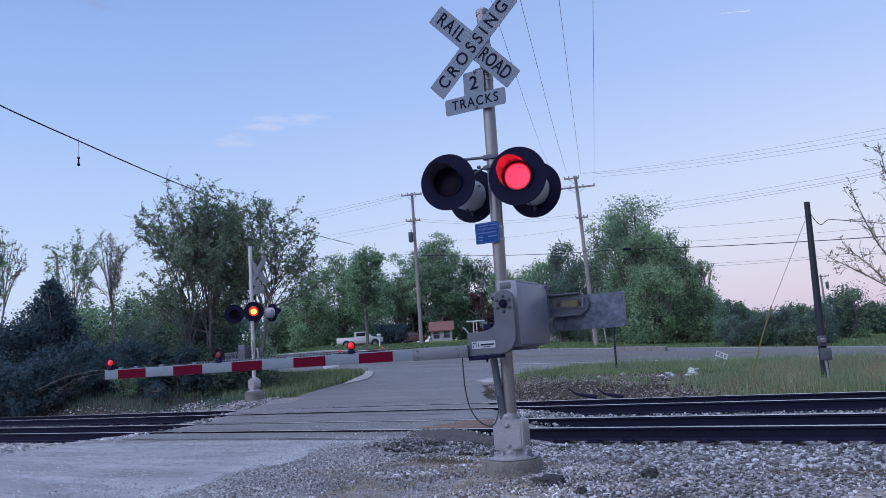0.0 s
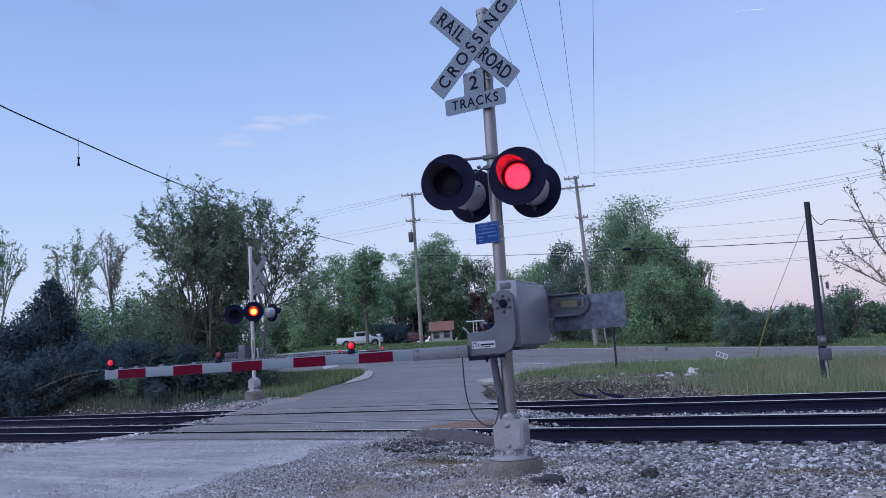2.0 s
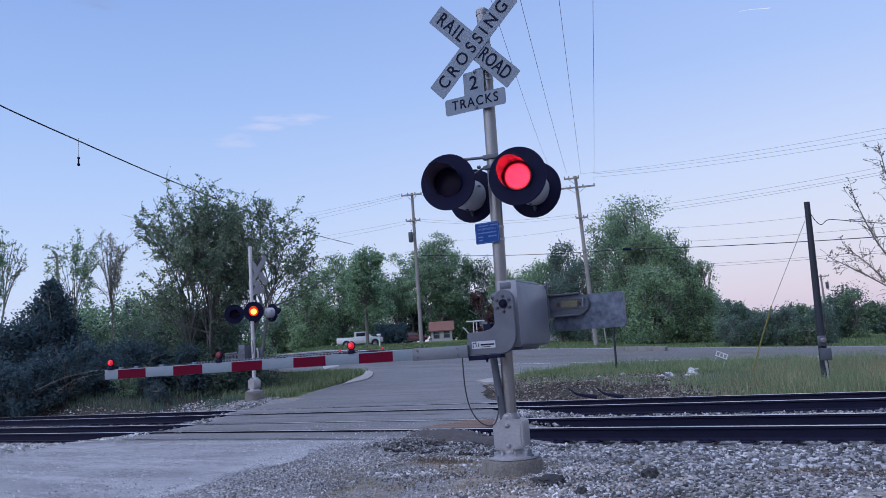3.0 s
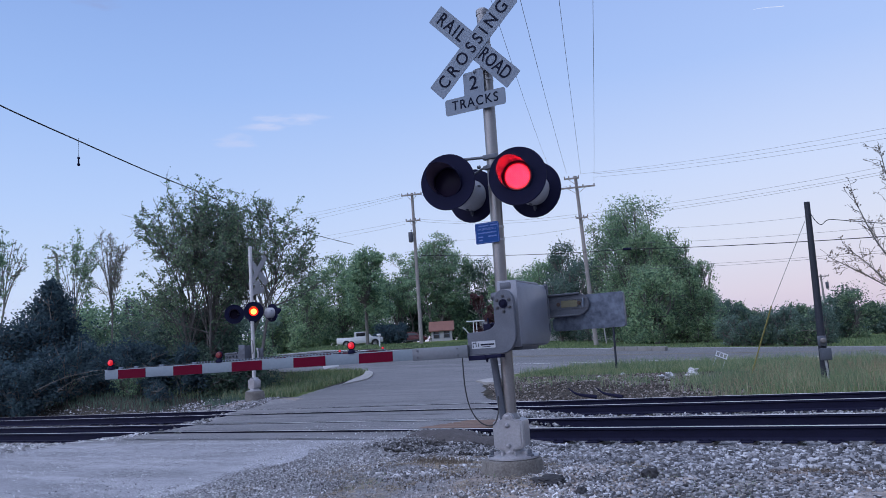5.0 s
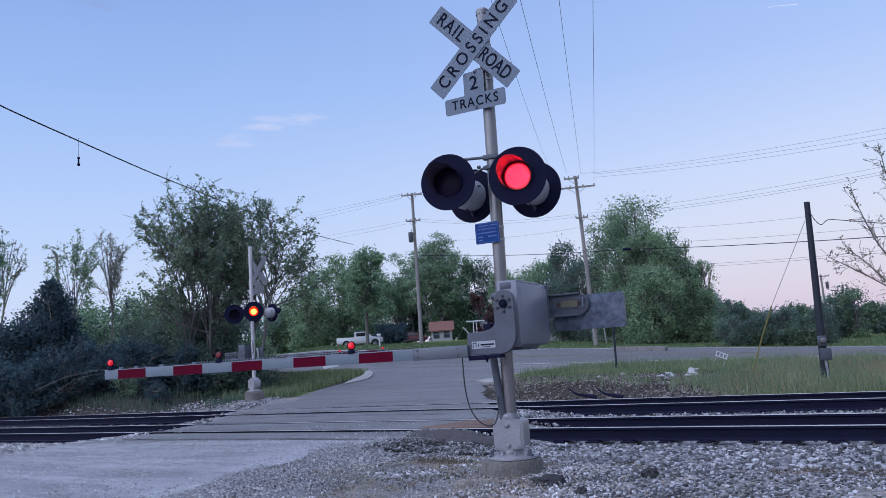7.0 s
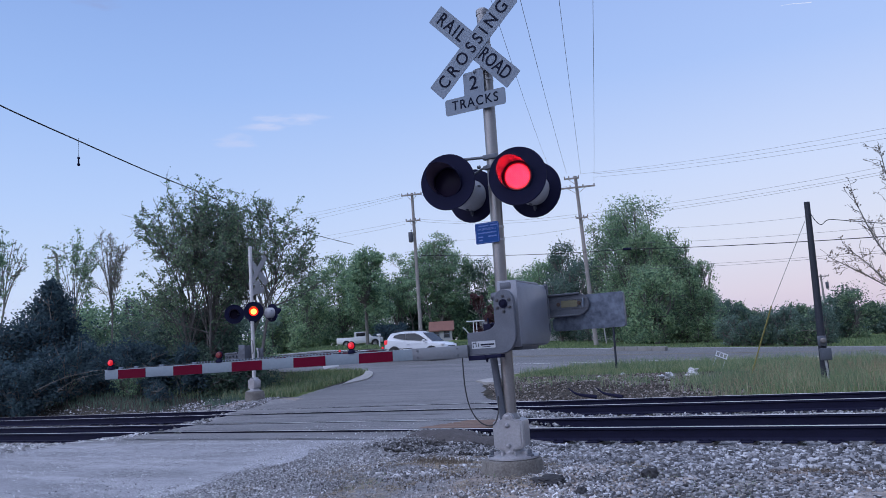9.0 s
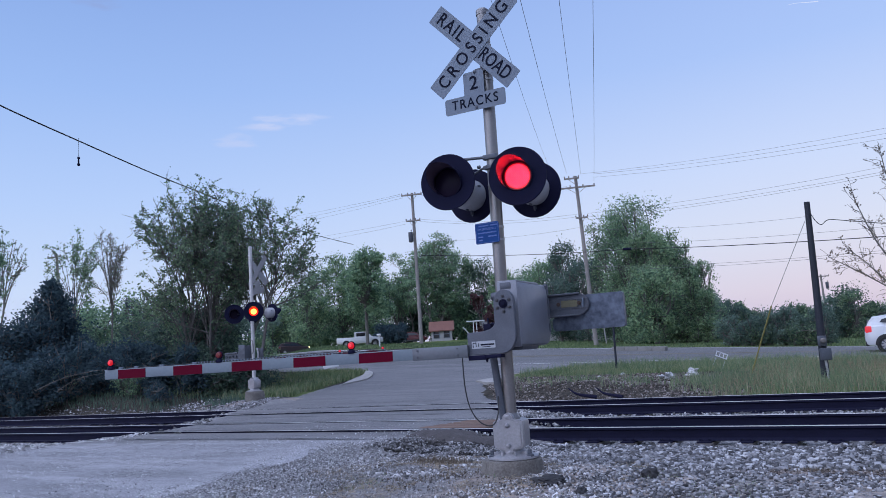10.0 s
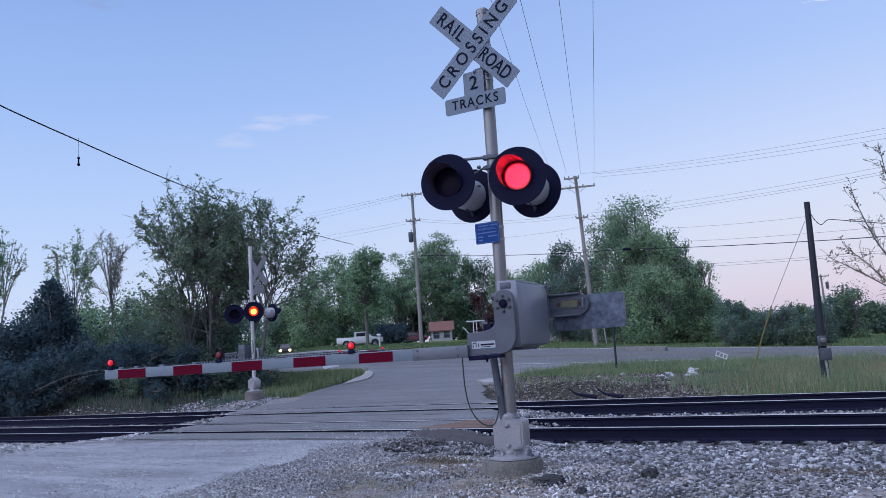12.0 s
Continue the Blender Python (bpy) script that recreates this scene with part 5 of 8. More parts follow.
LEAF_OAK = leaf_mat("dark_spring_leaves", [(0.06, 0.105, 0.08), (0.115, 0.185, 0.12), (0.17, 0.255, 0.155), (0.24, 0.33, 0.195)])
LEAF_DEEP = leaf_mat("deep_green_leaves", [(0.056, 0.093, 0.085), (0.094, 0.149, 0.124), (0.135, 0.201, 0.155)])
LEAF_RED = leaf_mat("maroon_leaves", [(0.07, 0.035, 0.042), (0.11, 0.058, 0.065), (0.15, 0.085, 0.085)])
BUD = leaf_mat("pinkish_buds", [(0.13, 0.09, 0.08), (0.20, 0.15, 0.12), (0.22, 0.20, 0.12)])


def leaf_cloud(centres, normals_up, size, rs, length=1.5):
    """Folded leaf blades: two triangles each, turned at random."""
    n = len(centres)
    d = rs.randn(n, 3)
    d[:, 2] = d[:, 2] * 0.7 - 0.15
    d /= np.linalg.norm(d, axis=1)[:, None]
    s = rs.randn(n, 3)
    s -= d * (s * d).sum(1)[:, None]
    s /= np.linalg.norm(s, axis=1)[:, None]
    nn = np.cross(d, s)
    k = (size * rs.uniform(0.6, 1.3, n))[:, None]
    a = centres - d * k * length / 2
    b = centres + d * k * length / 2
    l = centres + s * k * 0.5 + nn * k * 0.15
    r = centres - s * k * 0.5 + nn * k * 0.15
    v = np.stack([a, l, b, r], 1).reshape(-1, 3)
    i = np.arange(n)[:, None] * 4
    f = np.concatenate([i + np.array([[0, 2, 1]]), i + np.array([[0, 3, 2]])], 1).reshape(-1, 3)
    return v, f


def grow(rs, base, height, spread_r, levels, stems=1, lean=(0, 0), trunk_r=0.15, crown_from=0.3, twist=0.35, splay=0.33, up=0.45):
    """Branch segments (a, b, ra, rb) and twig ends, by forking limbs."""
    segs, ends = [], []

    def limb(p, d, length, r, lev):
        n = 4
        q = p.copy()
        rr = r
        for k in range(n):
            d = d + rs.randn(3) * twist * 0.28
            d[2] += 0.06 * up
            d = d / np.linalg.norm(d)
            e = q + d * length / n
            r2 = r * (1 - 0.55 * (k + 1) / n)
            segs.append((q.copy(), e.copy(), rr, r2))
            if lev < levels and k >= (1 if lev else int(crown_from * n)):
                for _ in range(rs.randint(1, 3)):
                    side = rs.randn(3)
                    side -= d * (side @ d)
                    side /= np.linalg.norm(side)
                    w = rs.uniform(0.55, 1.0)
                    nd = d * (1 - 0.45 * w) + side * w * spread_r
                    nd[2] += 0.15 * up
                    limb(e, nd / np.linalg.norm(nd), length * rs.uniform(0.42, 0.68), r2 * 0.62, lev + 1)
            q, rr = e, r2
            if lev >= levels - 1:
                ends.append((e.copy(), lev))
        ends.append((q.copy(), lev))

    for s in range(stems):
        a = 2 * math.pi * s / max(stems, 1) + rs.uniform(0, 1)
        d = np.array([lean[0] + (splay * math.cos(a) if stems > 1 else 0), lean[1] + (splay * math.sin(a) if stems > 1 else 0), 1.0])
        limb(np.array(base, float) + np.array([0.15 * math.cos(a), 0.15 * math.sin(a), -0.1]) * (stems > 1), d / np.linalg.norm(d), height * rs.uniform(0.55, 0.72), trunk_r * rs.uniform(0.7, 1), 0)
    return segs, ends


def sticks(segs, seg=6, thin=0.004):
    """All limbs as tapered prisms."""
    a = np.array([s[0] for s in segs])
    b = np.array([s[1] for s in segs])
    ra = np.maximum(np.array([s[2] for s in segs]), thin)
    rb = np.maximum(np.array([s[3] for s in segs]), thin)
    d = b - a
    d /= np.linalg.norm(d, axis=1)[:, None] + 1e-9
    ref = np.where(np.abs(d[:, 2:3]) < 0.9, np.array([[0, 0, 1.0]]), np.array([[1.0, 0, 0]]))
    u = np.cross(d, ref)
    u /= np.linalg.norm(u, axis=1)[:, None] + 1e-9
    w = np.cross(d, u)
    ang = 2 * np.pi * np.arange(seg) / seg
    ring = np.cos(ang)[None, :, None] * u[:, None] + np.sin(ang)[None, :, None] * w[:, None]
    v = np.concatenate([a[:, None] + ring * ra[:, None, None], b[:, None] + ring * rb[:, None, None]], 1).reshape(-1, 3)
    i = (np.arange(len(segs)) * 2 * seg)[:, None, None]
    k = np.arange(seg)
    f = np.stack([k, (k + 1) % seg, (k + 1) % seg + seg, k + seg], -1)[None] + i
    return v, f.reshape(-1, 4)


def tree(name, label, base, height, seed, leaves=6000, leaf=0.10, clump=0.5, material=None, bark=None, levels=3, stems=1, spread_r=0.9, trunk_r=0.15, crown_from=0.3, width=None, shell=0.0, thin=0.006, category="tree", group="trees", lean=(0, 0), splay=0.33, sprays=0, from_z=0.0):
    """A tapered trunk with forking limbs, and a crown of leaf clumps round its twigs."""
    rs = np.random.RandomState(seed)
    segs, ends = grow(rs, (0, 0, 0), height, spread_r, levels, stems, lean, trunk_r, crown_from, 0.35, splay)
    pts = np.array([e[0] for e in ends])
    top = pts[:, 2].max()
    k = height / top
    rad = np.percentile(np.hypot(pts[:, 0], pts[:, 1]), 95)
    kx = (width / 2) / rad if width else k
    sc = np.array([kx, kx, k])
    segs = [(a * sc, b * sc, ra, rb) for a, b, ra, rb in segs]
    pts = pts * sc
    th = empty(name, pose(*base))
    tagged(th, label, category, group)
    v, f = sticks(segs, 4, thin)
    tr = bulk("trunk", v, f, bark or BARK, th, smooth=True)
    if leaves:
        if sprays:  # flat leafy sprays at some of the twig ends
            high = pts[pts[:, 2] > from_z * height]
            heart = high[rs.randint(0, len(high), sprays)]
            c = heart[rs.randint(0, sprays, leaves)] + rs.randn(leaves, 3) * clump * np.array([1, 1, 0.38])
        else:
            c = pts[rs.randint(0, len(pts), leaves)] + rs.randn(leaves, 3) * clump * np.array([1, 1, 0.8])
        c = c[c[:, 2] > 0.05]
        v, f = leaf_cloud(c, None, leaf, rs)
        bulk("crown", v, f, material or LEAF, th)
    return th


def dome_tree(name, label, base, height, width, seed, leaves, leaf, material, lumps=26, low=0.12, bark=None, trunk_r=0.25, category="tree", group="trees", cone=False, fill=0.55, airy=0.5):
    """A broad, full crown: leaf clumps over many uneven lobes round a forked trunk."""
    rs = np.random.RandomState(seed)
    th = empty(name, pose(*base))
    tagged(th, label, category, group)
    lobes = []
    for k in range(lumps):
        z = low + (1 - low) * rs.uniform(0.05, 0.93)
        prof = math.sin(math.pi * min(1, max(0.06, (z - low * 0.4) / (1.08 - low * 0.4))) ** 0.8) ** 0.5
        a, r = rs.uniform(0, 2 * np.pi), rs.uniform(0.35, 0.95) * prof * width * 0.40
        if cone:
            z = rs.uniform(0.02, 0.97)
            r = (1 - z) * width * 0.42 * rs.uniform(0.5, 1.0)
        lobes.append((r * math.cos(a), r * math.sin(a), z * height * 0.93, rs.uniform(0.11, 0.2) * width * (1.15 - 0.75 * z if cone else 1)))
    lobes = np.array(lobes)
    segs = []
    fork = np.array([0, 0, height * (low + 0.12)])
    segs.append((np.array([0, 0, -0.1]), fork, trunk_r, trunk_r * 0.8))
    for x, y, z, r in lobes:
        e = np.array([x, y, z])
        m = fork * 0.5 + e * 0.5 + rs.randn(3) * 0.06 * width
        m[2] += 0.05 * height
        segs.append((fork, m, trunk_r * 0.4, trunk_r * 0.22))
        segs.append((m, e, trunk_r * 0.22, 0.02))
        for _ in range(4):
            t = e + rs.randn(3) * r * 0.5
            segs.append((e * 0.6 + m * 0.4, t, 0.03, 0.008))
    v, f = sticks(segs, 4)
    bulk("trunk", v, f, bark or BARK, th, smooth=True)
    pick = rs.randint(0, lumps, leaves)
    d = rs.randn(leaves, 3)
    d /= np.linalg.norm(d, axis=1)[:, None]
    rad = rs.uniform(0, 1, leaves) ** fill
    # twiggy clumps inside each lobe leave gaps between them
    tuft = rs.randint(0, 14, leaves)
    td = rs.randn(lumps, 14, 3)
    td /= np.linalg.norm(td, axis=2)[..., None]
    tuft_c = td[pick, tuft] * rs.uniform(0.4, 1.35, (lumps, 14))[pick, tuft][:, None]
    c = lobes[pick, :3] + (tuft_c * (1.1 - airy * 0.5) + d * rad[:, None] * (0.25 + airy * 0.5)) * lobes[pick, 3:4]
    keep = c[:, 2] > 0.1
    size = leaf * (1.4 - 0.5 * np.clip(np.linalg.norm(tuft_c, axis=1), 0, 1))  # fuller foliage inside, small leaves at the rim
    v, f = leaf_cloud(c[keep], None, size[keep], rs)
    bulk("crown", v, f, material, th)
    return th


def on_land(x, y):
    return (x, y, float(land(np.array(x), np.array(y))))


def spreading_tree(name, label, base, seed, crown, wide, reach, limbs, leaves, leaf, material, bark, stems=1, trunk_r=0.1, thin=0.007, jitter=0.06, group="trees", sides=2):
    """Limbs sweep up and out from low forks to the rim of an oval crown; leaves sit along their fine side twigs."""
    rs = np.random.RandomState(seed)
    th = empty(name, pose(*base))
    tagged(th, label, "tree", group)
    centre, segs, tips = np.array(crown, float), [], []
    forks = []
    for k in range(stems):
        a = 2 * np.pi * (k + rs.uniform(-0.3, 0.3)) / stems
        out = np.array([math.cos(a), math.sin(a), 0.0]) * (0.22 * wide if stems > 1 else 0.0)
        foot, q = out * 0.5 + np.array([0, 0, -0.15]), rs.uniform(0.75, 1.0) * (centre[2] - reach) / centre[2]
        fork = centre * max(0.22, q) + out
        bend = (foot + fork) / 2 + rs.randn(3) * 0.07
        segs += [(foot, bend, trunk_r, trunk_r * 0.85), (bend, fork, trunk_r * 0.85, trunk_r * 0.7)]
        # each stem goes on as a leader into the crown
        leader = [np.array(p) for p in smooth_path([tuple(fork), tuple(fork * 0.5 + centre * 0.5 + out * 0.9 + rs.randn(3) * 0.05 * wide), tuple(centre + out * 1.6 + np.array([0, 0, reach * 0.35]) + rs.randn(3) * 0.1 * wide)], 6)]
        n = len(leader) - 1
        segs += [(leader[i], leader[i + 1], trunk_r * (0.7 - 0.62 * i / n), trunk_r * (0.7 - 0.62 * (i + 1) / n)) for i in range(n)]
        forks.append(leader)

    def side(p, d, length, r, level):
        n = 4 if level else 3
        for i in range(n):
            d = d + rs.randn(3) * 0.2 + np.array([0, 0, 0.05])
            d /= np.linalg.norm(d)
            e = p + d * length / n
            segs.append((p, e, r * (1 - 0.22 * i), r * (1 - 0.22 * (i + 1))))
            if level:
                w = d + rs.randn(3) * 0.75
                side(e, w / np.linalg.norm(w), length * rs.uniform(0.3, 0.6), r * 0.55, level - 1)
            else:
                tips.append((p, e))
            p = e

    for k in range(limbs):
        u = rs.randn(3)
        u /= np.linalg.norm(u)
        u[2] = abs(u[2]) if u[2] < -0.6 else u[2]
        e = centre + u * np.array([wide, wide, reach]) * rs.uniform(0.6, 0.98)
        at = rs.uniform(0.0, 0.8) ** 1.2
        start = forks[k % stems][int(at * (len(forks[k % stems]) - 1))]
        if start[2] > e[2] - 0.1 * reach:
            start = forks[k % stems][0]
        m = start * 0.52 + e * 0.48 + rs.randn(3) * 0.07 * wide
        m[2] += 0.10 * np.linalg.norm(e - start)
        path = [np.array(p) for p in smooth_path([tuple(start), tuple(m), tuple(e)], 6)]
        r0 = trunk_r * rs.uniform(0.16, 0.34) * (1.1 - 0.6 * at)
        for i, (a, b) in enumerate(zip(path, path[1:])):
            q = i / len(path)
            segs.append((a, b, r0 * (1 - q) + 0.009, r0 * (1 - q - 1 / len(path)) + 0.009))
            if q > 0.3:
                d = (b - a) / np.linalg.norm(b - a)
                for _ in range(sides):
                    w = d + rs.randn(3) * 0.62
                    side(b, w / np.linalg.norm(w), wide * rs.uniform(0.16, 0.36) * (1.2 - 0.5 * q), 0.014, 1)
    v, f = sticks(segs, 4, thin)
    bulk("trunk", v, f, bark, th, smooth=True)
    a, b = np.array([t[0] for t in tips]), np.array([t[1] for t in tips])
    # some twigs carry many leaves, others hardly any
    full = rs.uniform(0.0, 1.0, len(tips)) ** 4
    pick = rs.choice(len(tips), leaves, p=full / full.sum())
    c = a[pick] + (b - a)[pick] * rs.uniform(0, 1.1, leaves)[:, None] + rs.randn(leaves, 3) * jitter
    v, f = leaf_cloud(c, None, leaf * rs.uniform(0.7, 1.25, leaves), rs)
    bulk("crown", v, f, material, th)


def budding_tree():
    """A tree just coming into bud: long arching limbs from one trunk, each with short side twigs and small bud clusters."""
    rs = np.random.RandomState(41)
    x, y, z = on_land(0.95, 20.4)
    z += 0.25
    th = empty("budding_tree", pose(x, y, z))
    tagged(th, "nearly bare tree with pinkish buds", "tree", "trees")
    fork, segs, buds = np.array([0.05, 0.0, 1.1]), [], []
    segs.append((np.array([0, 0, -0.4]), fork, 0.10, 0.075))
    limbs = (((-0.9, -0.3, 2.1), (-1.4, -0.45, 2.75), (-1.66, -0.43, 3.43), (-1.85, -0.42, 4.1)), ((-0.75, -0.3, 1.5), (-1.3, -0.4, 1.85), (-1.9, -0.42, 2.3), (-2.5, -0.48, 2.72)), ((-0.8, -0.2, 1.75), (-1.35, -0.3, 2.0), (-1.75, -0.3, 2.5), (-2.08, -0.3, 2.85)),
             ((-0.5, -0.3, 2.6), (-1.0, -0.4, 3.6), (-1.12, -0.4, 4.4), (-1.18, -0.4, 5.05)), ((-0.2, 0.3, 2.8), (-0.5, 0.4, 4.2), (-0.7, 0.3, 5.4), (-0.75, 0.3, 6.0)), ((0.6, 0.2, 2.4), (0.9, 0.3, 3.8), (1.0, 0.3, 5.2), (1.2, 0.3, 5.8)))

    def twig(p, d, length, r, level):
        n = 4
        for i in range(n):
            d = d + rs.randn(3) * 0.16
            d /= np.linalg.norm(d)
            e = p + d * length / n
            segs.append((p, e, r * (1 - 0.2 * i), r * (1 - 0.2 * (i + 1))))
            buds.append(e + rs.randn(3) * 0.02)
            if level and rs.uniform() < 0.4:
                w = d + rs.randn(3) * 0.7 + np.array([0, 0, 0.3])
                twig(e, w / np.linalg.norm(w), length * rs.uniform(0.3, 0.55), r * 0.6, level - 1)
            p = e

    for limb in limbs:
        path = [np.array(p) for p in smooth_path([tuple(fork), *limb], 6)]
        for i, (a, b) in enumerate(zip(path, path[1:])):
            q = i / len(path)
            segs.append((a, b, 0.026 * (1 - q) + 0.006, 0.026 * (1 - q - 1 / len(path)) + 0.006))
            if q > 0.22:
                for _ in range(1 + i % 2):
                    w = (b - a) / np.linalg.norm(b - a) + rs.randn(3) * 0.75 + np.array([0, 0, 0.25])
                    twig(b, w / np.linalg.norm(w), rs.uniform(0.18, 0.55) * (1.15 - 0.5 * q), 0.007, 1)
    v, f = sticks(segs, 5, 0.0045)
    bulk("trunk", v, f, PALE_BARK, th, smooth=True)
    c = np.repeat(np.array(buds), 2, axis=0)
    c = c[rs.uniform(0, 1, len(c)) < 0.5]
    v, f = leaf_cloud(c + rs.randn(len(c), 3) * 0.012, None, 0.028, rs)
    bulk("crown", v, f, BUD, th)


def make_trees():
    # the large multi-stemmed tree behind the far signal
    spreading_tree("large_tree", "large multi-stemmed tree with small spring leaves", on_land(-25.9, 23.0), 33, (0.0, 0.0, 4.95), 2.85, 3.9, 62, 27000, 0.070, LEAF_OAK, BARK, 4, 0.11)
    spreading_tree("large_tree", "large tree with arching layered limbs behind the signal", on_land(-24.6, 24.4), 27, (0.75, 0.45, 5.4), 2.75, 2.7, 34, 11500, 0.070, LEAF_OAK, BARK, 2, 0.11)
    # thin, barely leafed trees
    spreading_tree("thin_tree", "slender tree with sparse leaf clumps on its limbs", on_land(-38.89, 26.26), 7, (-0.55, -0.3, 6.1), 1.7, 2.65, 15, 2300, 0.08, LEAF_DULL, BARK, 2, 0.06, 0.009, 0.09, "thin trees", 1)
    spreading_tree("thin_tree", "slender tree with a fan of nearly bare twigs", on_land(-38.1, 27.57), 9, (-0.05, 0.0, 6.6), 1.4, 2.35, 20, 700, 0.05, LEAF_DULL, PALE_BARK, 1, 0.075, 0.008, 0.04, "thin trees", 2)
    spreading_tree("thin_tree", "bare leaning tree with upswept twigs", on_land(-39.9, 21.9), 15, (0.85, 0.5, 6.6), 0.75, 1.5, 12, 250, 0.07, LEAF_DULL, PALE_BARK, 1, 0.07, 0.009, 0.04, "thin trees", 1)
    tree("thin_tree", "tall thin tree with leafy upper branches", on_land(-37.4, 20.0), 10.2, 11, 2000, 0.08, 0.18, LEAF_DULL, BARK, 3, 3, 0.5, 0.07, 0.3, 2.3, group="thin trees", thin=0.008, sprays=80, from_z=0.35)
    # dark cedars
    for x, y, h, w, n, cone in ((-34.74, 21.77, 5.5, 6.2, 20000, True), (-34.6, 20.2, 3.6, 5.0, 12000, False), (-59.90, 45.20, 5.9, 3.0, 5000, False)):
        dome_tree("cedar_tree", "dark dense evergreen cedar", on_land(x, y), h, w, 31 + int(h), n, 0.10, LEAF_DARK, 90, 0.0, BARK, 0.12, group="cedars", cone=cone, airy=0.8)
    # undergrowth along the bank
    k = 0
    for x, y, h, w, m in ((-31.83, 17.11, 2.4, 4, LEAF_DARK), (-29.49, 17.34, 1.8, 3.6, LEAF_DARK), (-28.93, 18.84, 2.2, 3.6, LEAF_DARK), (-29.45, 20.85, 2.4, 3.6, LEAF_DARK), (-26.84, 20.67, 2.0, 3.4, LEAF_DARK), (-25.06, 21.15, 2.0, 3.0, LEAF_DARK),
                          (-25.75, 23.06, 2.6, 3.4, LEAF_THICKET), (-27.37, 26.76, 2.2, 3.6, LEAF), (-36.33, 24.90, 2.6, 5, LEAF_THICKET), (-38.57, 23.56, 3.2, 5, LEAF_THICKET), (-37.21, 29.03, 3.3, 6, LEAF_THICKET), (-30.6, 22.6, 2.1, 3.6, LEAF_DARK), (-33.69, 28.81, 3.7, 5, LEAF_THICKET), (-33.42, 31.29, 3.6, 4.6, LEAF_THICKET), (-30.2, 25.2, 3.2, 4.0, LEAF_THICKET), (-45.93, 33.15, 5.3, 8, LEAF_DULL), (-49.6, 33.0, 5.0, 8, LEAF_DULL), (-43.5, 34.6, 4.8, 7, LEAF_OAK), (-28.4, 25.0, 3.3, 4.0, LEAF_OAK), (-26.6, 24.4, 3.4, 3.6, LEAF_THICKET)):
        k += 1
        dome_tree("bush", "tangled dark green roadside bush", on_land(x, y), h, w, 60 + k, 4200 if w < 7 else 9000, 0.09 if w < 7 else 0.14, m, 16 if w < 7 else 40, 0.02, BARK, 0.05, "bush", "bushes")
    # low weeds and brambles at the foot of the bank
    for x, y, h, w in ((-24.5, 19.6, 0.7, 1.6), (-26.5, 19.9, 0.9, 2.0), (-29, 20.1, 0.8, 2.2), (-31.5, 20.4, 1.0, 2.4), (-34.5, 20.8, 0.9, 2.6), (-37.5, 21.0, 1.1, 2.8), (-41, 21.5, 1.2, 3)):
        k += 1
        dome_tree("bramble", "low tangled bramble on the bank", on_land(x, y), h, w, 400 + k, 1500, 0.05, LEAF_DARK if k % 2 else LEAF_DULL, 12, 0.0, BARK, 0.03, "bramble", "brambles")
    for x, y, h, w in ((-23.40, 22.72, 1.4, 2.8), (-23.90, 21.84, 1.6, 2.8), (-24.00, 24.11, 1.3, 2.2), (-25.47, 22.07, 1.8, 2.8)):
        k += 1
        dome_tree("bush", "leafy green roadside bush", on_land(x, y), h, w, 60 + k, 4200, 0.075, LEAF_THICKET, 18, 0.0, BARK, 0.05, "bush", "bushes")
    # full trees beyond the highway
    for x, y, h, w, m, n in ((-80.24, 91.86, 11.46, 9, LEAF, 9000), (-88.73, 96.11, 10.49, 10, LEAF, 8000), (-82.42, 97.54, 14.08, 10, LEAF_DULL, 9000), (-80.44, 101.06, 15.92, 10, LEAF, 9000), (-75.30, 101.79, 16.82, 11, LEAF_DULL, 9000),
                             (-64.96, 107.97, 16.56, 10, LEAF_DULL, 9000), (-64.37, 112.98, 14.81, 9, LEAF_DULL, 7000), (-61.61, 114.62, 14.30, 8, LEAF_THICKET, 7000), (-54.09, 107.46, 10.70, 7, LEAF, 6000), (-53.16, 113.84, 11.94, 9, LEAF_DULL, 7000), (-47.10, 109.31, 13.01, 9, LEAF_DULL, 8000)):
        k += 1
        dome_tree("leafy_tree", "full green tree in fresh leaf", on_land(x, y), h, w, 100 + k, n, 0.21, m, 40, 0.0, BARK, 0.22, group="leafy trees")
    for x, y, h, w, seed in ((-71.2, 108.4, 17.2, 9.5, 3), (-76.0, 111.0, 16.4, 9.0, 8), (-64.4, 104.2, 17.4, 8.5, 6)):
        tree("open_tree", "open-crowned tree with sky showing between its limbs", on_land(x, y), h, seed, 10500, 0.20, 0.55, LEAF_DULL, BARK, 4, 2, 0.85, 0.24, 0.25, w, thin=0.02, splay=0.3, sprays=170, from_z=0.3)
    # lower growth that closes the view under the crowns
    for x, y, h, w, m, n in ((-91.44, 106.13, 7.88, 10, LEAF, 5000), (-87.48, 110.83, 8.39, 10, LEAF_DULL, 5000), (-82.63, 113.72, 9.03, 10, LEAF_DULL, 5000), (-78.36, 117.44, 9.24, 10, LEAF_THICKET, 5000), (-73.58, 120.29, 7.83, 10, LEAF_THICKET, 5000), (-68.29, 122.28, 6.87, 10, LEAF_DULL, 5000), (-61.69, 121.56, 6.25, 10, LEAF_DULL, 5000), (-54.46, 118.89, 6.72, 10, LEAF, 5000), (-94.41, 102.03, 7.28, 9, LEAF, 4500)):
        k += 1
        dome_tree("undergrowth_tree", "low dense tree under taller crowns", on_land(x, y), h, w, 300 + k, n, 0.34, m, 30, 0.0, BARK, 0.15, group="undergrowth trees")
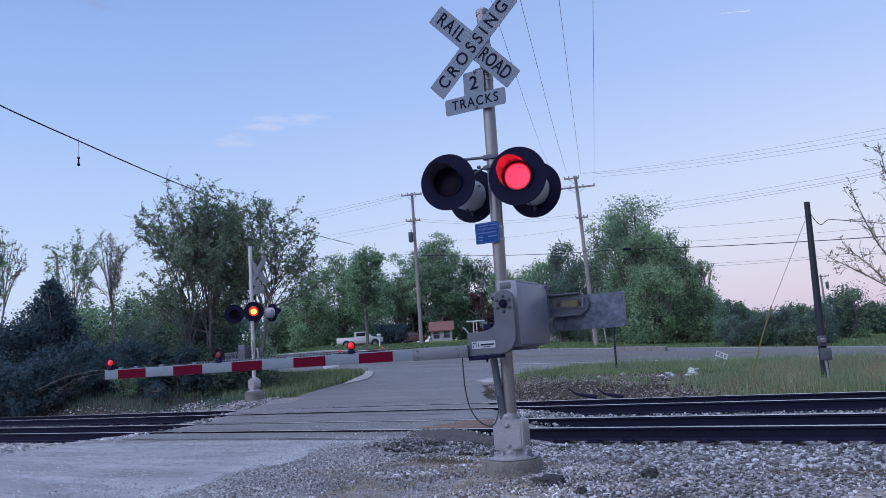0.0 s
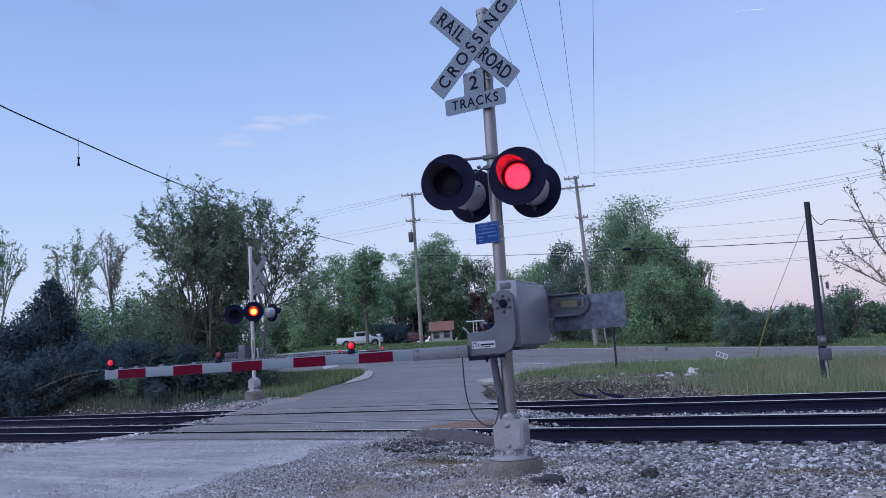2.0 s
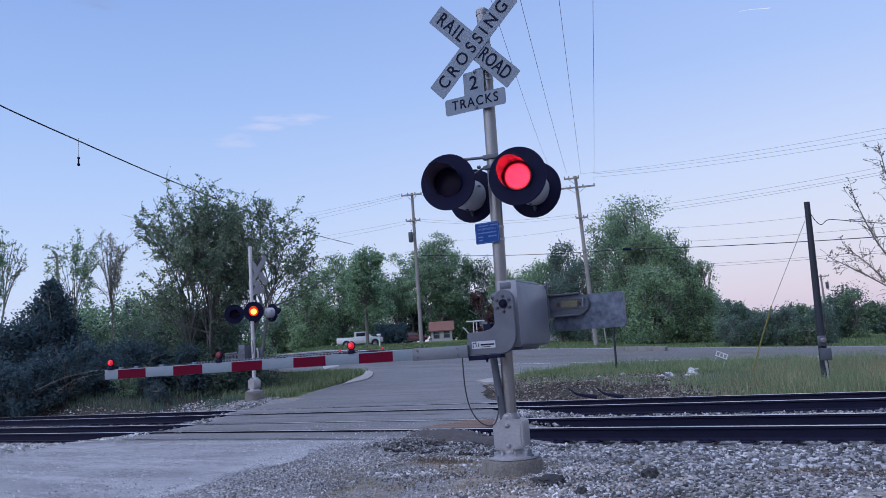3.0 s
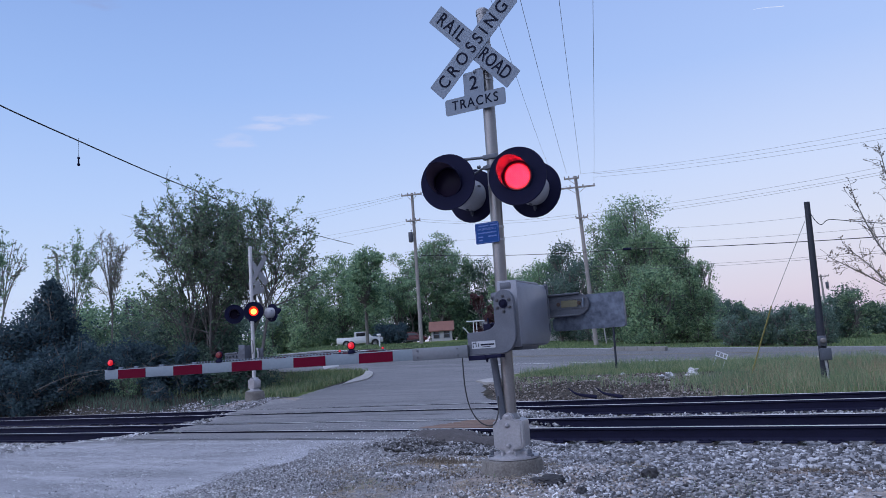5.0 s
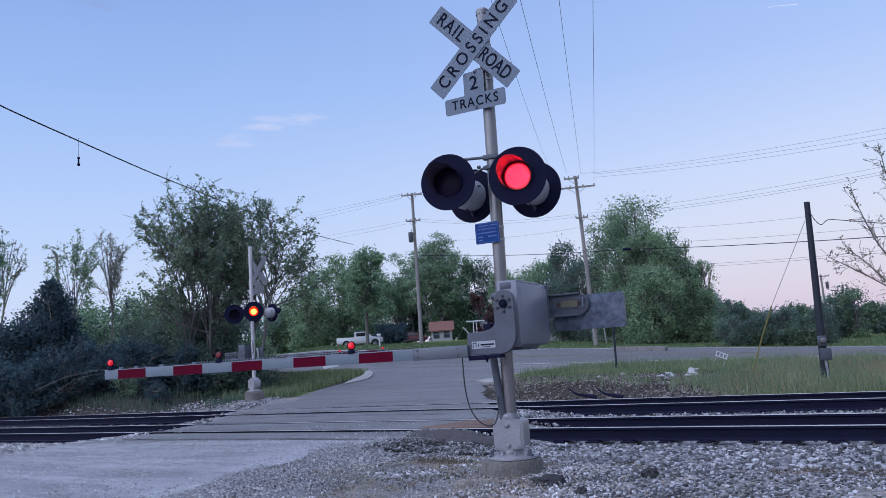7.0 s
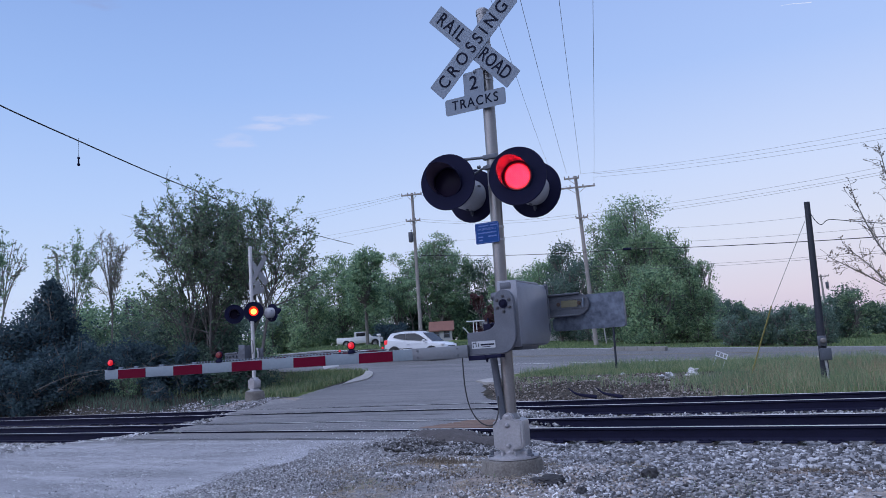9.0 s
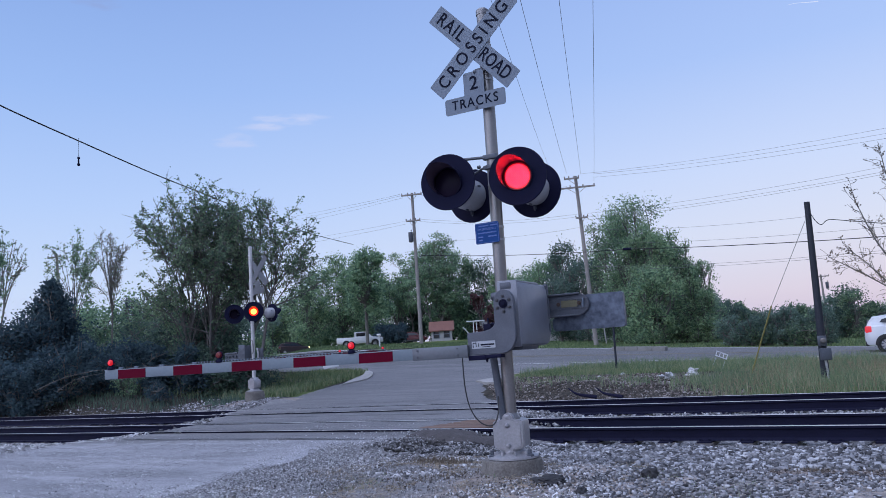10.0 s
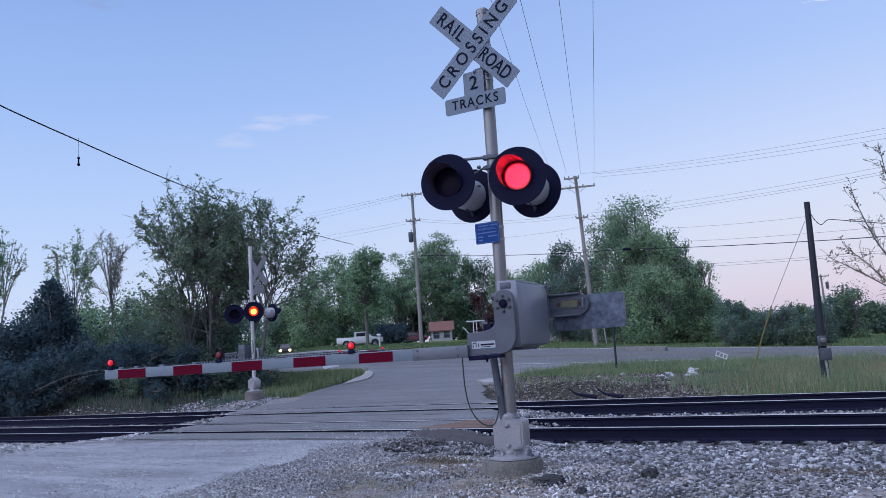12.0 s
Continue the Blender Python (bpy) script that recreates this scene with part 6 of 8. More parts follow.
    # a yard tree with a bare lower trunk
    for x, y, h, w, m, n in ((-55.07, 73.69, 12.0, 7.5, LEAF_DULL, 8000),):
        k += 1
        dome_tree("yard_tree", "yard tree with a thick bare lower trunk", on_land(x, y), h, w, 330 + k, n, 0.22, m, 34, 0.3, BARK, 0.26)
    for x, y, h, w, m, n, leaf in ((-30.03, 75.24, 11.18, 6.5, LEAF_DEEP, 9000, 0.14), (-18.6, 61.3, 12.4, 8.2, LEAF_DULL, 28000, 0.10), (-21.60, 63.85, 11.2, 6.8, LEAF_OAK, 14000, 0.12), (-17.6, 59.4, 9.2, 6.4, LEAF, 15000, 0.12), (-16.2, 60.0, 9.6, 5.4, LEAF, 15000, 0.11), (-14.9, 60.4, 8.7, 4.2, LEAF_DULL, 8500, 0.095), (-13.9, 61.4, 7.0, 3.4, LEAF_DULL, 6000, 0.09),
                                   (-14.87, 59.83, 5.6, 5.0, LEAF, 8500, 0.10), (-16.2, 56.4, 6.0, 5.4, LEAF, 10500, 0.115), (-13.6, 60.2, 4.3, 4.2, LEAF, 7000, 0.10), (-29.57, 70.86, 6.33, 6, LEAF_DEEP, 6000, 0.14), (-26.54, 70.34, 8.9, 6, LEAF_DEEP, 8000, 0.14)):
        k += 1
        dome_tree("roadside_tree", "tall green tree beside the highway", on_land(x, y), h, w, 140 + k, n, leaf, m, 60, 0.0, BARK, 0.2, group="roadside trees", fill=0.8, airy=0.95)
    # the far wood line: tall trees behind, lower ones in front down to the highway
    rnd = random.Random(5)
    for dist, first, last, count, part_of, wide, leaf, n in ((100, -0.225, 0.045, 16, 1.0, 6.0, 0.17, 3600), (72, -0.205, -0.06, 11, 0.85, 4.4, 0.115, 3800), (48.5, -0.188, -0.10, 8, 0.7, 3.0, 0.07, 4200)):
        for j in range(count):
            b = first + (last - first) * (j + rnd.uniform(-0.3, 0.3)) / (count - 1)
            slope = np.interp(b, (-0.21, -0.198, -0.17, -0.153, -0.118, -0.103, -0.078, -0.057, -0.042, -0.025, 0.05), (0.063, 0.048, 0.033, 0.030, 0.034, 0.034, 0.038, 0.047, 0.044, 0.038, 0.042))
            x, y, z = on_land(b * dist, dist)
            h = 1.35 + slope * dist * part_of * rnd.uniform(0.62, 1.25 if part_of < 1 else 1.06) - z
            k += 1
            dome_tree("far_tree", "hazy tree in the far wood line", (x, y, z), max(h * rnd.uniform(0.78, 1.18), 0.9), wide * rnd.uniform(0.55, 1.15), 200 + k, n, leaf, (LEAF_HAZE, LEAF_DEEP, LEAF_OAK, LEAF_DEEP)[j % 4], 30, 0.0, BARK, 0.2, group="far trees", airy=0.9)
    for x, y, h, w in ((-88.56, 92.72, 8, 9), (-96.15, 94.01, 9, 10), (-102.64, 90.13, 8, 10), (-108.32, 86.74, 8, 10), (-108.98, 74.71, 6, 10), (-115.72, 70.68, 6, 10), (-121.71, 67.11, 6, 10)):
        k += 1
        dome_tree("far_tree", "hazy tree in the far wood line", on_land(x, y), h, w, 200 + k, 2600, 0.34, LEAF_HAZE, 18, 0.0, BARK, 0.2, group="far trees")
    for x, y, h, w in ((-62.6, 88.0, 2.9, 4.4), (-60.8, 88.6, 2.7, 3.6)):
        k += 1
        dome_tree("cedar_tree", "low dark evergreen behind the parked truck", on_land(x, y), h, w, 600 + k, 3500, 0.16, LEAF_DARK, 30, 0.0, BARK, 0.1, group="cedars", airy=0.9)
    dome_tree("young_tree", "young pale-green tree at the wood's edge", on_land(-6.2, 58.5), 2.2, 1.3, 311, 900, 0.07, LEAF, 9, 0.15, BARK, 0.04)
    # maroon shrub and budding tree
    dome_tree("maroon_shrub", "tall maroon-leaved garden shrub", on_land(-44.54, 82.89), 6.6, 4.0, 77, 4500, 0.15, LEAF_RED, 14, 0.03, BARK, 0.1, "shrub")
    budding_tree()


# ---- grass ----
GRASS = island_mat("rough_grass", [(0.08, 0.13, 0.075), (0.125, 0.185, 0.10), (0.185, 0.235, 0.13), (0.27, 0.275, 0.18)], 0.8, 0.3)
LAWN = island_mat("fresh_grass", [(0.075, 0.12, 0.06), (0.12, 0.178, 0.08), (0.17, 0.222, 0.10), (0.25, 0.25, 0.15)], 0.8, 0.3)

# darker copy of the lawn tones, with the shade put into the colour
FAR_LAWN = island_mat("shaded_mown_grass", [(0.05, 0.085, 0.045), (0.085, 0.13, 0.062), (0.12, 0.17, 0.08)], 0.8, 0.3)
DEAD_WEED = island_mat("dead_weed_stems", [(0.07, 0.055, 0.043), (0.12, 0.097, 0.076), (0.19, 0.16, 0.125)], 0.95, 0.1)
STRAW = island_mat("dry_straw", [(0.14, 0.11, 0.075), (0.24, 0.19, 0.13), (0.34, 0.28, 0.19)], 0.9, 0.1)


def blades(name, spots, height, width, material, label, seed):
    rs = np.random.RandomState(seed)
    n = len(spots)
    h = (height * rs.uniform(0.45, 1.25, n))[:, None]
    a = rs.uniform(0, 2 * np.pi, n)
    s = np.stack([np.cos(a), np.sin(a), 0 * a], -1) * (width * rs.uniform(0.6, 1.4, n))[:, None]
    bend = np.stack([rs.randn(n) * 0.28, rs.randn(n) * 0.28, 0 * a], -1) * h
    mid = spots + np.array([0, 0, 1.0]) * h * 0.55 + bend * 0.3
    tip = spots + np.array([0, 0, 1.0]) * h + bend
    v = np.stack([spots - s, spots + s, mid + s * 0.6, mid - s * 0.6, tip], 1).reshape(-1, 3)
    i = np.arange(n)[:, None] * 5
    f = np.concatenate([i + np.array([[0, 1, 2]]), i + np.array([[0, 2, 3]]), i + np.array([[3, 2, 4]])], 1).reshape(-1, 3)
    return tagged(bulk(name, v, f, material), label, "grass", kind="stuff")


def make_grass():
    rs = np.random.RandomState(12)

    def field(n, x0, x1, y0, y1, keep, h, w, m, label, seed):
        x, y = rs.uniform(x0, x1, n), rs.uniform(y0, y1, n)
        k = keep(x, y)
        x, y = x[k], y[k]
        blades("grass", np.stack([x, y, top_of_ground(x, y) - 0.02], -1), h, w, m, label, seed)

    patch = lambda x, y: np.array([noise.noise((a * 0.5, b * 0.5, 4.0)) for a, b in zip(x, y)])
    right = lambda x, y: (x > ways(y)[1] + 0.5)
    field(60000, -14, 16, 18.1, 34.0, lambda x, y: right(x, y) & ((y > 19.3) | (x > -4.6 + patch(x, y))) & ((x > -5.2 + 0.1 * (y - 24) + patch(x, y)) | (y > 28.0 + patch(x, y) * 2)) & (patch(x, y) > -0.35), 0.38, 0.0065, GRASS, "tall rough verge grass going to seed", 1)
    field(16000, -16, -4, 27.5, 34.2, right, 0.16, 0.012, LAWN, "short green verge grass", 2)
    field(30000, -30, -19, 21.5, 34.0, lambda x, y: (x < ways(y)[0] - 0.3) & (x > -22.5 - 0.5 * (y - 21.5)) & (patch(x, y) > -0.4), 0.28, 0.014, LAWN, "green grass beside the far signal", 3)
    field(7000, -27, -19.5, 20.8, 29, lambda x, y: (x < ways(y)[0] - 0.4) & (patch(x * 1.5, y * 1.5) > -0.1), 0.42, 0.010, GRASS, "tall weeds beside the far signal", 9)
    field(9000, -44, -20, 18.4, 24, lambda x, y: (x < ways(y)[0] - 1.8) & (patch(x, y) > -0.25), 0.28, 0.014, LEAF_THICKET, "dry tangled grass on the bank", 4)
    field(9000, -6.5, 3, 5.0, 8.9, lambda x, y: right(x, y) & (patch(x * 2, y * 2) > 0.22), 0.06, 0.003, GRASS, "sparse weeds in the gravel", 5)
    field(20000, -6, 14, 18.2, 30, lambda x, y: (x > -4.4 + patch(x, y)) & (patch(x * 0.7, y * 0.7) > -0.2), 0.36, 0.0045, STRAW, "dry grass stems in the verge", 11)
    # dead weeds standing in the dirt and the ballast
    for k, (cx, cy, n, wide, h) in enumerate(((-5.3, 8.55, 420, 0.17, 0.12), (-5.62, 8.7, 260, 0.15, 0.09), (-4.95, 8.35, 200, 0.13, 0.08), (-5.9, 8.2, 160, 0.16, 0.05), (-4.4, 7.35, 240, 0.18, 0.06), (-4.9, 7.2, 180, 0.16, 0.05), (-1.05, 8.45, 150, 0.10, 0.06))):
        x, y = cx + rs.randn(n) * wide, cy + rs.randn(n) * wide * 0.6
        blades("dead_weed", np.stack([x, y, top_of_ground(x, y) - 0.01], -1), h, 0.003, DEAD_WEED, "dry brown weed tuft in the dirt", 60 + k)
    # dry straw lying about in the dirt
    n = 12000
    x, y = rs.uniform(-6.8, -2.6, n), rs.uniform(5.4, 9.3, n)
    k = right(x, y) & (patch(x * 2.2, y * 2.2) > 0.02)
    x, y = x[k], y[k]
    c = np.stack([x, y, top_of_ground(x, y) + 0.008 + rs.uniform(0, 0.022, len(x))], -1)
    a = rs.uniform(0, 2 * np.pi, len(x))
    d = np.stack([np.cos(a), np.sin(a), rs.randn(len(x)) * 0.12], -1) * rs.uniform(0.015, 0.06, len(x))[:, None]
    w = np.stack([-np.sin(a), np.cos(a), 0.3 + 0 * a], -1) * 0.0018
    v = np.stack([c - d - w, c + d - w, c + d + w, c - d + w], 1).reshape(-1, 3)
    f = (np.arange(len(x))[:, None] * 4 + np.arange(4)[None]).reshape(-1, 4)
    tagged(bulk("straw", v, f, STRAW), "flattened dry straw in the dirt", "straw", kind="stuff")
    field(5000, -6.8, -3.4, 5.6, 9.4, lambda x, y: right(x, y) & (patch(x * 2.6, y * 2.6) > 0.1), 0.055, 0.0022, STRAW, "dry flattened grass tufts in the dirt", 14)
    field(4800, -13, -4, 19.4, 28, lambda x, y: right(x, y) & (patch(x * 1.6, y * 1.6) > 0.09), 0.24, 0.010, GRASS, "weeds on the rubble bank", 8)
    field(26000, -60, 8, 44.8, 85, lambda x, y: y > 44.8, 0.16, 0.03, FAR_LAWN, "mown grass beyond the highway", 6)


# ---- poles and wires ----
def insulator(bm, p):
    lathe(bm, [(0.02, 0), (0.05, 0.03), (0.05, 0.05), (0.03, 0.06), (0.05, 0.09), (0.03, 0.13), (0, 0.14)], 8, Matrix.Translation(p))


def utility_pole(name, label, base, top, r, material, arms=(), yaw=0.0, extra=None):
    """A leaning tapered pole from base to top; arms: (height fraction, half length, offset)."""
    base, top = Vector(base), Vector(top)
    th = empty(name, Matrix.Translation(base))
    tagged(th, label, "utility pole", "utility poles")
    bm = bmesh.new()
    d = top - base
    tube(bm, [d * (k / 6) for k in range(7)], r, 14, True, r * 0.68)
    part("pole", bm, material, th)
    ends = []
    for q, half, off in arms:
        p = d * q
        ax = Matrix.Rotation(radians(yaw), 3, "Z") @ Vector((1, 0, 0))
        bm = bmesh.new()
        box(bm, (off, -r - 0.05, 0), (2 * half, 0.10, 0.12), bevel=0.01)
        for s in (-1, 1):
            tube(bm, [(off + s * half * 0.5, -r - 0.06, -0.04), (0, -r * 0.9, -0.5)], 0.018, 6)
        arm = part("crossarm", bm, material, th)
        arm.matrix_basis = Matrix.Translation(p) @ Matrix.Rotation(radians(yaw), 4, "Z")
        for s in (-0.95, -0.35, 0.35, 0.95):
            bm = bmesh.new()
            insulator(bm, (off + s * half, -r - 0.05, 0.06))
            part("insulator", bm, PORCELAIN, arm)
            ends.append(base + p + Matrix.Rotation(radians(yaw), 3, "Z") @ Vector((off + s * half, -r - 0.05, 0.2)))
    return th, ends


def wire(a, b, sag, r=0.012, name="overhead_wire", label="dark overhead wire", material=None):
    a, b = Vector(a), Vector(b)
    bm = bmesh.new()
    tube(bm, [a.lerp(b, k / 24) - Vector((0, 0, sag * 4 * (k / 24) * (1 - k / 24))) for k in range(25)], r, 5, False)
    ob = link_mesh(name, bm, material or WIRE)
    return tagged(ob, label, "wire", "overhead wires")


def make_poles():
    utility_pole("utility_pole", "short dark tarred pole with a meter box", (-2.17, 22.23, 0.12), (-2.08, 22.29, 4.68), 0.105, TAR_POLE)
    a, ea = utility_pole("utility_pole", "tall grey wooden pole with two crossarms", (-20.07, 54.40, 1.08), (-20.42, 54.19, 13.88), 0.17, WOOD_POLE, ((0.93, 1.35, 0.0), (0.985, 0.55, -0.3), (0.75, 0.45, 0.1)), 20)
    b, eb = utility_pole("utility_pole", "tall grey wooden pole with two crossarms", (-33.66, 52.11, 2.33), (-33.68, 52.10, 14.49), 0.16, WOOD_POLE, ((0.985, 0.85, 0.0), (0.81, 0.6, 0.0)), 20)
    utility_pole("utility_pole", "distant wooden pole with one crossarm", (-67.54, 43.54, 3.06), (-67.98, 43.27, 13.08), 0.16, WOOD_POLE, ((0.97, 0.8, -0.1),), 10)
    utility_pole("utility_pole", "distant wooden pole with a transformer", (-9.49, 108.47, -0.64), (-9.64, 108.38, 8.16), 0.16, WOOD_POLE, ((0.97, 0.7, 0.2),), 20)
    for p, q in (((-9.04, 108.50, 6.74), a), ((-33.78, 51.69, 10.84), b)):
        th = empty("transformer", Matrix.Translation(p))
        tagged(th, "grey cylindrical pole transformer", "transformer")
        bm = bmesh.new()
        lathe(bm, [(0, -0.45), (0.17, -0.40), (0.19, -0.36), (0.19, 0.36), (0.16, 0.40), (0, 0.42)], 16)
        part("tank", bm, DULL_STEEL, th)
        bm = bmesh.new()
        insulator(bm, (0.08, 0, 0.45))
        part("bushing", bm, PORCELAIN, th)
    # meter boxes on the short pole
    th = empty("meter_box", Matrix.Translation((-2.13, 22.08, 1.03)) @ Matrix.Rotation(radians(25), 4, "Z"))
    tagged(th, "grey electric meter box on the short pole", "meter box")
    bm = bmesh.new()
    box(bm, (0, 0, 0.02), (0.20, 0.12, 0.26), bevel=0.02)
    box(bm, (0.05, 0, -0.32), (0.26, 0.14, 0.30), bevel=0.02)
    part("case", bm, DULL_STEEL, th)
    bm = bmesh.new()
    lathe(bm, [(0.07, 0), (0.07, 0.05), (0.05, 0.07), (0, 0.075)], 16, pose(0, -0.06, 0.03, 90))
    part("meter", bm, PORCELAIN, th)
    bm = bmesh.new()
    tube(bm, [(0.02, 0, -0.4), (0.05, 0.02, -0.75), (0.04, 0.0, -0.98)], 0.03, 8)
    part("conduit", bm, GALV, th)
    # guy wire with a yellow guard
    g = empty("guy_wire", Matrix.Translation((-4.20, 23.70, 0.33)))
    tagged(g, "guy wire with a yellow plastic guard", "guy wire")
    foot, low, high = Vector((-4.20, 23.70, 0.33)), Vector((-3.35, 22.92, 2.06)), Vector((-2.18, 22.22, 4.17))
    bm = bmesh.new()
    tube(bm, [low - foot, high - foot], 0.008, 6)
    part("strand", bm, mat("pale_strand", (0.42, 0.42, 0.40), 0.6, 0.2), g, "pale twisted steel strand")
    bm = bmesh.new()
    tube(bm, [(0, 0, -0.1), low - foot], 0.020, 8)
    part("guard", bm, mat("yellow_plastic", (0.30, 0.27, 0.09), 0.6), g, "yellow plastic guard")


THIN = mat("weathered_wire", (0.22, 0.22, 0.24), 0.5, 0.3)


def make_wires():
    lab = "thin grey overhead power line"
    # lines coming overhead from behind to the tall pole
    for far, near, r in (((-22.87, 55.06, 15.36), (-10.22, 21.85, 11.72), 0.007), ((-20.95, 53.88, 14.10), (-8.81, 20.36, 11.65), 0.008), ((-20.05, 54.41, 13.98), (-7.87, 20.92, 11.57), 0.008), ((-19.26, 54.88, 13.36), (-7.05, 21.41, 11.50), 0.008)):
        a, b = Vector(far), Vector(near)
        wire(a, a + (b - a) * 1.5, 0.5, r, label=lab, material=THIN)
    # lines from the tall pole to the next one
    for a, b in (((-20.05, 54.41, 14.03), (1.25, 47.33, 11.80)), ((-19.25, 54.89, 13.96), (1.21, 47.30, 11.49)), ((-19.27, 54.88, 13.71), (1.18, 47.28, 11.22)),
                 ((-19.85, 54.53, 11.00), (0.99, 47.17, 9.77)), ((-19.80, 54.56, 10.74), (0.95, 47.15, 9.49)), ((-20.25, 54.30, 10.52), (0.94, 47.14, 9.35)),
                 ((-19.94, 54.48, 9.81), (-4.08, 46.48, 7.49)), ((-20.03, 54.43, 8.76), (0.51, 42.23, 5.92)), ((-19.98, 54.45, 7.03), (0.37, 42.14, 4.81)), ((-20.00, 54.44, 6.82), (0.35, 42.13, 4.71))):
        wire(a, b, 0.25, 0.008, label=lab, material=THIN)
    wire((-33.32, 52.32, 9.36), (-15.96, 51.03, 7.54), 0.2, 0.022, label="thick black cable to a splice")
    wire((-15.96, 51.03, 7.54), (0.44, 42.19, 5.42), 0.1, 0.022, label="thick black cable with a splice")
    bm = bmesh.new()
    p = Vector((-16.02, 50.99, 7.55))
    tube(bm, [p - Vector((0.25, 0.1, 0)), p + Vector((0.25, 0.1, 0))], 0.09, 10)
    tagged(link_mesh("cable_splice", bm, BLACK), "black cable splice case", "splice case")
    # between the two tall poles and on to the west
    for a, b in (((-32.98, 52.52, 14.25), (-21.02, 53.83, 13.15)), ((-33.28, 52.34, 12.31), (-20.50, 54.15, 11.01)), ((-33.29, 52.34, 12.13), (-20.52, 54.14, 10.80)), ((-33.53, 52.19, 10.62), (-20.29, 54.27, 10.01))):
        wire(a, b, 0.35, 0.008, label=lab, material=THIN)
    for a, b in (((-34.47, 51.63, 14.46), (-82.90, 78.63, 21.71)), ((-34.03, 51.89, 14.43), (-82.92, 78.61, 20.89)), ((-34.29, 51.74, 14.17), (-82.93, 78.60, 20.23)), ((-34.31, 51.73, 12.21), (-82.98, 78.58, 18.43)), ((-34.24, 51.77, 11.97), (-83.00, 78.56, 17.62))):
        wire(a, b, 0.3, 0.008, label=lab, material=THIN)
    # service drop to the short pole
    bm = bmesh.new()
    tube(bm, smooth_path([(-2.02, 22.20, 4.36), (-1.92, 22.14, 4.14), (-1.80, 22.22, 4.03), (-1.62, 22.21, 4.13), (-1.15, 21.44, 3.95), (-0.31, 19.61, 3.56), (0.72, 16.74, 3.11)], 5), 0.010, 6)
    tagged(link_mesh("service_cable", bm, WIRE), "black service cable with a drip loop", "wire", "overhead wires")
    # heavy cable over the road with a hanging hook
    bm = bmesh.new()
    tube(bm, smooth_path([(-21.18, 9.48, 9.76), (-22.20, 12.37, 9.47), (-23.42, 15.72, 9.32), (-25.24, 19.87, 9.32), (-26.78, 23.61, 9.35), (-30.17, 30.91, 9.61), (-33.26, 38.38, 9.84), (-37.96, 49.55, 10.60)], 6), 0.022, 6)
    tagged(link_mesh("heavy_cable", bm, WIRE), "heavy black cable across the road", "wire", "overhead wires")
    th = empty("hanging_handset", Matrix.Translation((-23.44, 15.71, 8.62)) @ Matrix.Rotation(radians(-30), 4, "Z"))
    tagged(th, "black telephone handset hanging from the heavy cable", "handset")
    bm = bmesh.new()
    tube(bm, [(0.02, 0, 0.80), (0.012, 0, 0.4), (0.0, 0, 0.12)], 0.006, 6)
    part("cord", bm, WIRE, th)
    bm = bmesh.new()
    tube(bm, smooth_path([(0.02, 0, 0.12), (-0.025, 0, 0.04), (-0.025, 0, -0.06), (0.03, 0, -0.13)], 5), 0.026, 8)
    for z, r in ((0.11, 0.045), (-0.12, 0.05)):
        lathe(bm, [(0, -0.02), (r, -0.02), (r, 0.02), (0, 0.03)], 12, pose(0.03, 0, z, 0, 60 if z > 0 else 120, 0))
    part("grip", bm, BLACK, th)


# ---- buildings beyond the highway ----
ROOF_RED = mat("rusty_red_roofing", (0.20, 0.092, 0.072), 0.85, 0.0, (0.13, 0.062, 0.052), 1.5, 12, 0.2)
SIDING = mat("pale_siding", (0.46, 0.46, 0.47), 0.8, 0.0, (0.32, 0.32, 0.33), 1.0, 20, 0.1)
ROOF_GREY = mat("grey_shingles", (0.14, 0.14, 0.15), 0.9, 0.0, (0.09, 0.09, 0.095), 1.5, 20, 0.3)
PANE = glass("dark_window_glass", (0.02, 0.025, 0.03))


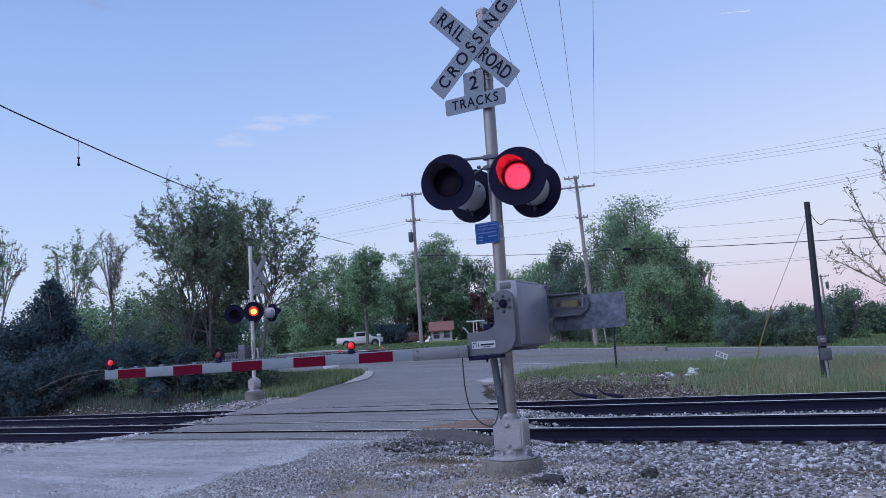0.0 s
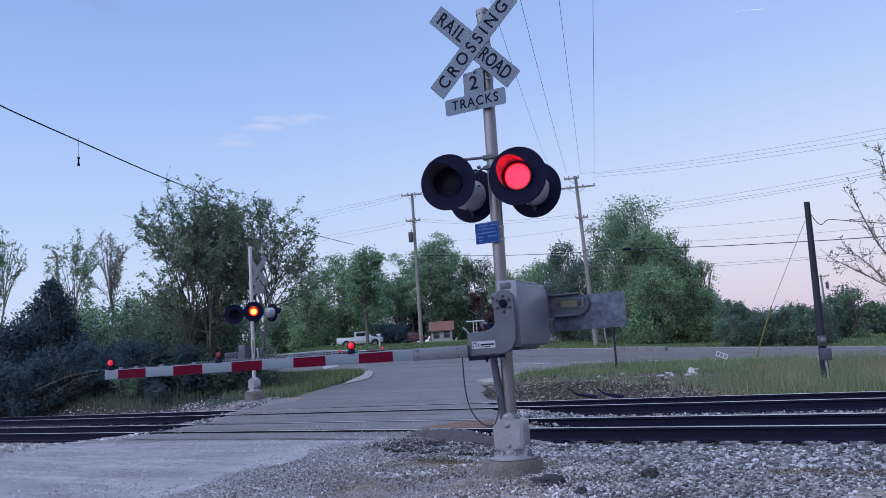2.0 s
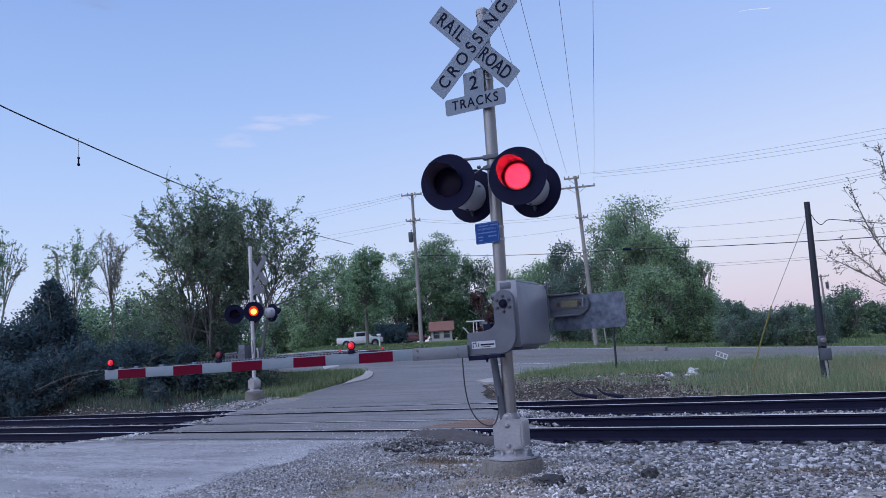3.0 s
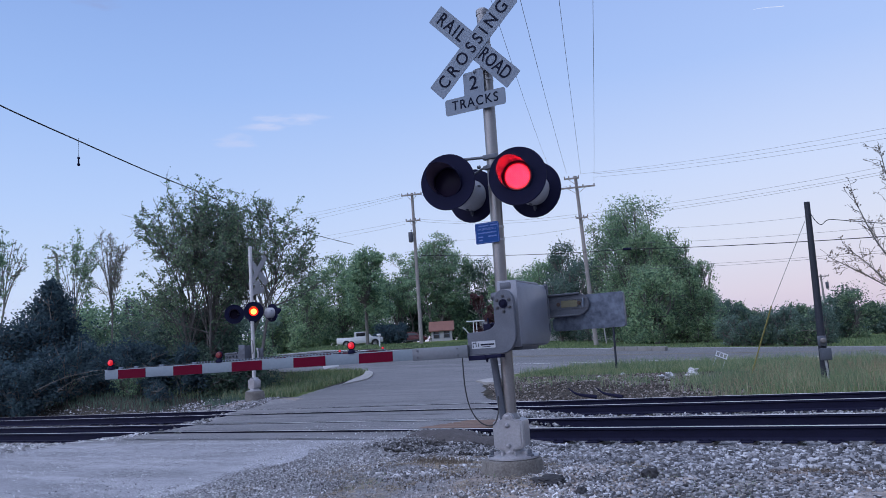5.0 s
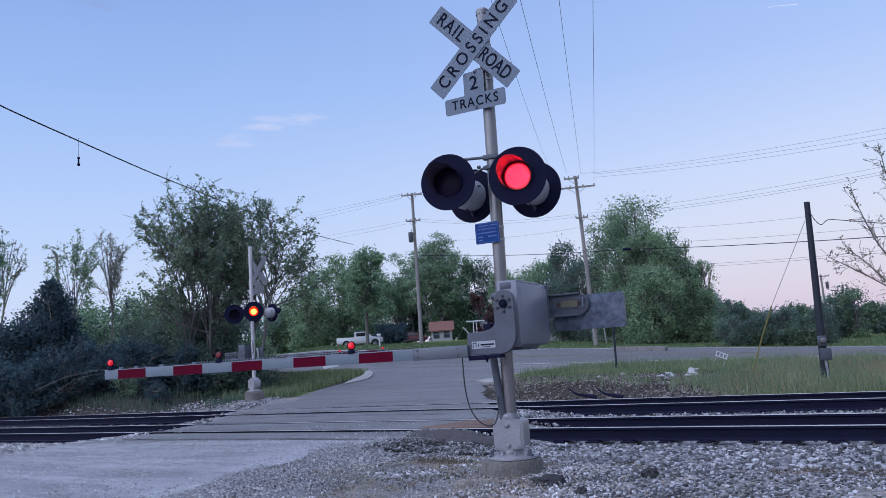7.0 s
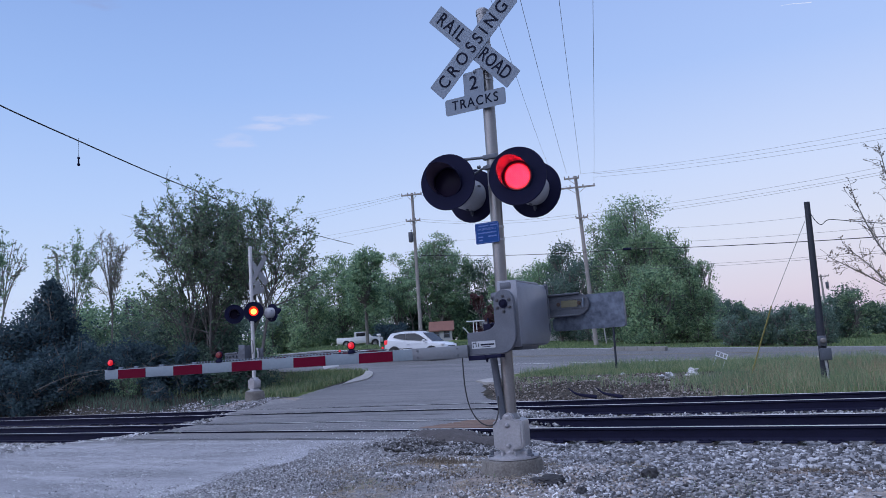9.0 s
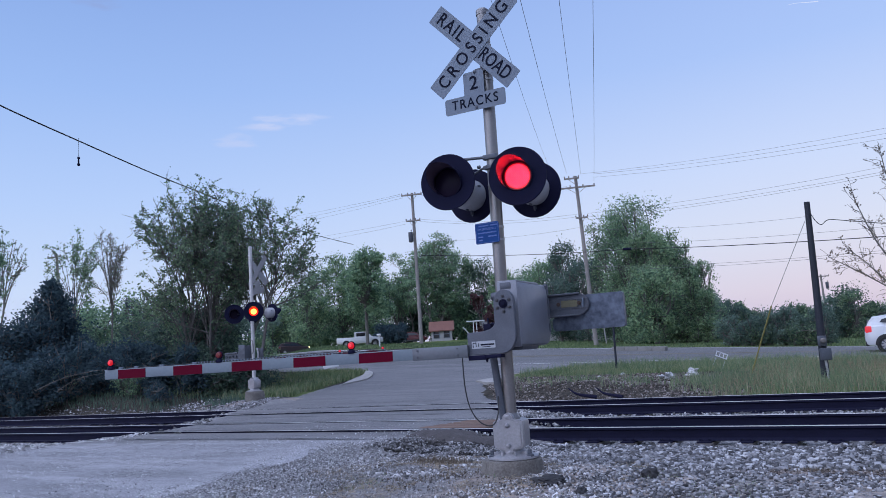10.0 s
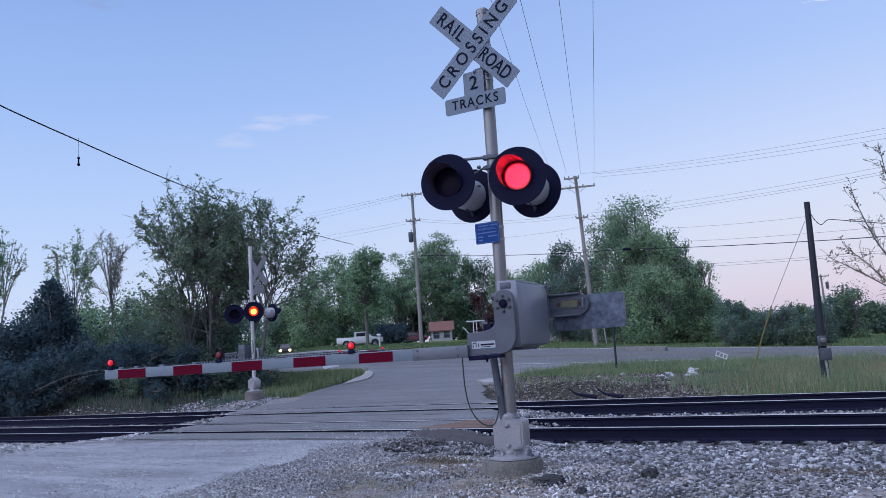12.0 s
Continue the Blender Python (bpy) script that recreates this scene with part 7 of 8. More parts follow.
def house(label, base, yaw, w, d, h, rise, roof, windows=3, porch=False):
    th = empty("house", pose(*base, 0, 0, yaw))
    tagged(th, label, "house", "houses")
    bm = bmesh.new()
    box(bm, (0, 0, h / 2 - 0.2), (w, d, h + 0.4))
    part("wall", bm, SIDING, th)
    bm = bmesh.new()
    e = 0.35
    ring = [(-d / 2 - e, h - 0.1), (0, h + rise), (d / 2 + e, h - 0.1), (d / 2 + e, h - 0.25), (0, h + rise - 0.18), (-d / 2 - e, h - 0.25)]
    vs = [[bm.verts.new((s * (w / 2 + e), y, z)) for y, z in ring] for s in (-1, 1)]
    for k in range(6):
        bm.faces.new((vs[0][k], vs[0][(k + 1) % 6], vs[1][(k + 1) % 6], vs[1][k]))
    bm.faces.new(vs[0])
    bm.faces.new(vs[1][::-1])
    bmesh.ops.recalc_face_normals(bm, faces=bm.faces)
    part("roof", bm, roof, th)
    bm = bmesh.new()
    for s in (-1, 1):
        f = [bm.verts.new((s * (w / 2 - 0.01), y, z)) for y, z in ((-d / 2, h), (d / 2, h), (0, h + rise - 0.2))]
        bm.faces.new(f)
    part("gable", bm, SIDING, th)
    for k in range(windows):
        x = w * ((k + 0.5) / windows - 0.5)
        bm = bmesh.new()
        box(bm, (x, -d / 2 - 0.02, h * 0.56), (0.95, 0.06, 1.15), bevel=0.01)
        win = part("window", bm, SIGN_WHITE, th)
        bm = bmesh.new()
        for z in (-0.27, 0.27):
            box(bm, (x, -d / 2 - 0.045, h * 0.56 + z), (0.78, 0.03, 0.46))
        part("pane", bm, PANE, win)
    if porch:
        bm = bmesh.new()
        box(bm, (0, -d / 2 - 1.6, h - 0.1), (w * 0.9, 3.2, 0.14))
        part("porch_roof", bm, SIGN_WHITE, th)
        for k in range(4):
            bm = bmesh.new()
            box(bm, (w * 0.42 * (k / 1.5 - 1), -d / 2 - 3.0, (h - 0.1) / 2), (0.14, 0.14, h - 0.1))
            part("post", bm, SIGN_WHITE, th)
        bm = bmesh.new()
        box(bm, (0, -d / 2 - 1.6, 0.15), (w * 0.9, 3.2, 0.3))
        part("porch_floor", bm, SIDING, th)
    return th


def make_buildings():
    house("small house with a rusty red roof", (-60.32, 99.09, 3.46), 30, 3.0, 4, 1.5, 1.3, ROOF_RED, 2)
    house("pale trailer home with a white porch", (-47.98, 92.48, 2.85), 40, 3.6, 4, 2.1, 0.5, ROOF_GREY, 2, True)
    house("pale house behind a lawn", (-31.20, 79.20, 1.92), 25, 7.0, 6, 2.1, 1.0, ROOF_GREY, 3)


# ---- vehicles ----
TYRE = mat("tyre_rubber", (0.02, 0.02, 0.021), 0.85)
RIM = mat("alloy_rim", (0.40, 0.40, 0.43), 0.4, 0.3)
CAR_WHITE = mat("white_car_paint", (0.62, 0.64, 0.68), 0.25, 0.0, (0.58, 0.60, 0.64), 2, 30, 0.0, spec=0.6)
CAR_RED = mat("faded_red_paint", (0.10, 0.02, 0.025), 0.4, 0.0, (0.07, 0.016, 0.02), 2, 30, 0.0)
CAR_DARK = mat("dark_car_paint", (0.036, 0.024, 0.028), 0.5, 0.0, (0.028, 0.018, 0.022), 2, 30, 0.0, spec=0.2)
TRIM = mat("black_plastic_trim", (0.02, 0.02, 0.022), 0.6)
GLASS = glass("tinted_car_glass", (0.012, 0.014, 0.02), 0.08)
GLASS.node_tree.nodes["Principled BSDF"].inputs["Specular IOR Level"].default_value = 0.3
TAIL = glow("tail_lamp", (0.75, 0.03, 0.05), 0.9)
HEAD = glow("headlamp", (1.0, 0.82, 0.50), 2.4)
HEAD_OFF = mat("clear_lamp_lens", (0.55, 0.56, 0.58), 0.15)


def loft(bm, stations, mi=0):
    """Skin over cross sections: (x, [(y, z), ...])."""
    rows = [[bm.verts.new((x, y, z)) for y, z in ring] for x, ring in stations]
    n = len(rows[0])
    for a, b in zip(rows, rows[1:]):
        for k in range(n):
            bm.faces.new((a[k], a[(k + 1) % n], b[(k + 1) % n], b[k])).material_index = mi
    bm.faces.new(rows[0][::-1]).material_index = mi
    bm.faces.new(rows[-1]).material_index = mi
    bmesh.ops.recalc_face_normals(bm, faces=bm.faces)


def body_ring(half, low, high, tuck=0.06):
    return [(-half + tuck, low), (-half, low + 0.12), (-half, (low + high) / 2), (-half + 0.05, high - 0.05), (-half + 0.14, high), (half - 0.14, high), (half - 0.05, high - 0.05), (half, (low + high) / 2), (half, low + 0.12), (half - tuck, low)]


def wheel(parent, x, y, r, w=0.21):
    """A tyre with its rim; turns about its own axle (local y)."""
    wh = empty("wheel", pose(x, y, r), parent)
    side = -1 if y < 0 else 1
    bm = bmesh.new()
    lathe(bm, [(r * 0.70, -w / 2), (r * 0.94, -w / 2), (r, -w / 2 + 0.03), (r, w / 2 - 0.03), (r * 0.94, w / 2), (r * 0.70, w / 2), (r * 0.70, -w / 2)], 28, Matrix.Rotation(radians(90), 4, "X"))
    part("tyre", bm, TYRE, wh)
    bm = bmesh.new()
    lathe(bm, [(r * 0.70, 0.0), (r * 0.69, 0.035), (r * 0.62, 0.02), (0.0, 0.0)], 24, Matrix.Translation((0, side * (w / 2 - 0.05), 0)) @ Matrix.Rotation(radians(-90 * side), 4, "X"), 1)
    for k in range(10):
        m = Matrix.Rotation(2 * math.pi * k / 10, 4, "Y")
        box(bm, (0, side * (w / 2 - 0.012), r * 0.35), (0.06, 0.03, r * 0.64), m, 0.008)
    lathe(bm, [(0.06, 0), (0.06, 0.03), (0, 0.035)], 10, Matrix.Translation((0, side * (w / 2 - 0.015), 0)) @ Matrix.Rotation(radians(-90 * side), 4, "X"))
    part("rim", bm, [RIM, DULL_STEEL], wh, "alloy rim")
    return wh


def make_suv(paint, label, head_mat, tail_mat):
    """A small crossover: x forward, z up, origin on the road under its middle."""
    car = empty("suv")
    tagged(car, label, "car", "cars")
    hw = 0.88
    S = [(-2.12, body_ring(0.72, 0.52, 0.92)), (-2.07, body_ring(0.80, 0.40, 1.08)), (-1.95, body_ring(hw, 0.34, 1.18)), (-1.2, body_ring(hw, 0.28, 1.17)), (0.0, body_ring(hw, 0.26, 1.10)),
         (0.75, body_ring(hw, 0.26, 1.06)), (1.25, body_ring(hw, 0.28, 1.02)), (1.75, body_ring(0.85, 0.32, 0.96)), (2.02, body_ring(0.78, 0.36, 0.86)), (2.13, body_ring(0.64, 0.42, 0.74))]
    bm = bmesh.new()
    loft(bm, S)
    bmesh.ops.subdivide_edges(bm, edges=[e for e in bm.edges if e.calc_length() > 0.5], cuts=1)
    body = part("body", bm, paint, car)
    def cab(x, half, low, high):
        return (x, [(-half - 0.14, low), (-half - 0.03, (low + high) / 2), (-half, high - 0.06), (-half + 0.12, high), (half - 0.12, high), (half, high - 0.06), (half + 0.03, (low + high) / 2), (half + 0.14, low)])
    bm = bmesh.new()
    loft(bm, [(-2.06, cab(0, 0.66, 1.04, 1.12)[1]), (-1.94, cab(0, 0.62, 1.06, 1.36)[1]), (-1.76, cab(0, 0.60, 1.06, 1.56)[1]), (-0.8, cab(0, 0.62, 1.0, 1.66)[1]), (0.0, cab(0, 0.62, 1.0, 1.65)[1]), (0.45, cab(0, 0.61, 1.0, 1.55)[1]), (1.25, cab(0, 0.66, 0.94, 1.02)[1])])
    part("cabin", bm, paint, car)
    for s in (-1, 1):
        for out in ([(-1.50, 1.30), (-1.40, 1.43), (-1.05, 1.50), (-0.62, 1.53), (-0.62, 1.17)], [(-0.57, 1.165), (-0.57, 1.53), (0.05, 1.53), (0.32, 1.45), (0.95, 1.10)]):
            bm = bmesh.new()
            vs = [bm.verts.new((x, s * (0.778 - 0.20 * max(0, z - 1.04)), z)) for x, z in out]
            bm.faces.new(vs if s < 0 else vs[::-1])
            r = bmesh.ops.extrude_face_region(bm, geom=bm.faces[:])
            bmesh.ops.translate(bm, vec=(0, s * 0.012, 0), verts=[v for v in r["geom"] if isinstance(v, bmesh.types.BMVert)])
            part("side_window", bm, GLASS, car, "dark tinted window")
        bm = bmesh.new()
        box(bm, (0.80, s * 0.93, 1.10), (0.12, 0.18, 0.13), bevel=0.03)
        part("mirror", bm, paint, car)
        bm = bmesh.new()
        box(bm, (-0.02, s * 0.882, 0.36), (1.9, 0.04, 0.26), bevel=0.015)
        part("sill_trim", bm, TRIM, car, "black plastic sill")
        for x in (-1.30, 1.28):
            bm = bmesh.new()
            ring = [(x + r_ * math.cos(a), 0.35 + r_ * math.sin(a)) for r_ in (0.45,) for a in (math.pi * k / 14 for k in range(15))]
            ring += [(x - 0.35 * math.cos(math.pi * k / 14), 0.35 + 0.35 * math.sin(math.pi * k / 14)) for k in range(15)]
            plate(bm, ring, 0.03, pose(0, s * 0.885, 0))
            part("arch_trim", bm, TRIM, car, "black wheel arch trim")
            # solid black disc stands in for the shaded hollow behind the wheel
            bm = bmesh.new()
            tube(bm, [(x, s * 0.70, 0.35), (x, s * 0.884, 0.35)], 0.40, 24)
            part("dark_well_disc", bm, TRIM, car)
        bm = bmesh.new()
        box(bm, (-1.95, s * 0.765, 1.02), (0.26, 0.22, 0.28), bevel=0.05)
        part("tail_lamp", bm, tail_mat, car, "red tail lamp")
        bm = bmesh.new()
        # lit lamps get an oversize disc: their glare is put into the lens size
        if head_mat is HEAD:
            lathe(bm, [(0.19, 0.0), (0.19, 0.012), (0.0, 0.03)], 16, pose(2.12, s * 0.60, 0.80, 0, 90, 0))
        else:
            box(bm, (1.86, s * 0.68, 0.84), (0.34, 0.20, 0.12), bevel=0.03)
        part("headlamp", bm, head_mat, car, "clear headlamp")
        bm = bmesh.new()
        tube(bm, smooth_path([(-1.5, s * 0.56, 1.60), (-1.4, s * 0.56, 1.68), (-0.4, s * 0.56, 1.71), (0.1, s * 0.56, 1.66)], 4), 0.018, 6)
        part("roof_rail", bm, TRIM, car)
        bm = bmesh.new()
        box(bm, (-0.35, s * 0.893, 0.93), (0.16, 0.02, 0.03), bevel=0.005)
        part("door_handle", bm, paint, car)
        bm = bmesh.new()
        box(bm, (0.55, s * 0.893, 0.90), (0.16, 0.02, 0.03), bevel=0.005)
        part("door_handle", bm, paint, car)
    bm = bmesh.new()
    vs = [bm.verts.new(p) for p in ((1.22, -0.62, 1.045), (1.22, 0.62, 1.045), (0.52, 0.52, 1.545), (0.52, -0.52, 1.545))]
    bm.faces.new(vs)
    r = bmesh.ops.extrude_face_region(bm, geom=bm.faces[:])
    bmesh.ops.translate(bm, vec=(0.012, 0, 0.018), verts=[v for v in r["geom"] if isinstance(v, bmesh.types.BMVert)])
    part("windscreen", bm, GLASS, car)
    bm = bmesh.new()
    box(bm, (-1.985, 0, 1.30), (0.03, 1.05, 0.30), pose(0, 0, 0, 0, 0, 0), 0.01)
    part("rear_window", bm, GLASS, car)
    bm = bmesh.new()
    box(bm, (2.07, 0, 0.70), (0.12, 0.80, 0.16), bevel=0.03)
    part("grille", bm, TRIM, car, "black front grille")
    bm = bmesh.new()
    box(bm, (2.06, 0, 0.50), (0.10, 1.15, 0.14), bevel=0.03)
    part("front_bumper_trim", bm, TRIM, car, "black lower bumper")
    bm = bmesh.new()
    box(bm, (-2.06, 0, 0.42), (0.12, 1.5, 0.22), bevel=0.03)
    part("rear_bumper_trim", bm, TRIM, car, "black lower bumper")
    wheels = [wheel(car, x, s * 0.815, 0.345) for x in (-1.30, 1.28) for s in (-1, 1)]
    return car, wheels


def make_pickup(paint, label, base, yaw):
    car = empty("pickup_truck", pose(*base, 0, 0, yaw))
    tagged(car, label, "pickup truck")
    hw = 0.95
    bm = bmesh.new()
    loft(bm, [(-2.9, body_ring(hw - 0.03, 0.52, 1.18)), (-2.85, body_ring(hw, 0.48, 1.22)), (0.0, body_ring(hw, 0.42, 1.20)), (1.3, body_ring(hw, 0.42, 1.20)), (2.5, body_ring(hw - 0.03, 0.45, 1.10)), (2.75, body_ring(hw - 0.12, 0.5, 0.95))])
    part("body", bm, paint, car)
    bm = bmesh.new()
    loft(bm, [(-0.75, [(-0.85, 1.15), (-0.70, 1.85), (0.70, 1.85), (0.85, 1.15)]), (0.75, [(-0.85, 1.15), (-0.68, 1.84), (0.68, 1.84), (0.85, 1.15)]), (1.45, [(-0.86, 1.12), (-0.80, 1.2), (0.80, 1.2), (0.86, 1.12)])])
    part("cab", bm, paint, car)
    for s in (-1, 1):
        bm = bmesh.new()
        box(bm, (0.05, s * 0.80, 1.50), (1.1, 0.03, 0.46), bevel=0.02)
        part("side_window", bm, GLASS, car)
    bm = bmesh.new()
    box(bm, (-0.76, 0, 1.52), (0.03, 1.2, 0.42), bevel=0.02)
    part("rear_window", bm, GLASS, car)
    bm = bmesh.new()
    box(bm, (-1.9, 0, 1.21), (1.9, 1.6, 0.05))
    part("bed", bm, TRIM, car, "dark open load bed")
    for x in (-1.75, 1.75):
        for s in (-1, 1):
            wheel(car, x, s * 0.86, 0.40, 0.25)
            # black disc again in place of the arch's shaded hollow
            bm = bmesh.new()
            tube(bm, [(x, s * 0.85, 0.42), (x, s * 0.962, 0.42)], 0.47, 20)
            part("dark_well_disc", bm, TRIM, car)
    return car


def make_clutter():
    # thin post by the highway
    bm = bmesh.new()
    tube(bm, [(-10.31, 29.95, 0.32), (-10.28, 29.97, 2.40)], 0.045, 8)
    tagged(link_mesh("marker_post", bm, TAR_POLE), "thin dark post in the verge", "post")
    bm = bmesh.new()
    tube(bm, [(-20.43, 57.68, 0.97), (-20.54, 57.62, 2.79)], 0.05, 8)
    tagged(link_mesh("marker_post", bm, SIDING), "thin pale post by the trees", "post")
    # tilted wire-frame sign stand
    th = empty("sign_stand", Matrix.Translation((-4.45, 21.22, 0.85)) @ Matrix.Rotation(radians(28), 4, "Z") @ Matrix.Rotation(radians(24), 4, "Y") @ Matrix.Scale(0.82, 4))
    tagged(th, "small white tilted yard sign frame", "sign stand")
    bm = bmesh.new()
    for z in (-0.07, 0.07):
        box(bm, (0, 0, z), (0.38, 0.03, 0.03))
    for x in (-0.17, -0.06, 0.06, 0.17):
        box(bm, (x, 0, 0), (0.02, 0.025, 0.14))
    for x in (-0.15, 0.15):
        box(bm, (x, 0, -0.22), (0.006, 0.006, 0.30))
    part("frame", bm, CAR_WHITE, th)
    # fallen white board
    th = empty("fallen_board", Matrix.Translation((-19.94, 24.20, 1.20)) @ Matrix.Rotation(radians(30), 4, "Z") @ Matrix.Rotation(radians(-8), 4, "Y"))
    tagged(th, "white board lying tilted in the grass", "board")
    bm = bmesh.new()
    box(bm, (0, 0, 0), (0.62, 0.05, 0.16), bevel=0.01)
    part("board", bm, CAR_WHITE, th)
    # white mailbox on a post
    th = empty("mailbox", Matrix.Translation((-38.86, 53.66, 2.30)))
    tagged(th, "white mailbox on a white post", "mailbox")
    bm = bmesh.new()
    box(bm, (0, 0, 0.45), (0.10, 0.10, 1.1))
    part("post", bm, CAR_WHITE, th)
    bm = bmesh.new()
    box(bm, (0, -0.05, 1.05), (0.36, 0.22, 0.18), bevel=0.05)
    part("box", bm, CAR_WHITE, th)
    # open white porch frame in the far yard
    th = empty("porch_frame", Matrix.Translation((-45.36, 82.40, 2.70)) @ Matrix.Rotation(radians(30), 4, "Z"))
    tagged(th, "small open white porch frame in the far yard", "porch")
    bm = bmesh.new()
    box(bm, (0, 0, 2.35), (2.2, 1.6, 0.14), bevel=0.02)
    part("roof", bm, CAR_WHITE, th)
    bm = bmesh.new()
    box(bm, (0.0, 0, 0.25), (1.7, 1.2, 0.5), bevel=0.03)
    part("base", bm, CAR_WHITE, th)
    for x in (-0.25, 0.12):
        bm = bmesh.new()
        box(bm, (x, -0.5, 1.4), (0.12, 0.12, 1.9))
        part("post", bm, CAR_WHITE, th)
    bm = bmesh.new()
    tube(bm, [(-1.5, -0.5, 1.7), (-0.4, -0.5, 0.35)], 0.06, 6)
    part("brace", bm, CAR_WHITE, th)
    # litter on the bank
    rs = random.Random(6)
    for k, (p, s) in enumerate((((-6.75, 24.45, 0.13), 0.38), ((-7.33, 25.67, 0.14), 0.17), ((-6.39, 25.77, 0.13), 0.24), ((-6.65, 27.0, 0.16), 0.30), ((-5.09, 20.78, 0.04), 0.10), ((-5.60, 19.97, 0.03), 0.12), ((-9.27, 27.41, 0.20), 0.14), ((-7.07, 22.95, 0.09), 0.09), ((-9.83, 26.59, 0.19), 0.10), ((-7.2, 25.2, 0.14), 0.18), ((-11.74, 26.27, 0.21), 0.07))):
        bm = bmesh.new()
        bmesh.ops.create_icosphere(bm, subdivisions=3, radius=s * 0.75)
        for v in bm.verts:
            v.co = Vector((v.co.x * 0.95, v.co.y * 0.35, v.co.z * 0.4)) * (1 + 1.1 * noise.noise(v.co * 7 + Vector((k, 0, 0))))
        ob = link_mesh("litter", bm, mat("crumpled_white_plastic", (0.55, 0.56, 0.58), 0.6), smooth=False)
        ob.matrix_basis = Matrix.Translation((p[0], p[1], p[2] + s * 0.25)) @ Matrix.Rotation(rs.uniform(0, 6), 4, "Z") @ Matrix.Rotation(rs.uniform(-1, 1), 4, "X")
        tagged(ob, "crumpled white plastic litter", "litter", "litter")
    # two old rail ends sticking out of the gravel
    for pts in (((-7.58, 18.30, 0.31), (-7.32, 18.22, 0.17), (-6.85, 18.27, 0.08)), ((-7.00, 18.65, 0.29), (-6.75, 18.56, 0.14), (-6.28, 18.49, 0.05))):
        bm = bmesh.new()
        tube(bm, smooth_path(pts, 5), 0.012, 8, True, 0.05)
        tagged(link_mesh("old_timber", bm, RAIL_SIDE), "dark old timber end lying in the gravel", "timber", "old timbers")
    # dark lumps of broken asphalt and a pale rock
    for k, (x, y, s, flat, m) in enumerate(((-2.43, 7.77, 0.075, 0.9, 0), (-3.25, 7.14, 0.15, 0.32, 0), (-2.79, 6.82, 0.06, 0.7, 0), (-6.47, 9.72, 0.09, 0.6, 1), (-5.21, 9.54, 0.05, 0.9, 0), (-6.98, 10.07, 0.16, 0.22, 0), (-6.14, 9.61, 0.14, 0.2, 0))):
        bm = bmesh.new()
        bmesh.ops.create_icosphere(bm, subdivisions=3, radius=s)
        for v in bm.verts:
            n = v.co.normalized()
            chip = 1 + 0.45 * noise.noise(n * 1.6 + Vector((k * 3.1, 0, 0))) + 0.25 * noise.noise(n * 4 + Vector((0, k * 2.3, 0)))
            v.co = Vector((v.co.x * 1.15, v.co.y * 0.85, v.co.z * flat)) * chip
        ob = link_mesh("asphalt_lump" if not m else "pale_rock", bm, mat("broken_asphalt", (0.04, 0.04, 0.045), 0.9, bump=0.5) if not m else mat("pale_limestone", (0.42, 0.40, 0.38), 0.9, bump=0.4), smooth=False)
        ob.matrix_basis = pose(x, y, float(top_of_ground(np.array(x), np.array(y))) + s * flat * 0.35, 0, 0, 40 * k)
        tagged(ob, "broken dark lump of asphalt in gravel" if not m else "pale rock beside the broken asphalt edge", "rubble", "rubble lumps")
    # kerb at the junction corner
    pale = mat("pale_kerb_concrete", (0.36, 0.35, 0.34), 0.9, 0.0, (0.22, 0.21, 0.20), 3, 30, 0.3)
    for label, pts in (("pale broken concrete kerb apron at the junction corner", ((-20.81, 25.93, 0.32), (-21.00, 27.10, 0.36), (-21.34, 28.38, 0.42), (-22.37, 30.16, 0.51), (-23.68, 31.99, 0.62), (-25.25, 33.66, 0.72), (-26.11, 34.15, 0.76), (-23.92, 31.65, 0.62), (-23.07, 30.28, 0.53), (-22.43, 28.87, 0.45))),
                       ("pale concrete apron at the highway edge", ((-14.28, 25.64, 0.22), (-14.15, 26.29, 0.24), (-13.81, 26.66, 0.25), (-12.68, 24.54, 0.18), (-13.18, 24.47, 0.18)))):
        bm = bmesh.new()
        top = [bm.verts.new((x, y, z + 0.10)) for x, y, z in pts]
        low = [bm.verts.new((x, y, z - 0.15)) for x, y, z in pts]
        bm.faces.new(top)
        for k in range(len(pts)):
            bm.faces.new((top[k], low[k], low[(k + 1) % len(pts)], top[(k + 1) % len(pts)]))
        bmesh.ops.recalc_face_normals(bm, faces=bm.faces)
        bmesh.ops.triangulate(bm, faces=[f for f in bm.faces if len(f.verts) > 4])
        tagged(link_mesh("kerb", bm, pale), label, "kerb", kind="structure")


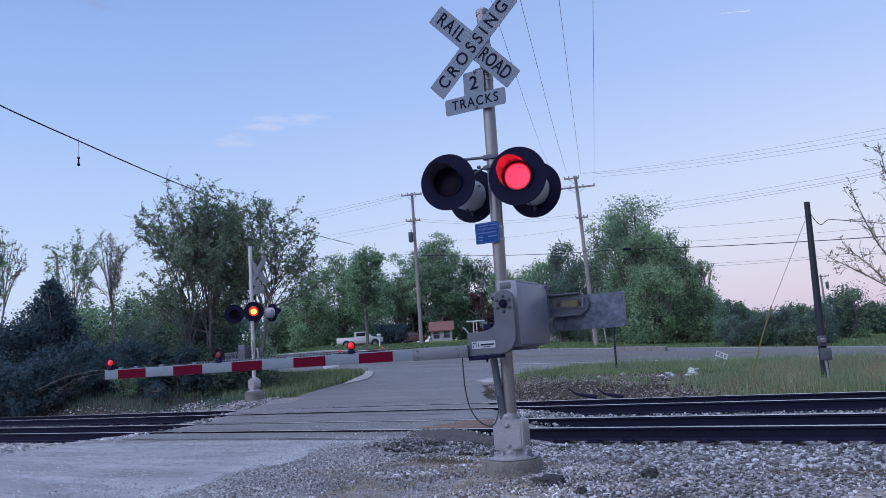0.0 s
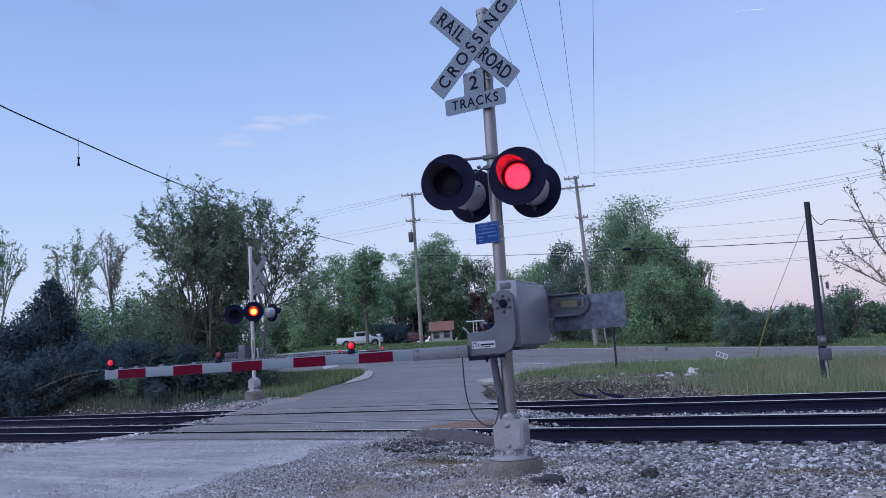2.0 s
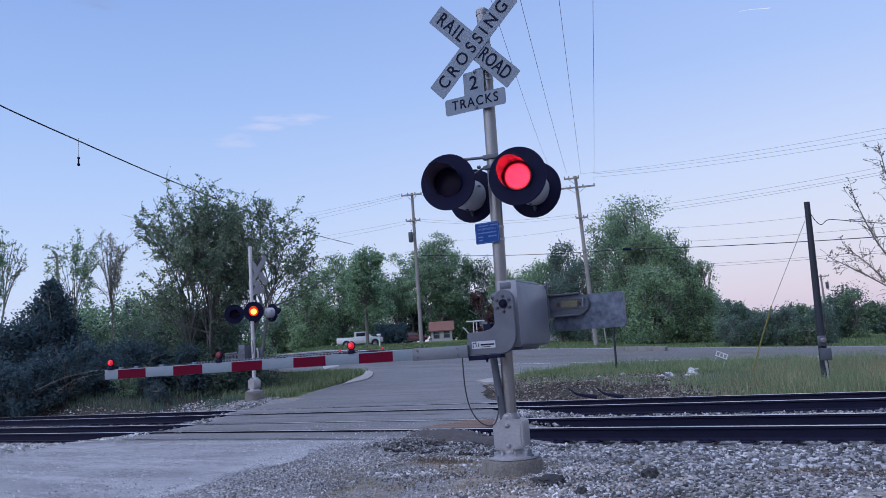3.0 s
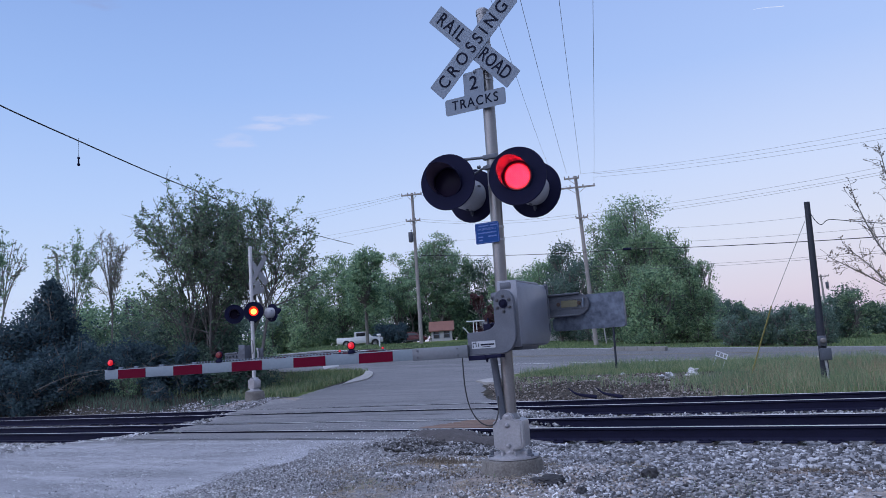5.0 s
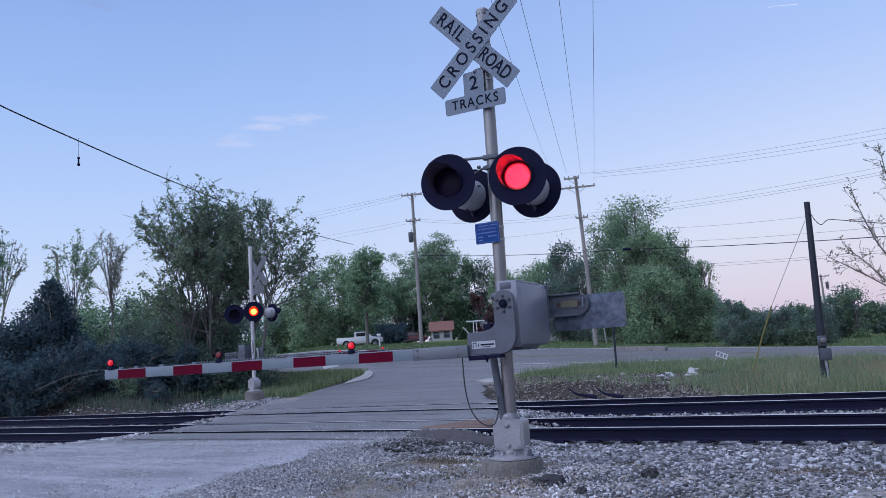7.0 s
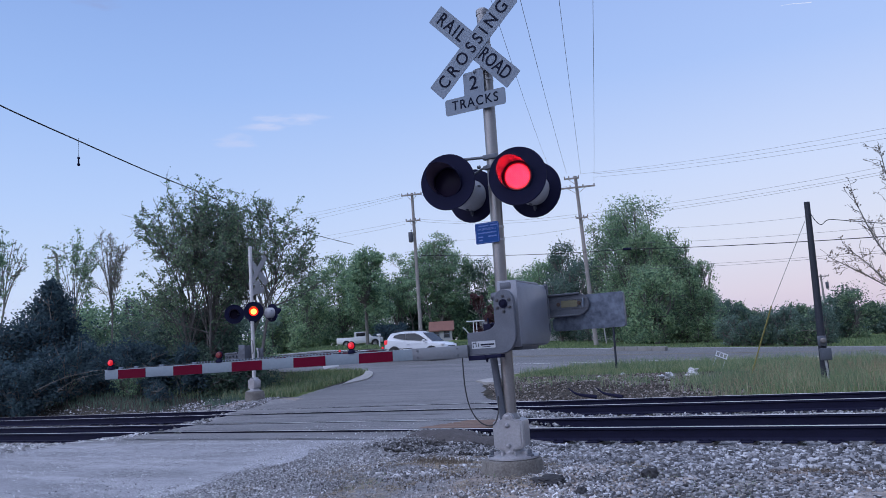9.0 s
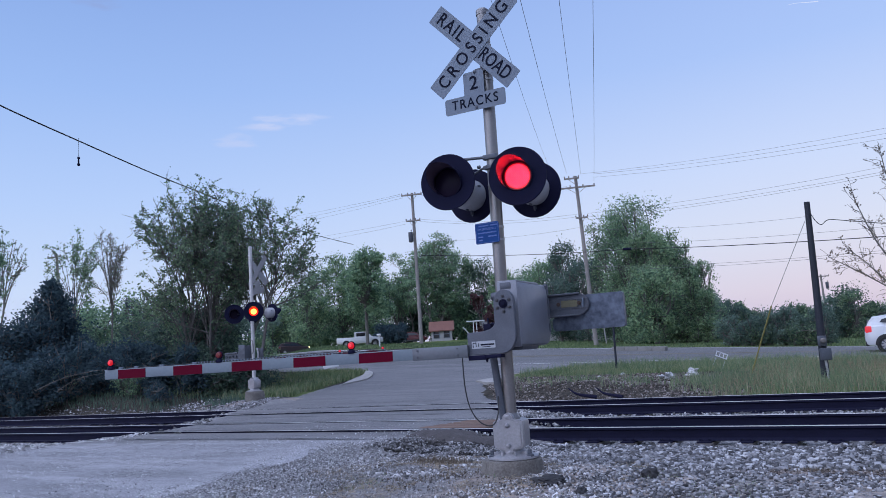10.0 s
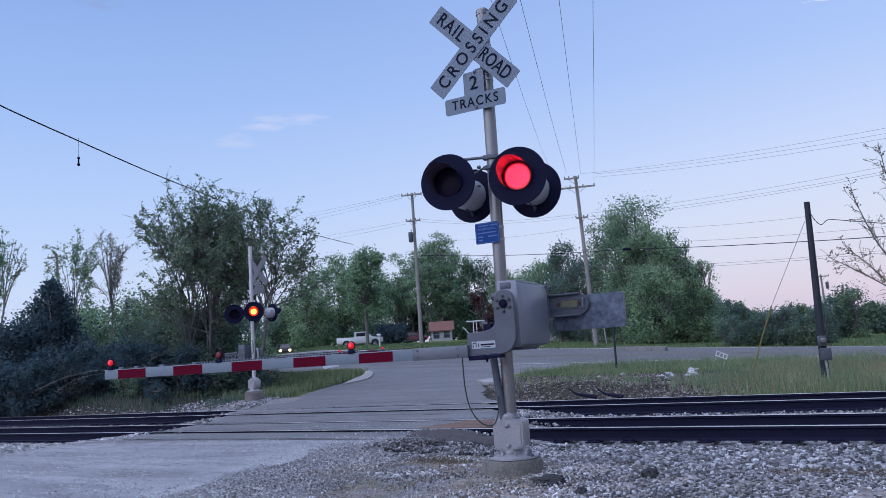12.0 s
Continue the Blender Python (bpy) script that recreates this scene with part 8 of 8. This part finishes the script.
def make_far_gate():
    root, tip = Vector((-19.52, 19.67, 1.58)), Vector((-15.13, 21.25, 1.60))
    d = tip - root
    arm = empty("crossing_gate", Matrix.Translation(root) @ d.to_track_quat("X", "Z").to_matrix().to_4x4())
    tagged(arm, "far lowered red and white gate arm", "crossing gate", "crossing gates")
    L = d.length
    bm = bmesh.new()
    box(bm, (L / 2, 0, 0), (L, 0.04, 0.11), bevel=0.004)
    part("arm_board", bm, ARM_WHITE, arm, "white reflective arm board")
    for k in range(5):
        bm = bmesh.new()
        box(bm, (L - 0.5 - 0.81 * k, 0.0, 0), (0.4, 0.05, 0.108))
        part("red_stripe", bm, ARM_RED, arm)
    bm = bmesh.new()
    tube(bm, [(0.3 + (L - 0.6) * k / 119, 0, 0.075 + 0.02 * abs(math.sin(k * 0.9))) for k in range(120)], 0.012, 5)
    part("lamp_cable", bm, WIRE, arm)
    out = []
    for x, turning in ((L - 1.62, True), (L - 0.12, False)):
        lens = gate_lamp(arm, pose(x, 0, 0.01), True, turning)
        out.append(lens)
    return out[0]


def make_branches():
    for pts, r in ((((-26.13, 15.85, 1.05), (-25.33, 16.33, 1.41), (-24.49, 16.83, 1.58), (-24.16, 17.25, 1.62)), 0.016), (((-25.97, 16.53, 0.96), (-25.37, 16.88, 1.34), (-24.52, 17.39, 1.51)), 0.012), (((-18.59, 16.85, 0.32), (-18.97, 16.63, 0.25), (-19.29, 16.44, 0.20)), 0.03)):
        bm = bmesh.new()
        tube(bm, smooth_path(pts, 6), r, 7, True, r * 0.35)
        tagged(link_mesh("fallen_branch", bm, BARK), "bare fallen branch on the bank", "branch", "fallen branches")


def make_far_clutter():
    bm = bmesh.new()
    a, b = Vector((-14.65, 42.25, 0.90)), Vector((-11.56, 41.84, 0.73))
    m = Matrix.Translation(a.lerp(b, 0.5)) @ (b - a).to_track_quat("X", "Z").to_matrix().to_4x4()
    for k in range(4):
        box(bm, (((k + 0.5) / 4 - 0.5) * (b - a).length, 0, 0.0), ((b - a).length / 4 - 0.01, 0.4, 0.5), m, 0.03)
    tagged(link_mesh("low_wall", bm, mat("pale_concrete", (0.22, 0.215, 0.21), 0.9, 0.0, (0.13, 0.13, 0.125), 2, 20, 0.3)), "low pale concrete wall beyond the highway", "wall", kind="structure")
    dome_tree("rust_shrub", "low rust-coloured shrub beside the highway", (-6.36, 91.70, 0.55), 1.0, 2.2, 301, 1600, 0.10, leaf_mat("rust_leaves", [(0.16, 0.07, 0.05), (0.26, 0.12, 0.09)]), 10, 0.0, BARK, 0.04, "shrub")
    dome_tree("young_tree", "young pale-green tree near the far pole", (-6.35, 89.37, 0.55), 3.4, 2.2, 302, 1200, 0.11, LEAF, 10, 0.1, BARK, 0.05)
    th, _ = make_suv(mat("pale_blue_paint", (0.30, 0.42, 0.60), 0.3, 0.0, (0.27, 0.38, 0.55), 2, 30, 0.0), "pale blue car parked far off", HEAD_OFF, GATE_OFF)
    th.matrix_basis = pose(*(-7.13, 135.49, 0.60), 0, 0, 28)


make_trees()
make_grass()
make_poles()
make_wires()
make_buildings()
make_clutter()
make_far_clutter()
make_branches()
far_gate_lens = make_far_gate()
make_pickup(CAR_WHITE, "parked white pickup truck on the lawn", on_land(-58.74, 77.19), 37)
suv, suv_wheels = make_suv(CAR_WHITE, "white compact crossover car driving along the highway", HEAD_OFF, TAIL)
sedan, sedan_wheels = make_suv(CAR_DARK, "dark car approaching with its headlights on", HEAD, GATE_OFF)
parked, parked_wheels = make_suv(CAR_RED, "dull red parked car beside the houses", HEAD_OFF, TAIL)
parked.matrix_basis = pose(*(-67.24, 101.94, 3.47), 0, 0, 25)


def make_contrail():
    bm = bmesh.new()
    pts = [(-60 + 120 * k / 20, 0, 2 * math.sin(k * 0.25)) for k in range(21)]
    tube(bm, pts, 0.5, 6, True, 1.5)
    # the trail glows by itself; emission stands in for sunlight on it
    ob = link_mesh("contrail", bm, glow("self_lit_vapour", (0.62, 0.72, 0.94), 1.0))
    return tagged(ob, "short white vapour trail high in the sky", "vapour trail")


contrail = make_contrail()


# ---- what moves ----
def turn_rows(place, to_dark, to_lit, lit_first, axis=Vector((0, 0, 1))):
    """Rows for a lens that flips half a turn at each time of the two lists, within a tenth of a second."""
    turns = sorted([(t, 1) for t in to_dark] + [(t, 1) for t in to_lit])
    ang = 0.0 if lit_first else 180.0
    rows = [(0.0, ang)]
    for t, _ in turns:
        f = round(t * FPS)
        for k in range(4):
            rows.append(((f + k - 1) / FPS, ang + 60 * k))
        ang += 180
    rows.append((12.0, ang))
    return [(t, place @ Matrix.Rotation(radians(a), 4, axis)) for t, a in rows]


TO_LEFT = [0.15 + 1.009 * k for k in range(12)]
TO_RIGHT = [0.76 + 1.008 * k for k in range(12)]


def motions():
    # flashing pairs: the first of each pair is lit from TO_LEFT to TO_RIGHT
    pairs = [(near_lenses[0], near_lenses[1]), (far_lenses[0], far_lenses[1]), (gate_lenses[1], gate_lenses[0])]
    for left, right in pairs:
        walk(left, turn_rows(left.matrix_basis.copy(), TO_RIGHT, TO_LEFT, False))
        walk(right, turn_rows(right.matrix_basis.copy(), TO_LEFT, TO_RIGHT, True))
    walk(far_gate_lens, turn_rows(far_gate_lens.matrix_basis.copy(), TO_LEFT, TO_RIGHT, True))

    # the white car on the highway
    v, x0, y0 = CAR_SPEED, CAR_X9, CAR_Y
    rows = []
    for k in range(0, 25):
        t = k / 2
        x = x0 + v * (t - 9.0)
        rows.append((t, pose(x, y0, float(land(np.array(x), np.array(y0))) + 0.035, 0, math.degrees(0.07 * 0.62) if -80 < x < 0 else 0, 0)))
    walk(suv, rows)
    step = 60
    for w in suv_wheels:
        base = w.matrix_basis.copy()
        n = int(12 * v / 0.345 / radians(step)) + 1
        walk(w, [(12.0 * k / n, base @ Matrix.Rotation(radians(step * k), 4, "Y")) for k in range(n + 1)])

    # the dark car that comes round the bend far away
    walk(sedan, [(t, pose(x, y, float(land(np.array(x), np.array(y))) + 0.03, 0, 0, a)) for t, (x, y), a in SEDAN])
    a, b = Vector((-441.75, 2997.12, 1206.00)), Vector((-171.05, 3158.69, 1228.68))
    m = Matrix.Rotation(radians(33), 4, "Z") @ Matrix.Rotation(radians(-5), 4, "Y")
    walk(contrail, [(0.0, Matrix.Translation(a) @ m), (12.0, Matrix.Translation(b) @ m)])


CAR_SPEED, CAR_X9, CAR_Y = 25.4, -25.28, 39.0
SEDAN = [(0.0, (-115.76, 84.64), 31), (9.2, (-85.72, 89.75), 31), (9.7, (-75.04, 83.15), 48), (10.9, (-74.09, 81.98), 40), (11.2, (-72.75, 79.83), -24), (11.5, (-71.62, 78.15), -46), (12.0, (-69.80, 75.74), -49)]
motions()
